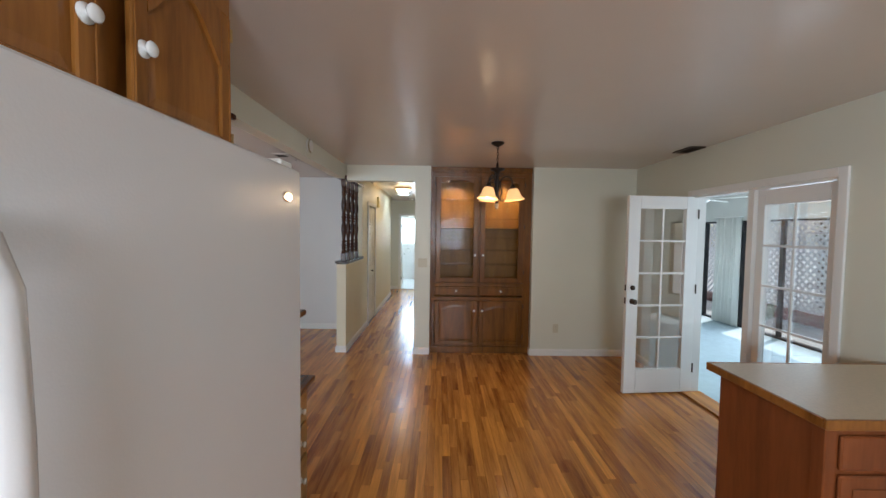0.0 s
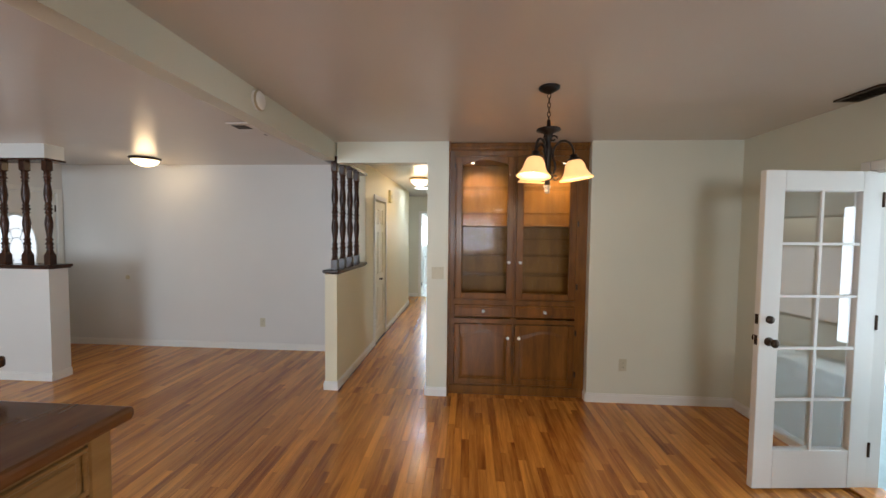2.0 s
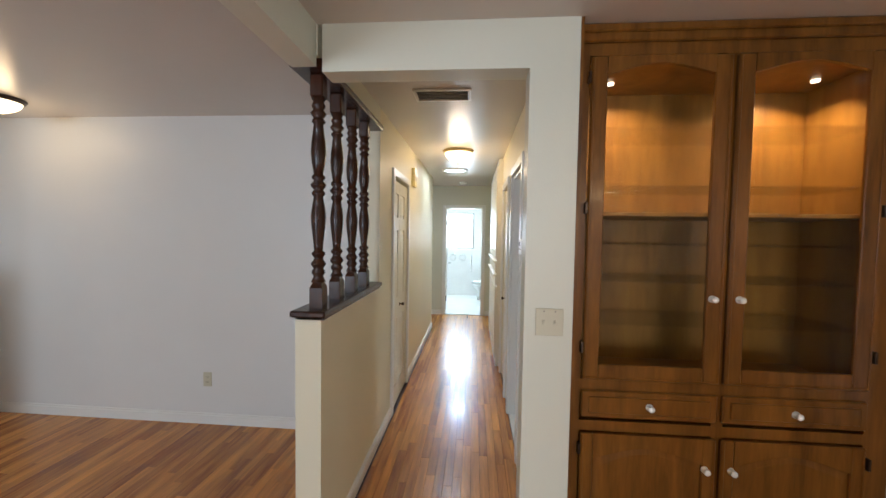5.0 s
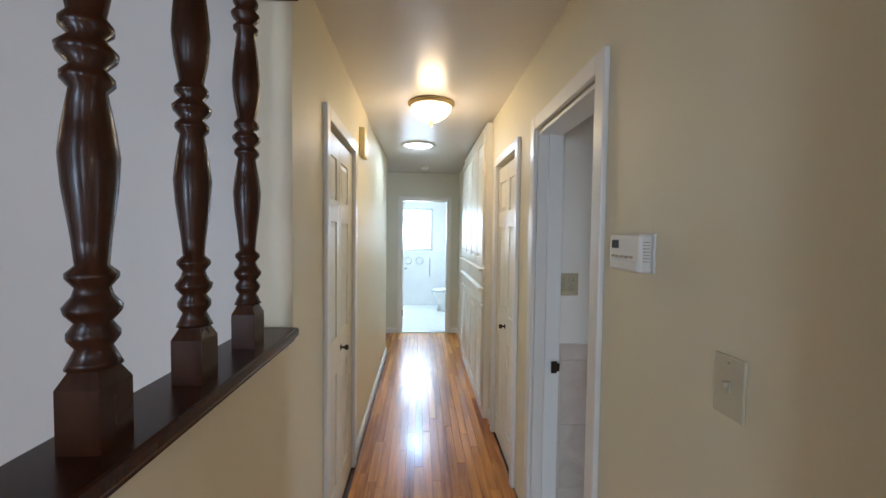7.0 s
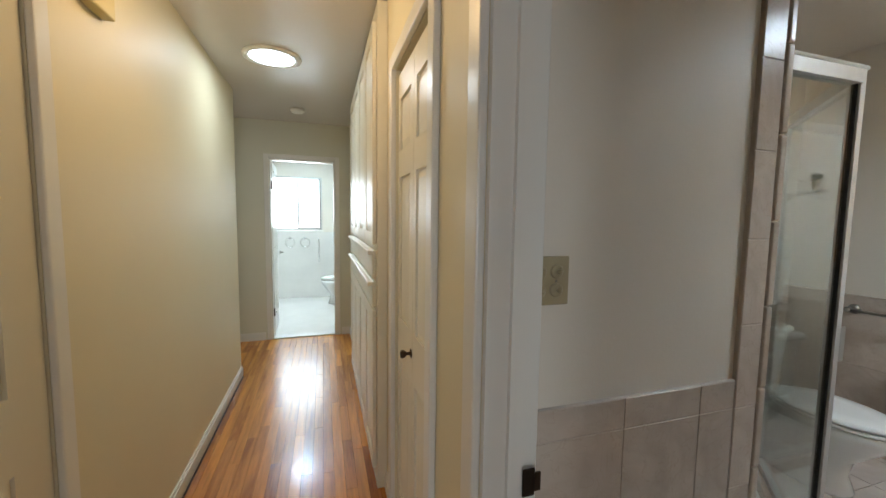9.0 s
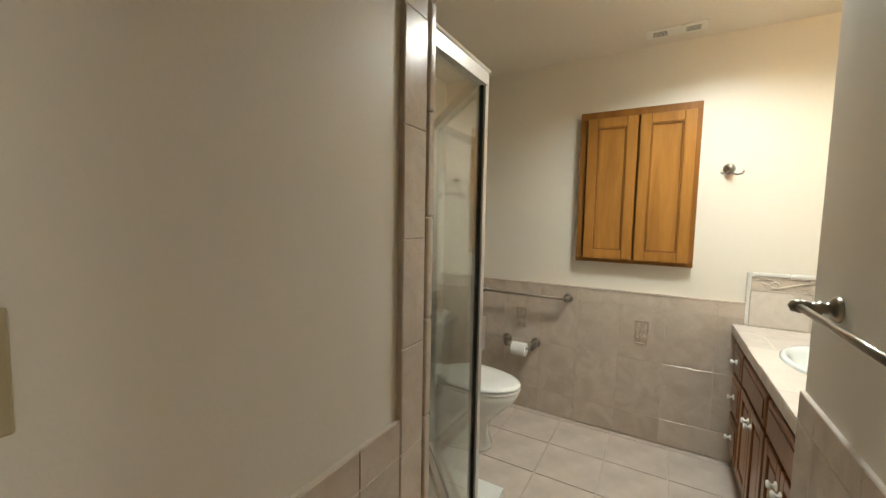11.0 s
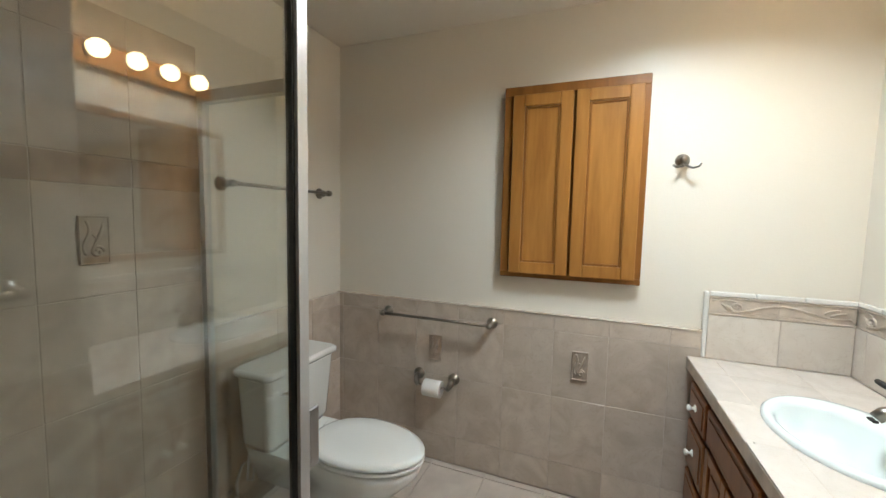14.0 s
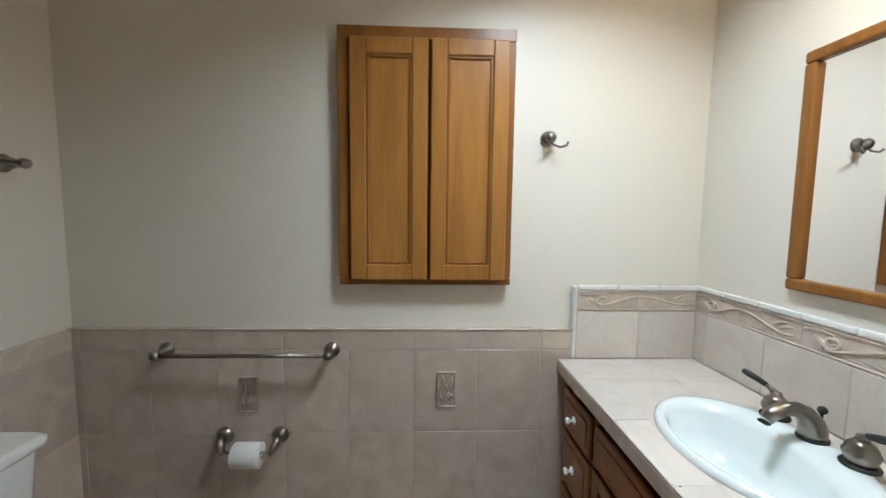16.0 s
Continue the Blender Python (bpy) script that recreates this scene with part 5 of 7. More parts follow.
def relief_tile(m, w, h, label):
    """A small carved tile in the xy plane, facing +z."""
    root = thing("relief_tile", m, label, "decorative tile")
    s = Shape().box(-w / 2, -h / 2, 0, w / 2, h / 2, 0.004).box(-w / 2, -h / 2, 0.004, w / 2, -h / 2 + 0.006, 0.009, 0.002).box(-w / 2, h / 2 - 0.006, 0.004, w / 2, h / 2, 0.009, 0.002)
    s.box(-w / 2, -h / 2 + 0.006, 0.004, -w / 2 + 0.006, h / 2 - 0.006, 0.009, 0.002).box(w / 2 - 0.006, -h / 2 + 0.006, 0.004, w / 2, h / 2 - 0.006, 0.009, 0.002)
    part("base", s, RELIEF_SHADE, root, local=True)
    u, v = w / 0.078, h / 0.15
    curl = [((0.006 + 0.017 * (1 - t / 11) * math.cos(t)) * u, (-0.036 + 0.020 * (1 - t / 11) * math.sin(t)) * v, 0.005) for t in [i * 0.5 for i in range(19)]]
    stem = [((-0.020 + 0.008 * math.sin(i * 0.55)) * u, (0.060 - i * 0.0095) * v, 0.005) for i in range(12)]
    leaf = [((0.022 - 0.030 * (i / 9) ** 1.6) * u, (0.052 - i * 0.009) * v, 0.005) for i in range(10)]
    part("swirl", Shape().tube(curl, 0.0055, 6), RELIEF_SHADE, root, local=True)
    part("stem_relief", Shape().tube(stem, 0.0045, 6), RELIEF_SHADE, root, local=True)
    part("leaf_relief", Shape().tube(leaf, [0.002 + 0.005 * math.sin(math.pi * (i + 0.5) / 10) for i in range(10)], 6), RELIEF_SHADE, root, local=True)
    part("twig_relief", Shape().tube([((-0.004 + i * 0.004) * u, (0.018 - i * 0.006) * v, 0.005) for i in range(5)], 0.003, 6), RELIEF_SHADE, root, local=True)
    return root


E_ = pose(0, 0, 0, 0, -90, 0) @ pose(0, 0, 0, 0, 0, -90)
for y, z in ((7.335, 0.688), (6.537, 0.705)):
    relief_tile(Matrix.Translation((2.8035, y, z)) @ E_, 0.078, 0.15, "small carved relief tile set in the beige wainscot")
relief_tile(Matrix.Translation((1.52, 8.019, 1.344)) @ pose(0, 0, 0, 90, 0, 0), 0.085, 0.16, "carved relief tile set in the shower wall")


def border(m, length, name="border_tile"):
    """A carved listello with a white rounded cap, in the xy plane facing +z, its foot at y = 0."""
    root = thing(name, m, "carved beige border tiles with wavy vine relief above the vanity", "border tile")
    n = max(1, round(length / 0.5))
    d = length / n
    for i in range(n):
        x = i * d
        for h_ in (0, 1):
            a, b = x + h_ * d / 2 + 0.0005, x + (h_ + 1) * d / 2 - 0.0005
            part("tile", Shape().box(a, 0, 0, b, 0.082, 0.006, 0.001).box(a, 0.073, 0.006, b, 0.082, 0.012, 0.003).box(a, 0, 0.006, b, 0.007, 0.012, 0.003), TILED, root, local=True)
        X = lambda f: x + d * f
        k_ = [q / 30 for q in range(31)]
        vine = [(X(0.17 + 0.80 * f), 0.040 - 0.022 * math.cos(f * 6.9) * (1 - 0.35 * f), 0.009) for f in k_]
        part("vine", Shape().tube(vine, [0.0055 * (1 - 0.55 * f) for f in k_], 8), TILED, root, local=True)
        curl = [(X(0.20) - 0.020 * (1 - t / 13) * math.cos(t) * 1.25, 0.042 - 0.020 * (1 - t / 13) * math.sin(t), 0.009) for t in [q * 0.45 for q in range(22)]]
        part("curl", Shape().tube(curl, [0.0058 * (1 - q / 50) for q in range(22)], 8), TILED, root, local=True)
        tip = [(X(0.02 + 0.19 * f), 0.062 + 0.006 * math.sin(f * 3.1), 0.008) for f in k_[::3]]
        part("leaf_relief", Shape().tube(tip, 0.0042, 6), TILED, root, local=True)
        for a, b, z0, z1 in ((0.09, 0.15, 0.050, 0.018), (0.12, 0.19, 0.046, 0.014), (0.80, 0.90, 0.044, 0.062), (0.84, 0.94, 0.034, 0.050)):
            part("leaf_relief", Shape().tube([(X(a + (b - a) * f), z0 + (z1 - z0) * f + 0.004 * math.sin(f * 3.1), 0.008) for f in k_[::5]], [0.0025 + 0.0025 * math.sin(math.pi * min(1, f + 0.05)) for f in k_[::5]], 6), TILED, root, local=True)
        g = Shape()
        for q in range(16):
            f = 0.05 + 0.058 * q
            zz = (0.014, 0.021, 0.017, 0.026)[q % 4]
            g.tube([(X(f), zz, 0.0063), (X(min(f + 0.05, 0.97)), zz - 0.002, 0.0063), (X(min(f + 0.09, 0.99)), zz - 0.005, 0.0063)], [0.0012, 0.0020, 0.0010], 5)
        part("water_lines", g, TILED, root, local=True)
        for h_ in (0, 1, 2):
            part("cap", Shape().box(x + h_ * d / 3 + 0.0008, 0.0835, 0, x + (h_ + 1) * d / 3 - 0.0008, 0.105, 0.016, 0.006, 3), BULL, root, "white rounded cap tile", local=True)
    return root


# backsplash over the vanity
tile_field("backsplash_south", "pale beige backsplash tiles over the vanity", "x", 5.49, 1, [1.47, 1.70, 1.96, 2.22, 2.48, 2.74, 2.829], (0.832, 1.034), TILES, t=0.012)
tile_field("backsplash_east", "pale beige backsplash tiles at the vanity end", "y", 2.83, -1, [5.503, 5.745, 6.005], (0.832, 1.034), TILES, t=0.026)
border(Matrix.Translation((1.47, 5.49, 1.036)) @ pose(0, 0, 0, 90, 0, 180) @ Matrix.Translation((-1.345, 0, 0)), 1.345)
border(Matrix.Translation((2.812, 6.005, 1.036)) @ E_ @ Matrix.Translation((0.0, 0, 0)), 0.50)
struct("edge_tile", Shape().box(2.798, 6.006, 0.834, 2.829, 6.024, 1.138, 0.008, 3), BULL, "white rounded edge tile at the end of the backsplash", "edge tile")

van = thing("vanity", (2.15, 5.78, 0), "dark reddish wooden bathroom vanity with drawers and white knobs", "vanity cabinet")
VF = 6.045
part("case", Shape().box(1.475, 5.495, 0.10, 2.797, VF - 0.018, 0.66).box(1.475, 5.495, 0, 2.797, VF - 0.08, 0.10), VAN, van)
s = Shape().box(1.475, VF - 0.018, 0.10, 2.797, VF, 0.14).box(1.475, VF - 0.018, 0.745, 2.797, VF, 0.775).box(2.75, VF - 0.018, 0.14, 2.797, VF, 0.745).box(2.47, VF - 0.018, 0.14, 2.51, VF, 0.745).box(1.475, VF - 0.018, 0.14, 1.51, VF, 0.745).box(1.95, VF - 0.018, 0.14, 1.99, VF, 0.745)
part("face_frame", s, VAN, van)
for z0, z1 in ((0.585, 0.735), (0.36, 0.565), (0.13, 0.335)):
    dr = part("drawer", Shape().box(2.505, VF + 0.001, z0, 2.755, VF + 0.019, z1, 0.005).box(2.53, VF + 0.019, z0 + 0.025, 2.73, VF + 0.023, z1 - 0.025, 0.003), VAN, van)
    part("knob", knob_shape(Shape(), Matrix.Translation((2.63, VF + 0.023, (z0 + z1) / 2)) @ pose(0, 0, 0, -90, 0, 0), 0.014, 0.032), KNOBW, dr, "white ceramic knob")
for x0, x1 in ((1.985, 2.475), (1.505, 1.955)):
    part("false_front", Shape().box(x0, VF + 0.001, 0.60, x1, VF + 0.019, 0.735, 0.005).box(x0 + 0.03, VF + 0.019, 0.625, x1 - 0.03, VF + 0.023, 0.71, 0.003), VAN, van)
    c = (x0 + x1) / 2
    for a, b, k in ((x0, c - 0.003, c - 0.03), (c + 0.003, x1, c + 0.03)):
        s = Shape().box(a, VF + 0.001, 0.13, a + 0.045, VF + 0.019, 0.58, 0.003).box(b - 0.045, VF + 0.001, 0.13, b, VF + 0.019, 0.58, 0.003).box(a + 0.045, VF + 0.001, 0.13, b - 0.045, VF + 0.019, 0.175, 0.003).box(a + 0.045, VF + 0.001, 0.535, b - 0.045, VF + 0.019, 0.58, 0.003)
        s.box(a + 0.045, VF + 0.001, 0.175, b - 0.045, VF + 0.009, 0.535).box(a + 0.065, VF + 0.009, 0.195, b - 0.065, VF + 0.015, 0.515, 0.004)
        dr = part("cabinet_door", s, VAN, van)
        part("knob", knob_shape(Shape(), Matrix.Translation((k, VF + 0.019, 0.50)) @ pose(0, 0, 0, -90, 0, 0), 0.014, 0.03), KNOBW, dr, "white ceramic knob")

# the counter, with an oval opening
CTX, CTY, CRX, CRY = 2.19, 5.80, 0.235, 0.17
top = thing("counter", (2.15, 5.79, 0.775), "pale tiled vanity counter with a tan edge", "countertop")
part("substrate_edge", Shape().box(1.475, 6.055, 0.778, 2.797, 6.078, 0.826, 0.002), TILED, top, "tan edge tiles")
n = 40
sh = Shape()
ring = [Vector((CTX + CRX * math.cos(2 * math.pi * i / n), CTY + CRY * math.sin(2 * math.pi * i / n), 0)) for i in range(n)]


def rect_pt(a, x0, y0, x1, y1):
    dx, dy = math.cos(a), math.sin(a)
    k = min((x1 - CTX) / dx if dx > 1e-6 else (x0 - CTX) / dx if dx < -1e-6 else 9, (y1 - CTY) / dy if dy > 1e-6 else (y0 - CTY) / dy if dy < -1e-6 else 9)
    return Vector((CTX + dx * k, CTY + dy * k, 0))


angs = sorted({*[2 * math.pi * i / n for i in range(n)], *[math.atan2(y - CTY, x - CTX) % (2 * math.pi) for x in (1.475, 2.803) for y in (5.503, 6.055)]})
for z in (0.8305,):
    inner = [sh.bm.verts.new((CTX + CRX * math.cos(a), CTY + CRY * math.sin(a), z)) for a in angs]
    outer = [sh.bm.verts.new(rect_pt(a, 1.475, 5.503, 2.803, 6.055) + Vector((0, 0, z))) for a in angs]
    for i in range(len(angs)):
        j = (i + 1) % len(angs)
        sh.bm.faces.new((inner[i], inner[j], outer[j], outer[i]))
ret = bmesh.ops.extrude_face_region(sh.bm, geom=sh.bm.faces[:])
bmesh.ops.translate(sh.bm, verts=[v for v in ret["geom"] if isinstance(v, bmesh.types.BMVert)], vec=(0, 0, -0.045))
part("grout_bed", sh, GROUT, top)
XS = [1.475, 1.53, 1.795, 2.06, 2.33, 2.60, 2.803]
for i, (a, b) in enumerate(zip(XS, XS[1:])):
    for c, dd in ((5.503, 5.705), (5.705, 5.972), (5.972, 6.079)):
        t = Shape().box(a + 0.0015, c + 0.0015, 0.8265, b - 0.0015, dd - 0.0015, 0.832, 0.001)
        # a tile that the basin crosses keeps only what lies outside the oval
        if (max(a - CTX, CTX - b, 0) / (CRX + 0.01)) ** 2 + (max(c - CTY, CTY - dd, 0) / (CRY + 0.01)) ** 2 < 1:
            t.bm.free()
            t = Shape()
            m_ = 12
            for p in range(m_):
                for q in range(m_):
                    u0, u1 = a + 0.0015 + (b - a - 0.003) * p / m_, a + 0.0015 + (b - a - 0.003) * (p + 1) / m_
                    v0, v1 = c + 0.0015 + (dd - c - 0.003) * q / m_, c + 0.0015 + (dd - c - 0.003) * (q + 1) / m_
                    if ((u0 + u1) / 2 - CTX) ** 2 / (CRX + 0.008) ** 2 + ((v0 + v1) / 2 - CTY) ** 2 / (CRY + 0.008) ** 2 > 1:
                        t.bm.faces.new([t.bm.verts.new((x, y, 0.832)) for x, y in ((u0, v0), (u1, v0), (u1, v1), (u0, v1))])
            bmesh.ops.remove_doubles(t.bm, verts=t.bm.verts, dist=1e-5)
            if not t.bm.faces:
                t.bm.free()
                continue
        part("tile", t, TILEC, top)
sink = thing("basin", (CTX, CTY - 0.02, 0.83), "cool white oval porcelain drop-in basin with a rust mark", "basin")


def oval_ring(cx, cy, rx, ry, z, n=48):
    return [Vector((cx + rx * math.cos(2 * math.pi * i / n), cy + ry * math.sin(2 * math.pi * i / n), z)) for i in range(n)]


s = Shape()
s.loft([oval_ring(CTX, CTY - 0.015, 0.262, 0.20, 0.8325), oval_ring(CTX, CTY - 0.015, 0.262, 0.20, 0.841), oval_ring(CTX, CTY - 0.015, 0.253, 0.192, 0.849), oval_ring(CTX, CTY - 0.008, 0.238, 0.178, 0.850),
        oval_ring(CTX, CTY + 0.016, 0.218, 0.14, 0.844), oval_ring(CTX, CTY + 0.016, 0.208, 0.132, 0.825), oval_ring(CTX, CTY + 0.016, 0.186, 0.115, 0.77), oval_ring(CTX, CTY + 0.015, 0.14, 0.095, 0.72), oval_ring(CTX, CTY + 0.01, 0.05, 0.045, 0.70), oval_ring(CTX, CTY + 0.01, 0.015, 0.015, 0.695)], caps=False)
part("bowl", s, PORCB, sink)
part("drain", Shape().lathe([(0.028, 0.0), (0.028, 0.004), (0.018, 0.006), (0, 0.004)], Matrix.Translation((CTX, CTY + 0.01, 0.698)), 20), NICKEL, sink, "nickel drain")
part("overflow", Shape().lathe([(0.012, 0), (0.012, 0.002), (0, 0.002)], Matrix.Translation((CTX + 0.02, CTY - 0.110, 0.795)) @ pose(0, 0, 0, -70, 0, 0), 14), mat("rust_stain", (0.45, 0.35, 0.2), 0.6), sink, "rust-stained overflow mark")
fc = thing("faucet", (2.205, 5.635, 0.85), "brushed nickel widespread faucet with two black-tipped lever handles", "faucet")
FY, FX0, HX0, HX1 = 5.610, 2.203, 2.093, 2.311
part("spout_base", Shape().lathe([(0, 0), (0.034, 0), (0.034, 0.006), (0, 0.007)], Matrix.Translation((FX0, FY, 0.849)), 24), BLACK, fc, "black base ring")
pts = [(FX0, FY, 0.853), (FX0, FY + 0.002, 0.872), (FX0, FY + 0.008, 0.893), (FX0, FY + 0.026, 0.916), (FX0, FY + 0.052, 0.930), (FX0, FY + 0.085, 0.930), (FX0, FY + 0.115, 0.918), (FX0, FY + 0.130, 0.902)]
part("spout", Shape().tube(pts, [0.031, 0.031, 0.028, 0.023, 0.019, 0.018, 0.018, 0.016], 18), NICKEL, fc)
part("aerator_slot", Shape().box(FX0 - 0.015, FY + 0.128, 0.892, FX0 + 0.015, FY + 0.142, 0.899, 0.002), BLACK, fc, "black slot under the spout tip")
part("lift_rod", Shape().tube([(FX0, FY - 0.020, 0.885), (FX0, FY - 0.020, 0.918)], 0.003, 8).lathe([(0, 0), (0.007, 0.002), (0.011, 0.008), (0.011, 0.013), (0.007, 0.019), (0, 0.021)], Matrix.Translation((FX0, FY - 0.020, 0.915)), 14), BLACK, fc, "black-tipped lift rod")
for x, dx in ((HX1, 1), (HX0, -1)):
    h = part("handle", Shape().lathe([(0, 0), (0.027, 0.002), (0.029, 0.010), (0.033, 0.020), (0.034, 0.029), (0.029, 0.036), (0.030, 0.039), (0.025, 0.044), (0.026, 0.047), (0.019, 0.053), (0.013, 0.060), (0.012, 0.068), (0, 0.070)], Matrix.Translation((x, FY, 0.855)), 24), NICKEL, fc)
    part("base_ring", Shape().lathe([(0, 0), (0.036, 0), (0.037, 0.004), (0.034, 0.008), (0, 0.008)], Matrix.Translation((x, FY, 0.849)), 24), BLACK, h, "black base ring")
    part("lever", Shape().tube([(x, FY, 0.912), (x + dx * 0.010, FY + 0.006, 0.925), (x + dx * 0.022, FY + 0.012, 0.934)], [0.011, 0.0085, 0.0075], 10), NICKEL, h)
    part("lever_tip", Shape().tube([(x + dx * 0.022, FY + 0.012, 0.934), (x + dx * 0.042, FY + 0.022, 0.943), (x + dx * 0.062, FY + 0.032, 0.951), (x + dx * 0.074, FY + 0.038, 0.955), (x + dx * 0.078, FY + 0.040, 0.956)], [0.0075, 0.0085, 0.0095, 0.008, 0.004], 10), BLACK, h, "black lever tip")

# mirror and light bar
mi = thing("mirror", (2.0, 5.49, 1.21), "wall mirror in an oak frame over the vanity", "mirror")
MX0, MX1, MZ0, MZ1 = 1.62, 2.416, 1.205, 1.905
part("mirror_glass", Shape().box(MX0 + 0.03, 5.491, MZ0 + 0.03, MX1 - 0.03, 5.499, MZ1 - 0.03), MIRROR, mi, "silvered mirror glass")
fwid = 0.034
for nm, b in (("frame_bottom", (MX0, 5.491, MZ0, MX1, 5.517, MZ0 + fwid)), ("frame_top", (MX0, 5.491, MZ1 - fwid, MX1, 5.517, MZ1)), ("frame_side", (MX0, 5.491, MZ0 + fwid, MX0 + fwid, 5.517, MZ1 - fwid)), ("frame_side", (MX1 - fwid, 5.491, MZ0 + fwid, MX1, 5.517, MZ1 - fwid))):
    part(nm, Shape().box(*b, 0.007, 2), OAKD, mi)
lb = thing("vanity_light_bar", (2.0, 5.49, 2.13), "oak light bar with four lit globe bulbs over the mirror", "wall light")
part("back_bar", Shape().box(1.665, 5.491, 2.07, 2.335, 5.525, 2.19, 0.006), OAK, lb)
for x in (1.778, 1.925, 2.072, 2.22):
    part("socket", Shape().lathe([(0.026, 0), (0.026, 0.02), (0.018, 0.03)], Matrix.Translation((x, 5.525, 2.13)) @ pose(0, 0, 0, -90, 0, 0), 16), ALU, lb)
    part("bulb", Shape().lathe([(0.014, 0.0), (0.026, 0.012), (0.036, 0.030), (0.039, 0.048), (0.035, 0.066), (0.022, 0.080), (0, 0.086)], Matrix.Translation((x, 5.545, 2.13)) @ pose(0, 0, 0, -90, 0, 0), 20), GLOBE, lb, "lit white globe bulb")
sk = thing("bath_skylight_lens", (2.06, 6.18, HB), "round daylight lens with a white rim in the bathroom ceiling", "skylight")
part("rim", Shape().lathe([(0.14, -0.001), (0.18, -0.001), (0.178, -0.012), (0.15, -0.016), (0.14, -0.01)], Matrix.Translation((2.06, 6.18, HB)), 32), TRIM, sk)
part("lens", Shape().lathe([(0.145, -0.008), (0.08, -0.018), (0, -0.02)], Matrix.Translation((2.06, 6.18, HB)), 32), SKYLB, sk, "glowing frosted lens")
lamp("bath_skylight_lamp", "AREA", 26, look((2.06, 6.18, HB - 0.03), (2.06, 6.18, 0)), (0.70, 0.86, 1.0), 0.24, 0.24, 149)

# wall cabinet
wc = thing("bath_wall_cabinet", (2.81, 6.62, 1.135), "honey oak recessed wall cabinet with two panelled doors", "wall cabinet")
part("case", Shape().box(2.795, 6.293, 1.145, 2.829, 6.955, 2.115, 0.003), OAKD, wc)
part("frame_edge", Shape().box(2.783, 6.290, 1.142, 2.795, 6.963, 1.172, 0.003).box(2.783, 6.290, 2.070, 2.795, 6.963, 2.117, 0.003).box(2.783, 6.290, 1.172, 2.795, 6.320, 2.070, 0.003).box(2.783, 6.920, 1.172, 2.795, 6.963, 2.070, 0.003), OAKD, wc)
for y0, y1 in ((6.317, 6.610), (6.622, 6.915)):
    z0, z1 = 1.165, 2.07
    w_ = 0.060
    s = Shape().box(2.762, y0, z0, 2.784, y0 + w_, z1, 0.004).box(2.762, y1 - w_, z0, 2.784, y1, z1, 0.004).box(2.762, y0 + w_, z0, 2.784, y1 - w_, z0 + w_, 0.004).box(2.762, y0 + w_, z1 - w_, 2.784, y1 - w_, z1, 0.004)
    d = part("cabinet_door", s, OAK, wc)
    part("panel", Shape().box(2.775, y0 + w_, z0 + w_, 2.784, y1 - w_, z1 - w_), OAK, d)
    a, b, c, e = y0 + w_, y1 - w_, z0 + w_, z1 - w_
    part("panel_moulding", Shape().box(2.767, a, c, 2.775, a + 0.012, e, 0.003).box(2.767, b - 0.012, c, 2.775, b, e, 0.003).box(2.767, a + 0.012, c, 2.775, b - 0.012, c + 0.012, 0.003).box(2.767, a + 0.012, e - 0.012, 2.775, b - 0.012, e, 0.003), OAKD, d)


# bars, hook and paper holder
def rose(s, m, r=0.031):
    return s.lathe([(r, 0), (r, 0.006), (r * 0.85, 0.012), (r * 0.5, 0.018), (r * 0.42, 0.028), (r * 0.6, 0.034), (r * 0.42, 0.04), (r * 0.36, 0.055)], m, 20)


def towel_bar(name, a, b, out, label):
    """A bar between two posts at the wall points a and b; out points away from the wall."""
    a, b, out = Vector(a), Vector(b), Vector(out)
    root = thing(name, tuple((a + b) / 2), label, "towel bar")
    u = (b - a).normalized()
    for p, sg in ((a, -1), (b, 1)):
        m = Matrix.Translation(p) @ out.to_track_quat("Z", "Y").to_matrix().to_4x4()
        part("post", rose(Shape(), m).tube([p + out * 0.05, p + out * 0.072], [0.012, 0.018], 14).lathe([(0, -0.016), (0.014, -0.013), (0.020, 0), (0.014, 0.013), (0, 0.016)], Matrix.Translation(p + out * 0.072), 14), NICKEL, root)
    part("rail", Shape().tube([a + out * 0.072, b + out * 0.072], 0.0085, 14), NICKEL, root)
    return root


towel_bar("towel_bar", (2.806, 7.65, 0.872), (2.806, 7.0, 0.872), (-1, 0, 0), "brushed nickel towel bar on the tiled wall above the paper holder")
towel_bar("towel_bar", (2.63, 8.03, 1.572), (1.99, 8.03, 1.572), (0, -1, 0), "brushed nickel towel bar on the plain wall over the toilet")
towel_bar("towel_bar", (1.30, 6.09, 1.213), (0.70, 6.09, 1.213), (0, 1, 0), "brushed nickel towel bar on the cream wall near the vanity")
hk = thing("robe_hook", (2.83, 6.144, 1.717), "brushed nickel robe hook beside the oak wall cabinet", "hook")
m = Matrix.Translation((2.83, 6.144, 1.725)) @ pose(0, 0, 0, 0, -90, 0)
part("rose", Shape().lathe([(0.03, 0), (0.03, 0.006), (0.024, 0.014), (0.012, 0.02), (0.012, 0.03), (0.02, 0.036), (0.021, 0.046), (0.012, 0.056), (0, 0.058)], m, 20), NICKEL, hk)
part("prong", Shape().tube([(2.795, 6.144, 1.715), (2.785, 6.13, 1.695), (2.775, 6.11, 1.685), (2.765, 6.09, 1.69), (2.762, 6.083, 1.705)], [0.006, 0.005, 0.005, 0.005, 0.006], 8), NICKEL, hk)
part("prong", Shape().tube([(2.795, 6.144, 1.715), (2.785, 6.158, 1.695), (2.775, 6.176, 1.690), (2.768, 6.188, 1.70)], [0.006, 0.005, 0.005, 0.006], 8), NICKEL, hk)
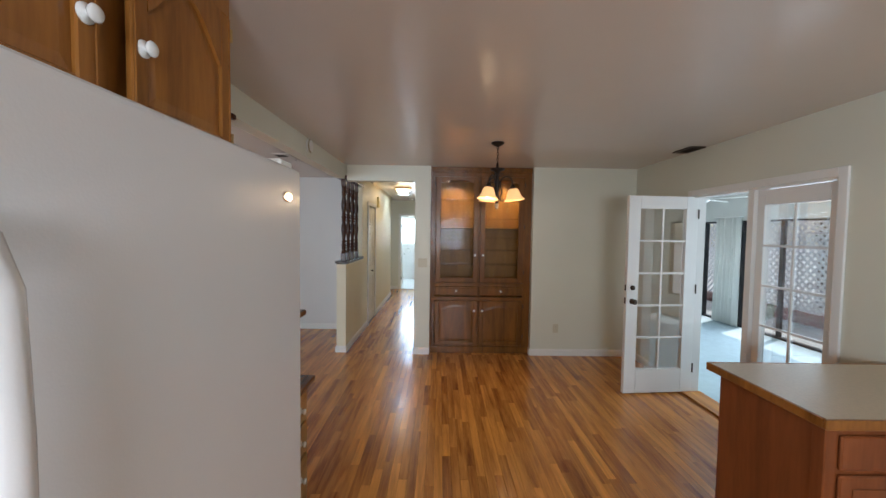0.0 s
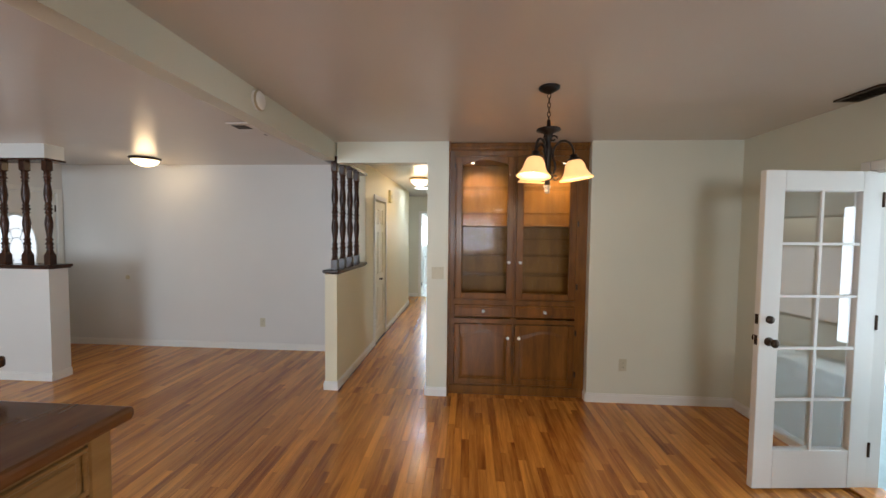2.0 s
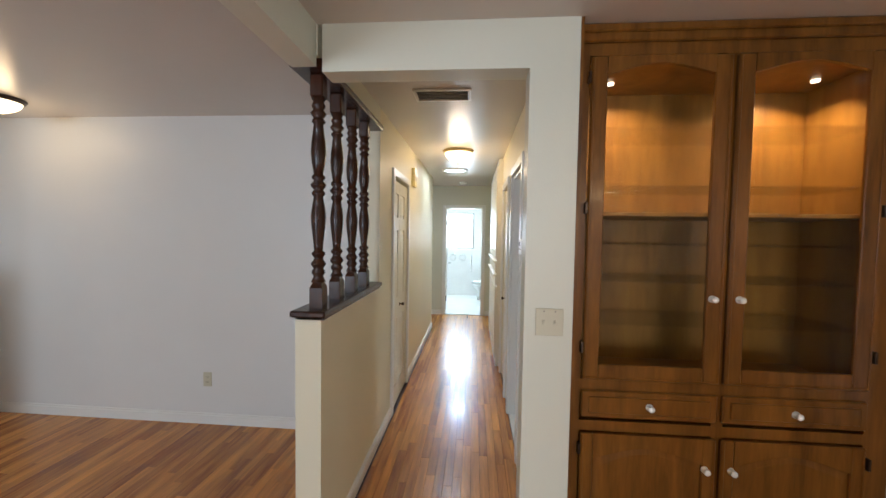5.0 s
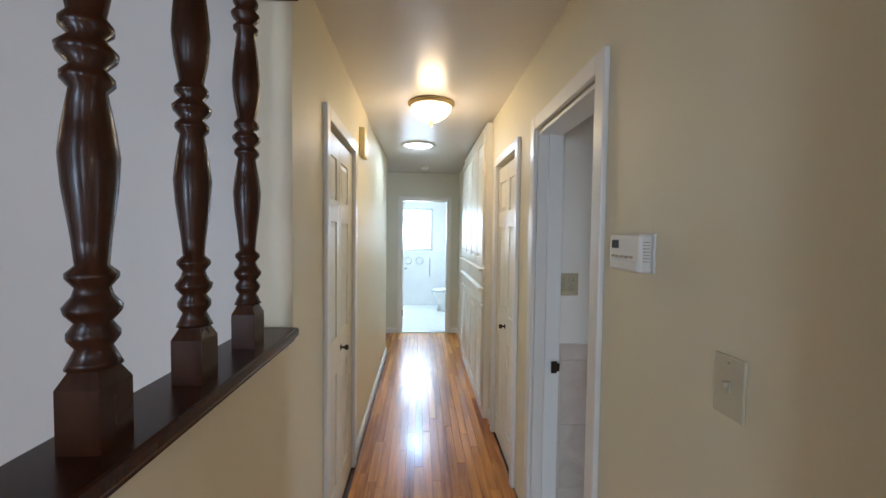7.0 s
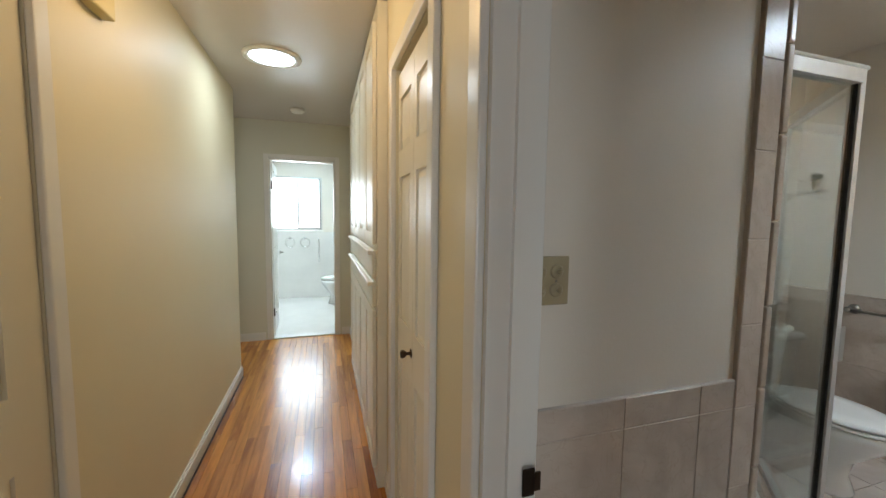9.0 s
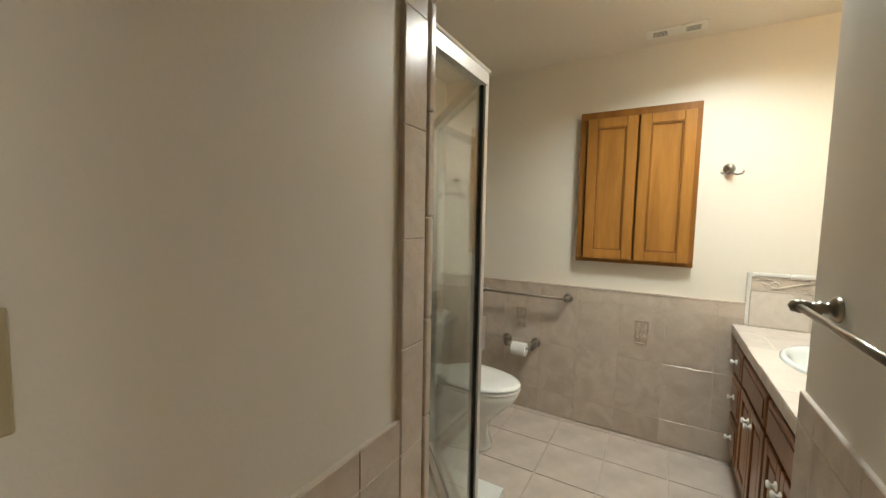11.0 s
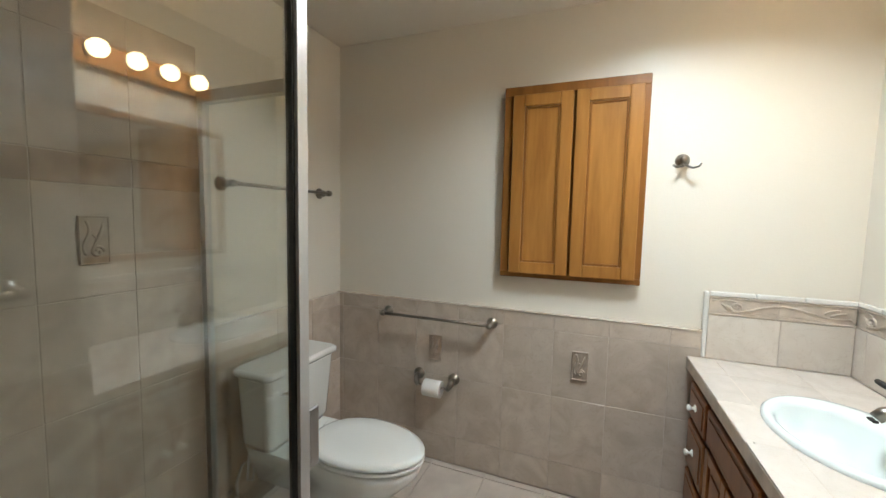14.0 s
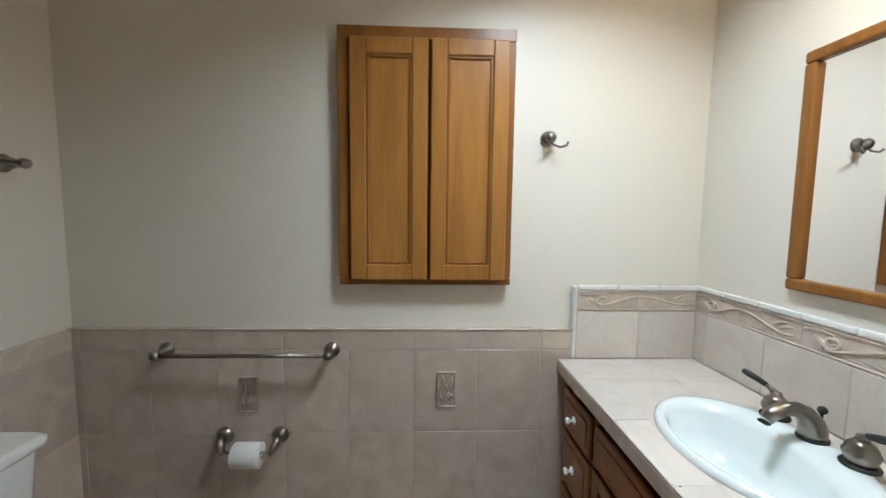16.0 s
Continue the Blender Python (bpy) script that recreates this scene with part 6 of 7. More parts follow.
tp = thing("paper_holder", (2.806, 7.325, 0.51), "brushed nickel paper holder with curved posts", "paper holder")
for y in (7.435, 7.215):
    m = Matrix.Translation((2.804, y, 0.515)) @ pose(0, 0, 0, 0, -90, 0)
    dy = -0.02 if y > 7.3 else 0.02
    part("post", Shape().lathe([(0.034, 0), (0.034, 0.007), (0.022, 0.016), (0.016, 0.022)], m, 20).tube([(2.785, y, 0.515), (2.762, y, 0.508), (2.746, y + dy * 0.4, 0.488), (2.742, y + dy, 0.470)], [0.016, 0.017, 0.016, 0.012], 12), NICKEL, tp)
part("spindle_rod", Shape().tube([(2.748, 7.41, 0.474), (2.748, 7.24, 0.474)], 0.006, 10), NICKEL, tp)
roll = thing("toilet_paper", (2.748, 7.325, 0.463), "white toilet paper roll on the nickel holder", "toilet paper")
my = Matrix.Translation((2.748, 7.272, 0.463)) @ pose(0, 0, 0, -90, 0, 0)
part("roll", Shape().lathe([(0.019, 0), (0.047, 0), (0.048, 0.002), (0.048, 0.102), (0.047, 0.104), (0.019, 0.104), (0.019, 0)], my, 32), PAPER, roll)
bv = thing("bath_fan_vent", (2.65, 6.45, HB), "white ceiling vent with two round slotted grilles", "ceiling vent")
part("cover", Shape().box(2.60, 6.30, HB - 0.012, 2.70, 6.60, HB - 0.001, 0.004), WPLAS, bv)
for y in (6.37, 6.53):
    for i in range(4):
        part("slot", Shape().box(2.622 + i * 0.016, y - 0.035, HB - 0.0128, 2.629 + i * 0.016, y + 0.035, HB - 0.0122), BLACK, bv, "dark slot")

# toilet
tl = thing("toilet", (2.17, 7.55, 0), "white porcelain toilet with a closed lid", "toilet")
TX = 2.185


def egg(cy, rx, rf, rb, z, n=36, cx=TX):
    """An egg outline: rf towards -y, rb towards +y."""
    return [Vector((cx + rx * math.cos(a), cy + (rb if math.sin(a) > 0 else rf) * math.sin(a), z)) for a in [2 * math.pi * i / n for i in range(n)]]


s = Shape().loft([egg(7.50, 0.115, 0.20, 0.24, 0.0), egg(7.50, 0.118, 0.205, 0.245, 0.02), egg(7.50, 0.10, 0.175, 0.23, 0.10), egg(7.49, 0.105, 0.18, 0.23, 0.18), egg(7.47, 0.145, 0.25, 0.24, 0.27), egg(7.45, 0.175, 0.295, 0.25, 0.34), egg(7.44, 0.183, 0.305, 0.25, 0.385), egg(7.44, 0.175, 0.295, 0.245, 0.395)])
part("bowl", s, PORC, tl)
s = Shape().loft([egg(7.44, 0.18, 0.305, 0.22, 0.398), egg(7.44, 0.188, 0.313, 0.225, 0.404), egg(7.44, 0.188, 0.313, 0.225, 0.412), egg(7.44, 0.182, 0.307, 0.22, 0.416)])
part("seat", s, PORC, tl, "white toilet seat")
s = Shape().loft([egg(7.44, 0.182, 0.305, 0.22, 0.420), egg(7.44, 0.189, 0.314, 0.226, 0.426), egg(7.44, 0.186, 0.311, 0.223, 0.438), egg(7.44, 0.165, 0.285, 0.205, 0.446), egg(7.44, 0.10, 0.19, 0.13, 0.449)])
part("lid", s, PORC, tl, "closed white lid")
for x in (-0.07, 0.07):
    part("hinge_cap", Shape().box(TX + x - 0.022, 7.645, 0.40, TX + x + 0.022, 7.685, 0.43, 0.008, 2), PORC, tl)


def rrect(cx, cy, hx, hy, z, r=0.035, k=5):
    out = []
    for sx, sy, a0 in ((1, 1, 0), (-1, 1, 90), (-1, -1, 180), (1, -1, 270)):
        for i in range(k + 1):
            a = radians(a0 + 90 * i / k)
            out.append(Vector((cx + sx * (hx - r) + r * math.cos(a), cy + sy * (hy - r) + r * math.sin(a), z)))
    return out


part("tank_shelf", Shape().loft([rrect(TX, 7.80, 0.13, 0.14, 0.20), rrect(TX, 7.80, 0.17, 0.15, 0.34), rrect(TX, 7.80, 0.18, 0.155, 0.385)]), PORC, tl)
part("tank", Shape().loft([rrect(TX, 7.860, 0.185, 0.078, 0.386), rrect(TX, 7.855, 0.20, 0.088, 0.42), rrect(TX, 7.846, 0.220, 0.098, 0.716), rrect(TX, 7.845, 0.222, 0.099, 0.728)]), PORC, tl)
part("tank_lid", Shape().loft([rrect(TX, 7.844, 0.228, 0.104, 0.729), rrect(TX, 7.842, 0.238, 0.112, 0.738), rrect(TX, 7.842, 0.238, 0.112, 0.757), rrect(TX, 7.842, 0.225, 0.100, 0.766)]), PORC, tl)
part("flush_lever", Shape().tube([(TX - 0.15, 7.752, 0.655), (TX - 0.15, 7.735, 0.655), (TX - 0.10, 7.728, 0.65)], [0.008, 0.007, 0.006], 8), CHROME, tl, "chrome flush lever")
vl = thing("stop_valve", (2.02, 8.0, 0.16), "chrome stop valve with a looped supply hose", "valve")
part("valve", Shape().lathe([(0.022, 0), (0.022, 0.004), (0.008, 0.008), (0.008, 0.03), (0.012, 0.03), (0.012, 0.05), (0, 0.05)], Matrix.Translation((1.985, 8.01, 0.15)) @ pose(0, 0, 0, 90, 0, 0), 14), CHROME, vl)
part("hose", Shape().tube([(1.985, 7.965, 0.155), (1.975, 7.955, 0.22), (1.99, 7.94, 0.30), (2.03, 7.93, 0.31), (2.05, 7.93, 0.25), (2.04, 7.93, 0.20), (2.01, 7.93, 0.22), (2.02, 7.93, 0.33), (2.03, 7.90, 0.39)], 0.006, 8), ALU, vl, "braided metal hose")

# shower
so = thing("shower_enclosure", (1.4, 7.5, 0), "corner shower with angled clear glass panels in a silver metal frame", "shower")
CORN = [(0.90, 7.048), (1.378, 7.045), (1.905, 7.56), (1.905, 8.025)]
P3 = [Vector((*c, 0)) for c in CORN]


def rail(a, b, z0, z1, t, nm, mate=ALU, lab=""):
    u = (b - a).normalized()
    v = Vector((-u.y, u.x, 0)) * t / 2
    poly = [a - v, b - v, b + v, a + v]
    s = Shape().loft([[p + Vector((0, 0, z0)) for p in poly], [p + Vector((0, 0, z1)) for p in poly]], smooth=False)
    return part(nm, s, mate, so, lab)


for i, (a, b) in enumerate(zip(P3, P3[1:])):
    u = (b - a).normalized()
    v = Vector((-u.y, u.x, 0))
    rail(a, b, 1.885, 1.93, 0.04, "header", SATIN)
    rail(a, b, 0.09, 0.12, 0.035, "sill_track")
    rail(a, b, 0.0, 0.09, 0.09, "curb", TILE, "beige tiled curb")
    rail(a + u * 0.012, b - u * 0.012, 0.12, 1.885, 0.006, "pane", SHGLASS, "clear shower glass")
    for p in ((a, b) if i == 1 else (a,) if i == 0 else (b,)):
        q = p + u * (0.012 if p is a else -0.012)
        rail(q - u * 0.013, q + u * 0.013, 0.12, 1.885, 0.03, "post")
rail(P3[1] - Vector((0.010, 0, 0)), P3[1] + Vector((0.016, 0, 0)), 0.09, 1.93, 0.03, "corner_post", SATIN)
rail(P3[1] - Vector((0.017, 0, 0)), P3[1] - Vector((0.011, 0, 0)), 0.12, 1.885, 0.016, "door_gasket", BLACK, "black rubber gasket")
part("header_cap", Shape().box(0.902, 7.022, 1.93, 1.398, 7.066, 1.944, 0.006, 2), WPLAS, so, "white rounded header cap")
part("door_catch", Shape().box(1.396, 7.030, 0.905, 1.424, 7.036, 1.035, 0.002).box(1.392, 7.030, 0.905, 1.397, 7.060, 1.035, 0.001), ALU, so, "grey metal door handle plate")
part("pan", Shape().box(0.90, 7.09, 0.0, 1.86, 8.018, 0.03), PORC, so, "white shower pan")
sh_ = thing("shower_spray", (0.9, 7.55, 1.95), "chrome shower head on a bent arm", "shower head")
part("arm", Shape().tube([(0.897, 7.55, 1.98), (0.92, 7.55, 1.99), (0.95, 7.55, 1.96)], 0.01, 10), CHROME, sh_)
part("head", Shape().lathe([(0.012, 0.03), (0.02, 0.0), (0.04, -0.02), (0, -0.022)], Matrix.Translation((0.965, 7.55, 1.93)) @ pose(0, 0, 0, 0, -30, 0), 18), CHROME, sh_)

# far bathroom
# unseen lens and lamp, added to brighten the far bathroom from above
sk = thing("far_bath_skylight_lens", (-0.7, 12.0, H), "assumed round lens with a white rim, added unseen to brighten the far bathroom", "skylight")
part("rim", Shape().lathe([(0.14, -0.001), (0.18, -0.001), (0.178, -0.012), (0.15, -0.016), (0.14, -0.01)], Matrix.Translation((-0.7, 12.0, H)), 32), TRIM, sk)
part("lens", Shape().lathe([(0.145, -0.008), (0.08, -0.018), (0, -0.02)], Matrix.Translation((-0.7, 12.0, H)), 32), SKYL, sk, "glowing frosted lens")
lamp("far_bath_fill_lamp", "AREA", 38, look((-0.7, 12.0, H - 0.03), (-0.7, 12.0, 0)), (0.62, 0.85, 1.0), 0.26)
fw = thing("window_far_bath", (-0.79, 13.1, 1.16), "white sliding window with a thin dark centre sash in the far bathroom", "window", kind="structure")
s = Shape().box(-1.18, 13.12, 1.16, -1.15, 13.17, 2.06).box(-0.43, 13.12, 1.16, -0.40, 13.17, 2.06).box(-1.15, 13.12, 1.16, -0.43, 13.17, 1.19).box(-1.15, 13.12, 2.03, -0.43, 13.17, 2.06)
part("window_frame", s, ALU, fw)
part("sash", Shape().box(-0.795, 13.125, 1.19, -0.775, 13.16, 2.03).box(-0.444, 13.13, 1.19, -0.43, 13.155, 2.03).box(-0.775, 13.13, 1.19, -0.444, 13.155, 1.203).box(-0.775, 13.13, 2.018, -0.444, 13.155, 2.03), ALUDARK, fw, "dark sliding sash")
part("window_sill", Shape().box(-1.20, 13.06, 1.13, -0.38, 13.12, 1.16, 0.004), TRIM, fw)
part("pane", Shape().box(-1.15, 13.14, 1.19, -0.43, 13.144, 2.03), GLASS, fw, "clear daylit pane").visible_shadow = False
for x in (-0.92, -0.68):
    r_ = thing("towel_ring", (x, 13.07, 0.97), "chrome towel ring on white tile", "towel ring")
    part("ring", Shape().tube([(x + 0.075 * math.cos(a), 13.05, 0.95 + 0.075 * math.sin(a)) for a in [2 * math.pi * i / 20 for i in range(21)]], 0.006, 8, caps=False), CHROME, r_)
    part("mount", Shape().lathe([(0.02, 0), (0.02, 0.01), (0.008, 0.02), (0, 0.03)], Matrix.Translation((x, 13.075, 1.025)) @ pose(0, 0, 0, 90, 0, 0), 12), CHROME, r_)
gb = thing("grab_bar", (-0.46, 13.07, 0.8), "chrome vertical grab bar on white tile", "grab bar")
part("rail", Shape().tube([(-0.46, 13.06, 0.62), (-0.46, 13.02, 0.64), (-0.46, 13.02, 1.0), (-0.46, 13.06, 1.02)], 0.012, 10), CHROME, gb)
ft = thing("far_toilet", (-0.2, 12.5, 0), "white porcelain toilet seen side-on in the far bathroom", "toilet")
cx = 0.0


def egg2(cx_, rx, ry, z, n=28):
    return [Vector((cx_ + rx * math.cos(a), 12.5 + ry * math.sin(a), z)) for a in [2 * math.pi * i / n for i in range(n)]]


part("bowl", Shape().loft([egg2(-0.12, 0.2, 0.11, 0.0), egg2(-0.12, 0.16, 0.10, 0.15), egg2(-0.17, 0.25, 0.17, 0.34), egg2(-0.17, 0.26, 0.18, 0.39)]), PORC, ft)
part("lid", Shape().loft([egg2(-0.17, 0.26, 0.185, 0.40), egg2(-0.17, 0.26, 0.185, 0.43), egg2(-0.17, 0.2, 0.15, 0.44)]), PORC, ft)
part("tank", Shape().box(0.12, 12.28, 0.4, 0.32, 12.72, 0.76, 0.02, 2), PORC, ft)

# ---- sunroom and garden ----
def sliding_glass(name, y0, y1, z0, z1, mid, x, label):
    root = thing(name, (x, y0, z0), label, "window", kind="structure")
    f = 0.032
    s = Shape().box(x, y0, z0, x + 0.08, y0 + f, z1).box(x, y1 - f, z0, x + 0.08, y1, z1).box(x, y0 + f, z0, x + 0.08, y1 - f, z0 + f).box(x, y0 + f, z1 - f, x + 0.08, y1 - f, z1)
    part("window_frame", s, ALUDARK, root, "dark metal frame")
    for m_ in mid:
        part("sash", Shape().box(x + 0.02, m_ - 0.035, z0 + f, x + 0.06, m_ + 0.035, z1 - f), ALUDARK, root, "dark metal sash")
    e = [y0 + f, *mid, y1 - f]
    for a, b in zip(e, e[1:]):
        g = part("pane", Shape().box(x + 0.038, a, z0 + f, x + 0.042, b, z1 - f), GLASS, root)
        g.visible_shadow = False
    return root


sliding_glass("window_sunroom_sliding", 4.85, 7.05, -0.03, 1.87, [6.26], SX + 0.02, "dark framed sliding glass door onto the patio")
sliding_glass("window_sunroom_south", 0.6, 4.35, 0.4, 1.87, [1.85, 3.1], SX + 0.02, "dark framed sunroom windows")
sliding_glass("window_sunroom_narrow", 7.55, 8.0, -0.03, 1.87, [], SX + 0.02, "dark framed narrow sunroom window")
wn_ = thing("window_sunroom_north", (4.5, 8.0, 0), "dark framed glass door in the sunroom end wall", "window", kind="structure")
s = Shape().box(3.6, 8.02, -0.03, 3.65, 8.08, 1.87).box(5.3, 8.02, -0.03, 5.35, 8.08, 1.87).box(3.65, 8.02, 1.82, 5.3, 8.08, 1.87).box(3.65, 8.02, -0.03, 5.3, 8.08, 0.03).box(4.45, 8.03, 0.03, 4.51, 8.07, 1.82)
part("window_frame", s, ALUDARK, wn_)
part("pane", Shape().box(3.65, 8.05, 0.03, 5.3, 8.054, 1.82), GLASS, wn_).visible_shadow = False


def curtain(name, y0, y1, x, z0, z1, folds, label):
    root = thing(name, (x, (y0 + y1) / 2, z0), label, "curtain")
    n = folds * 10
    a, b = [], []
    rnd = random.Random(folds)
    for i in range(n + 1):
        t = i / n
        y = y0 + (y1 - y0) * t
        d = 0.035 * math.sin(t * folds * 2 * math.pi) + 0.01 * rnd.uniform(-1, 1)
        a.append(Vector((x + d * 0.6, y, z1)))
        b.append(Vector((x + d, y + 0.01 * math.sin(t * 9), z0)))
    loops = [[p + Vector((0, 0, 0)) for p in b] + [p + Vector((0.004, 0, 0)) for p in b[::-1]], [p for p in a] + [p + Vector((0.004, 0, 0)) for p in a[::-1]]]
    part("cloth", Shape().loft(loops), CURT, root)
    part("curtain_rod", Shape().tube([(x, y0 - 0.05, z1 + 0.01), (x, y1 + 0.05, z1 + 0.01)], 0.012, 8), TRIM, root)
    return root


curtain("curtain", 6.93, 7.50, 5.40, -0.01, 1.92, 6, "pleated cream curtain drawn beside the sliding glass")
curtain("curtain", 4.55, 5.20, 5.40, -0.01, 1.92, 6, "pleated cream curtain drawn at the end of the sliding glass")
cfan = thing("ceiling_fan", (4.2, 6.2, 2.36), "white ceiling fan at rest in the sunroom", "ceiling fan")
part("motor", Shape().lathe([(0, 2.36), (0.05, 2.36), (0.04, 2.31), (0.015, 2.30), (0.015, 2.22), (0.09, 2.20), (0.10, 2.14), (0.06, 2.10), (0, 2.09)], Matrix.Translation((4.2, 6.2, 0)), 24), TRIM, cfan)
for k in range(4):
    s = Shape().box(0.09, -0.055, -0.004, 0.60, 0.055, 0.004, 0.003)
    bmesh.ops.transform(s.bm, matrix=pose(4.2, 6.2, 2.15, 0, 0, 90 * k + 25) @ pose(0, 0, 0, 8, 0, 0), verts=s.bm.verts)
    part("blade", s, TRIM, cfan)

# lattice fence with a redwood board below
FX = 7.3
fen = thing("lattice_fence", (FX, 8, -0.13), "white diagonal lattice fence above redwood boards", "fence")
for y in (2.1, 5.4, 11.9):
    part("post", Shape().box(FX + 0.022, y - 0.045, -0.13, FX + 0.11, y + 0.045, 2.3), REDWOOD, fen, "redwood post")
for k in range(2):
    part("board", Shape().box(FX - 0.02, 2, -0.12 + k * 0.125, FX + 0.02, 12, 0.0 + k * 0.125), REDWOOD, fen, "redwood board")
s1, s2 = Shape(), Shape()
for i in range(-16, 82):
    y = 2 + i * 0.15
    for sg, sh2 in ((1, s1), (-1, s2)):
        z0, z1 = 0.13, 2.25
        ya, yb = y, y + sg * (z1 - z0)
        if min(ya, yb) < 2 or max(ya, yb) > 12:
            continue
        x = FX - 0.012 if sg > 0 else FX - 0.004
        o = 0.038
        sh2.loft([[Vector((x, ya - o, z0)), Vector((x, ya + o, z0)), Vector((x + 0.006, ya + o, z0)), Vector((x + 0.006, ya - o, z0))],
                  [Vector((x, yb - o, z1)), Vector((x, yb + o, z1)), Vector((x + 0.006, yb + o, z1)), Vector((x + 0.006, yb - o, z1))]], smooth=False)
part("lattice_slats", s1, LATT, fen, "crossing white slats", kind="stuff")
part("lattice_slats_back", s2, LATT, fen, "crossing white slats", kind="stuff")


def leaf_clump(name, centre, size, n, seed, label, trunk=None):
    root = thing(name, (centre[0], centre[1], -0.13), label, "tree" if trunk else "shrub")
    rnd = random.Random(seed)
    blobs = [(Vector((rnd.gauss(0, 0.45) * size[0], rnd.gauss(0, 0.45) * size[1], rnd.gauss(0, 0.4) * size[2])), rnd.uniform(0.25, 0.5)) for _ in range(14)]
    vs, fs = [], []
    for _ in range(n):
        c, r = rnd.choice(blobs)
        p = Vector(centre) + c + Vector((rnd.gauss(0, 1) * size[0], rnd.gauss(0, 1) * size[1], rnd.gauss(0, 1) * size[2])) * r * 0.5
        if p.z < -0.05:
            continue
        e = Euler((rnd.uniform(0, 6), rnd.uniform(0, 6), rnd.uniform(0, 6))).to_matrix()
        l = rnd.uniform(0.05, 0.10)
        k = len(vs)
        vs += [p + e @ Vector(q) * l for q in ((-1, 0, 0), (0, -0.4, 0.1), (1, 0, 0), (0, 0.4, 0.1))]
        fs.append((k, k + 1, k + 2, k + 3))
    me = bpy.data.meshes.new("crown")
    me.from_pydata([tuple(v) for v in vs], [], fs)
    me.materials.append(LEAF)
    ob = new("crown" if trunk else "foliage", me)
    ob.parent, ob.matrix_parent_inverse = root, root.matrix_basis.inverted()
    ob["kind"] = "stuff"
    if trunk:
        x, y, z = centre
        s = Shape().tube([(x, y, -0.13), (x + 0.03, y, z * 0.4), (x - 0.03, y + 0.04, z * 0.75), (x, y, z)], [trunk, trunk * 0.8, trunk * 0.6, trunk * 0.3], 10)
        part("trunk", s, BARK, root)
        for q in range(4):
            a = q * 1.7
            part("limb", Shape().tube([(x, y, z * 0.6), (x + 0.5 * math.cos(a) * size[0], y + 0.5 * math.sin(a) * size[1], z * 0.9)], [trunk * 0.4, trunk * 0.12], 8), BARK, root)
    return root


leaf_clump("garden_tree", (9.5, 9.5, 3.0), (1.6, 1.6, 1.2), 5000, 1, "leafy green garden tree behind the fence", 0.12)
leaf_clump("garden_tree", (9.8, 5.5, 2.8), (1.7, 1.7, 1.2), 5000, 2, "leafy green garden tree behind the fence", 0.12)
leaf_clump("garden_tree", (4.0, 13.5, 2.6), (1.8, 1.6, 1.3), 6000, 3, "leafy green tree beyond the sunroom end", 0.14)
leaf_clump("garden_shrub", (6.7, 7.9, 0.05), (0.12, 0.14, 0.12), 260, 4, "small green shrub at the foot of the fence")

# ---- floors laid last: bathroom tiles, then oak strips ----
bf = thing("floor_tiles_bath", (0, 0, 0), "beige ceramic bathroom floor tiles", "floor tiles", kind="structure")
tile_me = {}
def clipped(a, b, lo, hi):
    return max(a, lo), min(b, hi)


for i in range(-8, 3):
    for j in range(-6, 5):
        x0, x1 = clipped(2.434 + i * 0.325, 2.434 + (i + 1) * 0.325, 0.055, 2.80)
        y0, y1 = clipped(7.006 + j * 0.325, 7.006 + (j + 1) * 0.325, 5.5, 8.02)
        if x1 - x0 < 0.02 or y1 - y0 < 0.02:
            continue
        key = (round(x1 - x0, 3), round(y1 - y0, 3))
        if key not in tile_me:
            tile_me[key] = mesh_of("tile", Shape().box(0.003, 0.003, -0.006, key[0] - 0.003, key[1] - 0.003, 0.0, 0.0015), TILEF)
        ob = new("tile", tile_me[key])
        ob.parent, ob.location = bf, (x0, y0, 0)

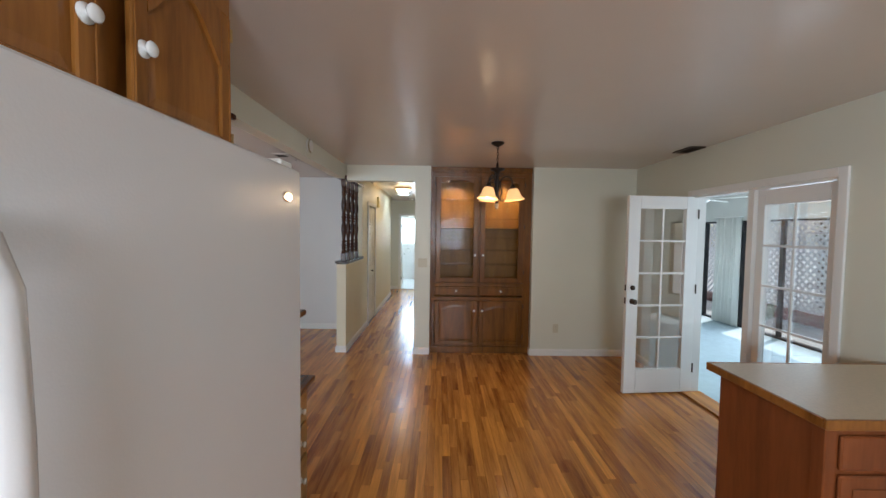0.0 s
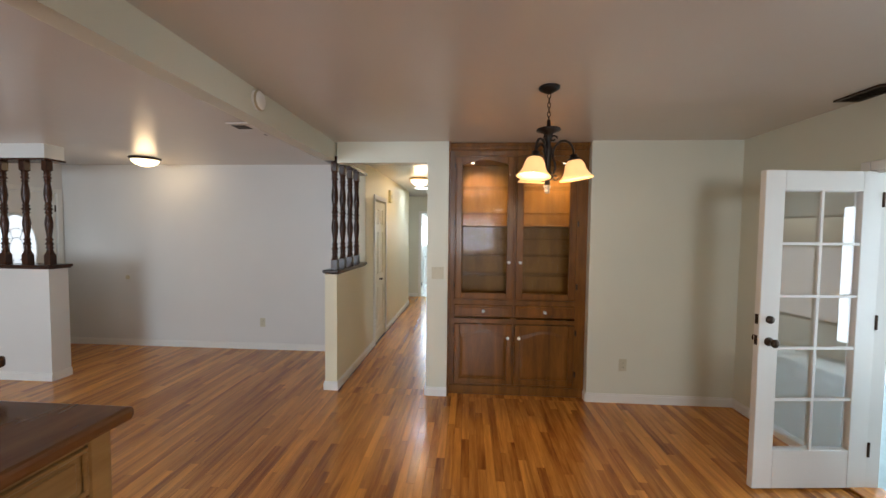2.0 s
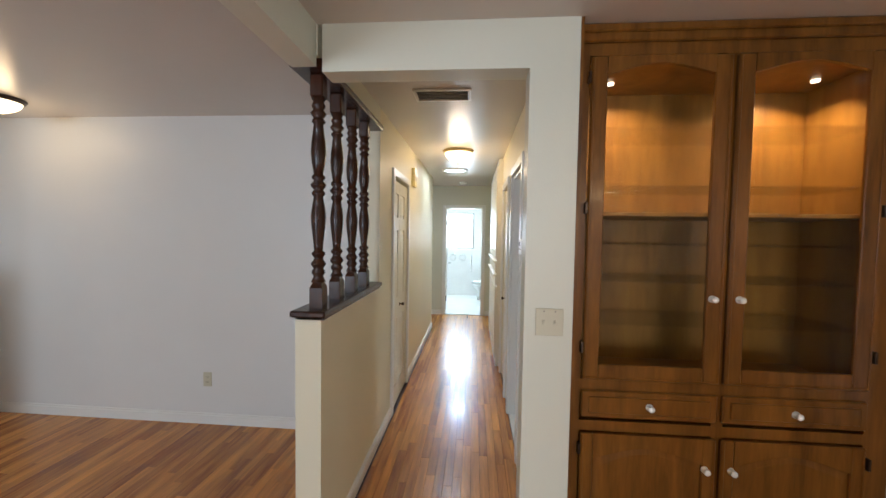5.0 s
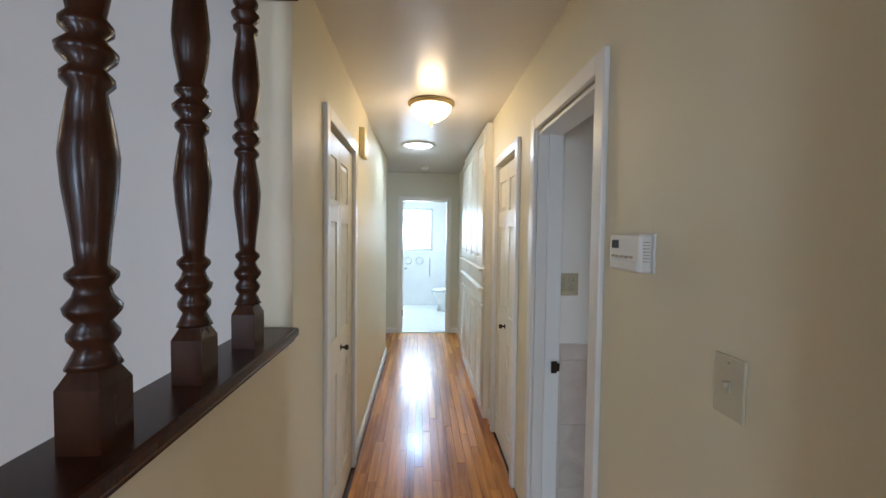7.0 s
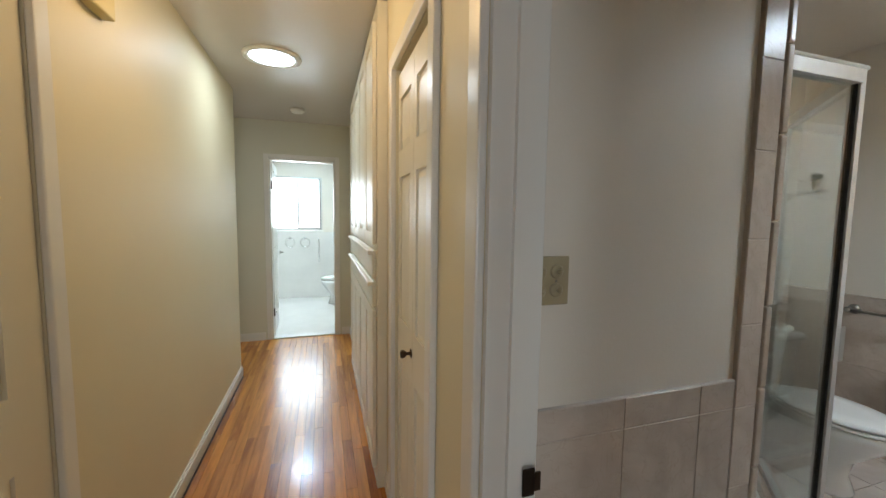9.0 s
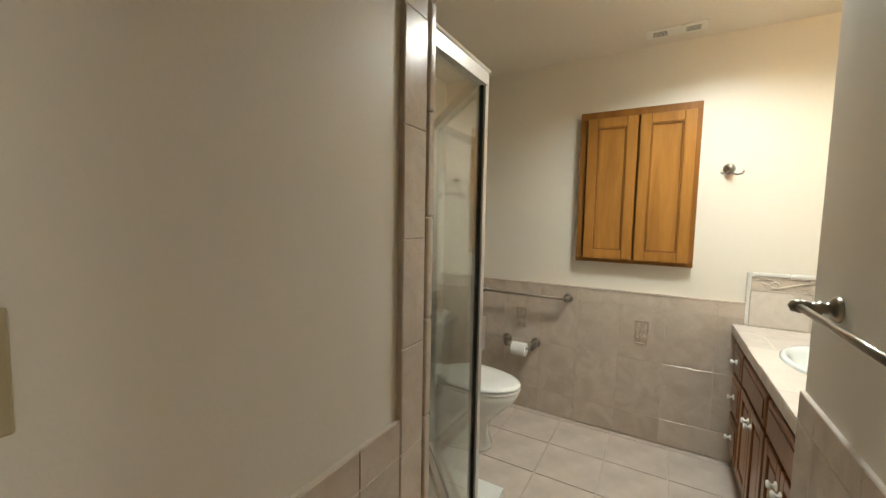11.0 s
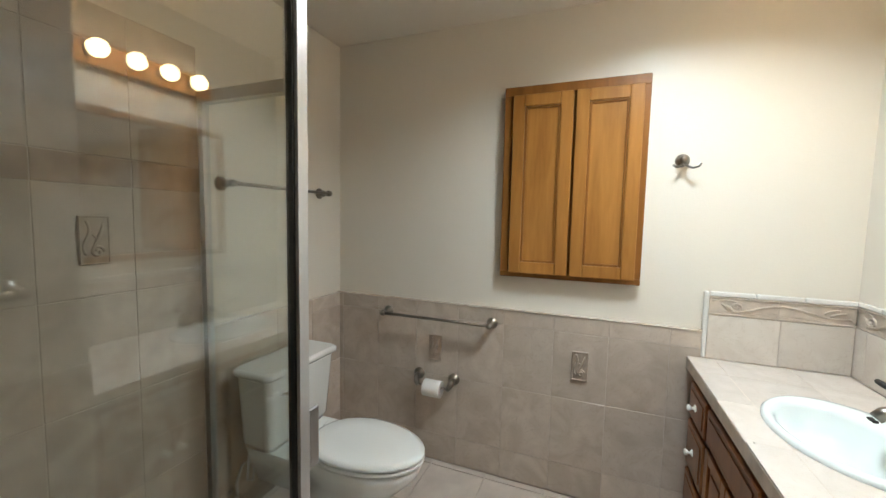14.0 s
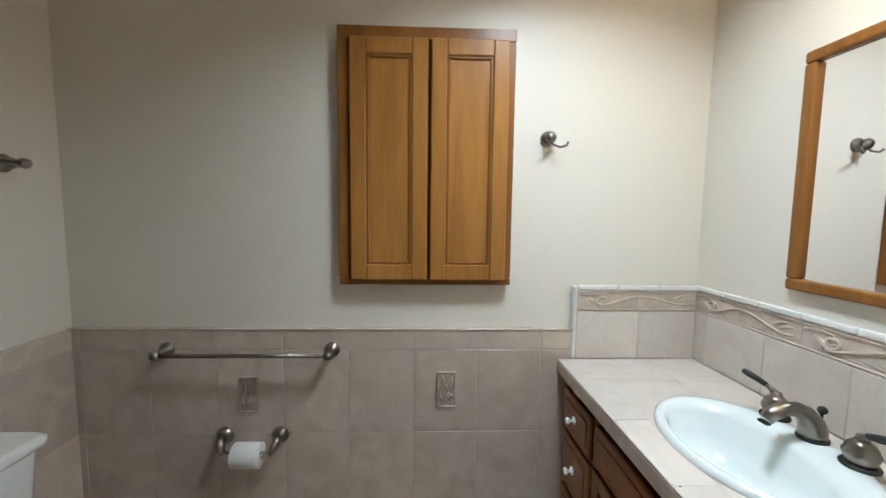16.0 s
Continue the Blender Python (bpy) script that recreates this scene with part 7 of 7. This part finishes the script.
fl = thing("oak_strip_floor", (0, 0, 0), "varnished oak strip floor in mixed honey and brown tones", "wooden floor", kind="structure")
rnd = random.Random(11)
SW = 0.057
lengths = (0.45, 0.6, 0.8, 1.0, 1.25)
strip_me = {}


def strip_mesh(l):
    if l not in strip_me:
        s = Shape()
        s.box(0.0004, 0.0004, -0.012, SW - 0.0004, l - 0.0006, 0.0, 0.0007)
        strip_me[l] = mesh_of("plank", s, OAKFLOOR)
    return strip_me[l]


areas = [(-5.31, -1.30, -2.4, 6.43), (-1.30, -1.06, 2.75, 5.24), (-1.06, 2.66, -2.4, 5.20), (-0.19 - 0.86, -0.19, 5.20, 5.34), (-1.06, -0.085, 5.34, 10.86), (-3.0, -1.06, 9.81, 10.79), (0.012, 1.34, 5.20, 5.28), (-1.30, -1.21, 5.24, 6.43)]
vs, fs = [], []
count = 0
for x0, x1, y0, y1 in areas:
    i = math.floor(x0 / SW)
    while i * SW < x1 - 0.003:
        a, b = max(i * SW, x0), min((i + 1) * SW, x1)
        full = b - a > SW - 0.001
        y = y0 - rnd.uniform(0, 0.4) if y1 - y0 > 1.5 else y0
        while y < y1 - 0.01:
            l = rnd.choice(lengths)
            c, d = max(y, y0), min(y + l, y1)
            near = -1.06 <= a < 1.0 and 2.6 < c < 7.6
            if full and near and c == y and d == y + l and count < 300:
                ob = new("plank", strip_mesh(l))
                ob.parent, ob.location = fl, (a, c, 0)
                count += 1
            else:
                k = len(vs)
                vs += [(a + 0.0006, c + 0.0006, 0), (b - 0.0006, c + 0.0006, 0), (b - 0.0006, d - 0.0006, 0), (a + 0.0006, d - 0.0006, 0)]
                vs += [(a + 0.0002, c + 0.0002, -0.012), (b - 0.0002, c + 0.0002, -0.012), (b - 0.0002, d - 0.0002, -0.012), (a + 0.0002, d - 0.0002, -0.012)]
                fs += [(k, k + 1, k + 2, k + 3), (k + 4, k + 5, k + 1, k), (k + 5, k + 6, k + 2, k + 1), (k + 6, k + 7, k + 3, k + 2), (k + 7, k + 4, k, k + 3)]
            y += l
        i += 1
me = bpy.data.meshes.new("planks")
me.from_pydata(vs, [], fs)
me.materials.append(OAKFLOORI)
ob = new("planks", me)
ob.parent = fl
tagged(ob, kind="stuff")
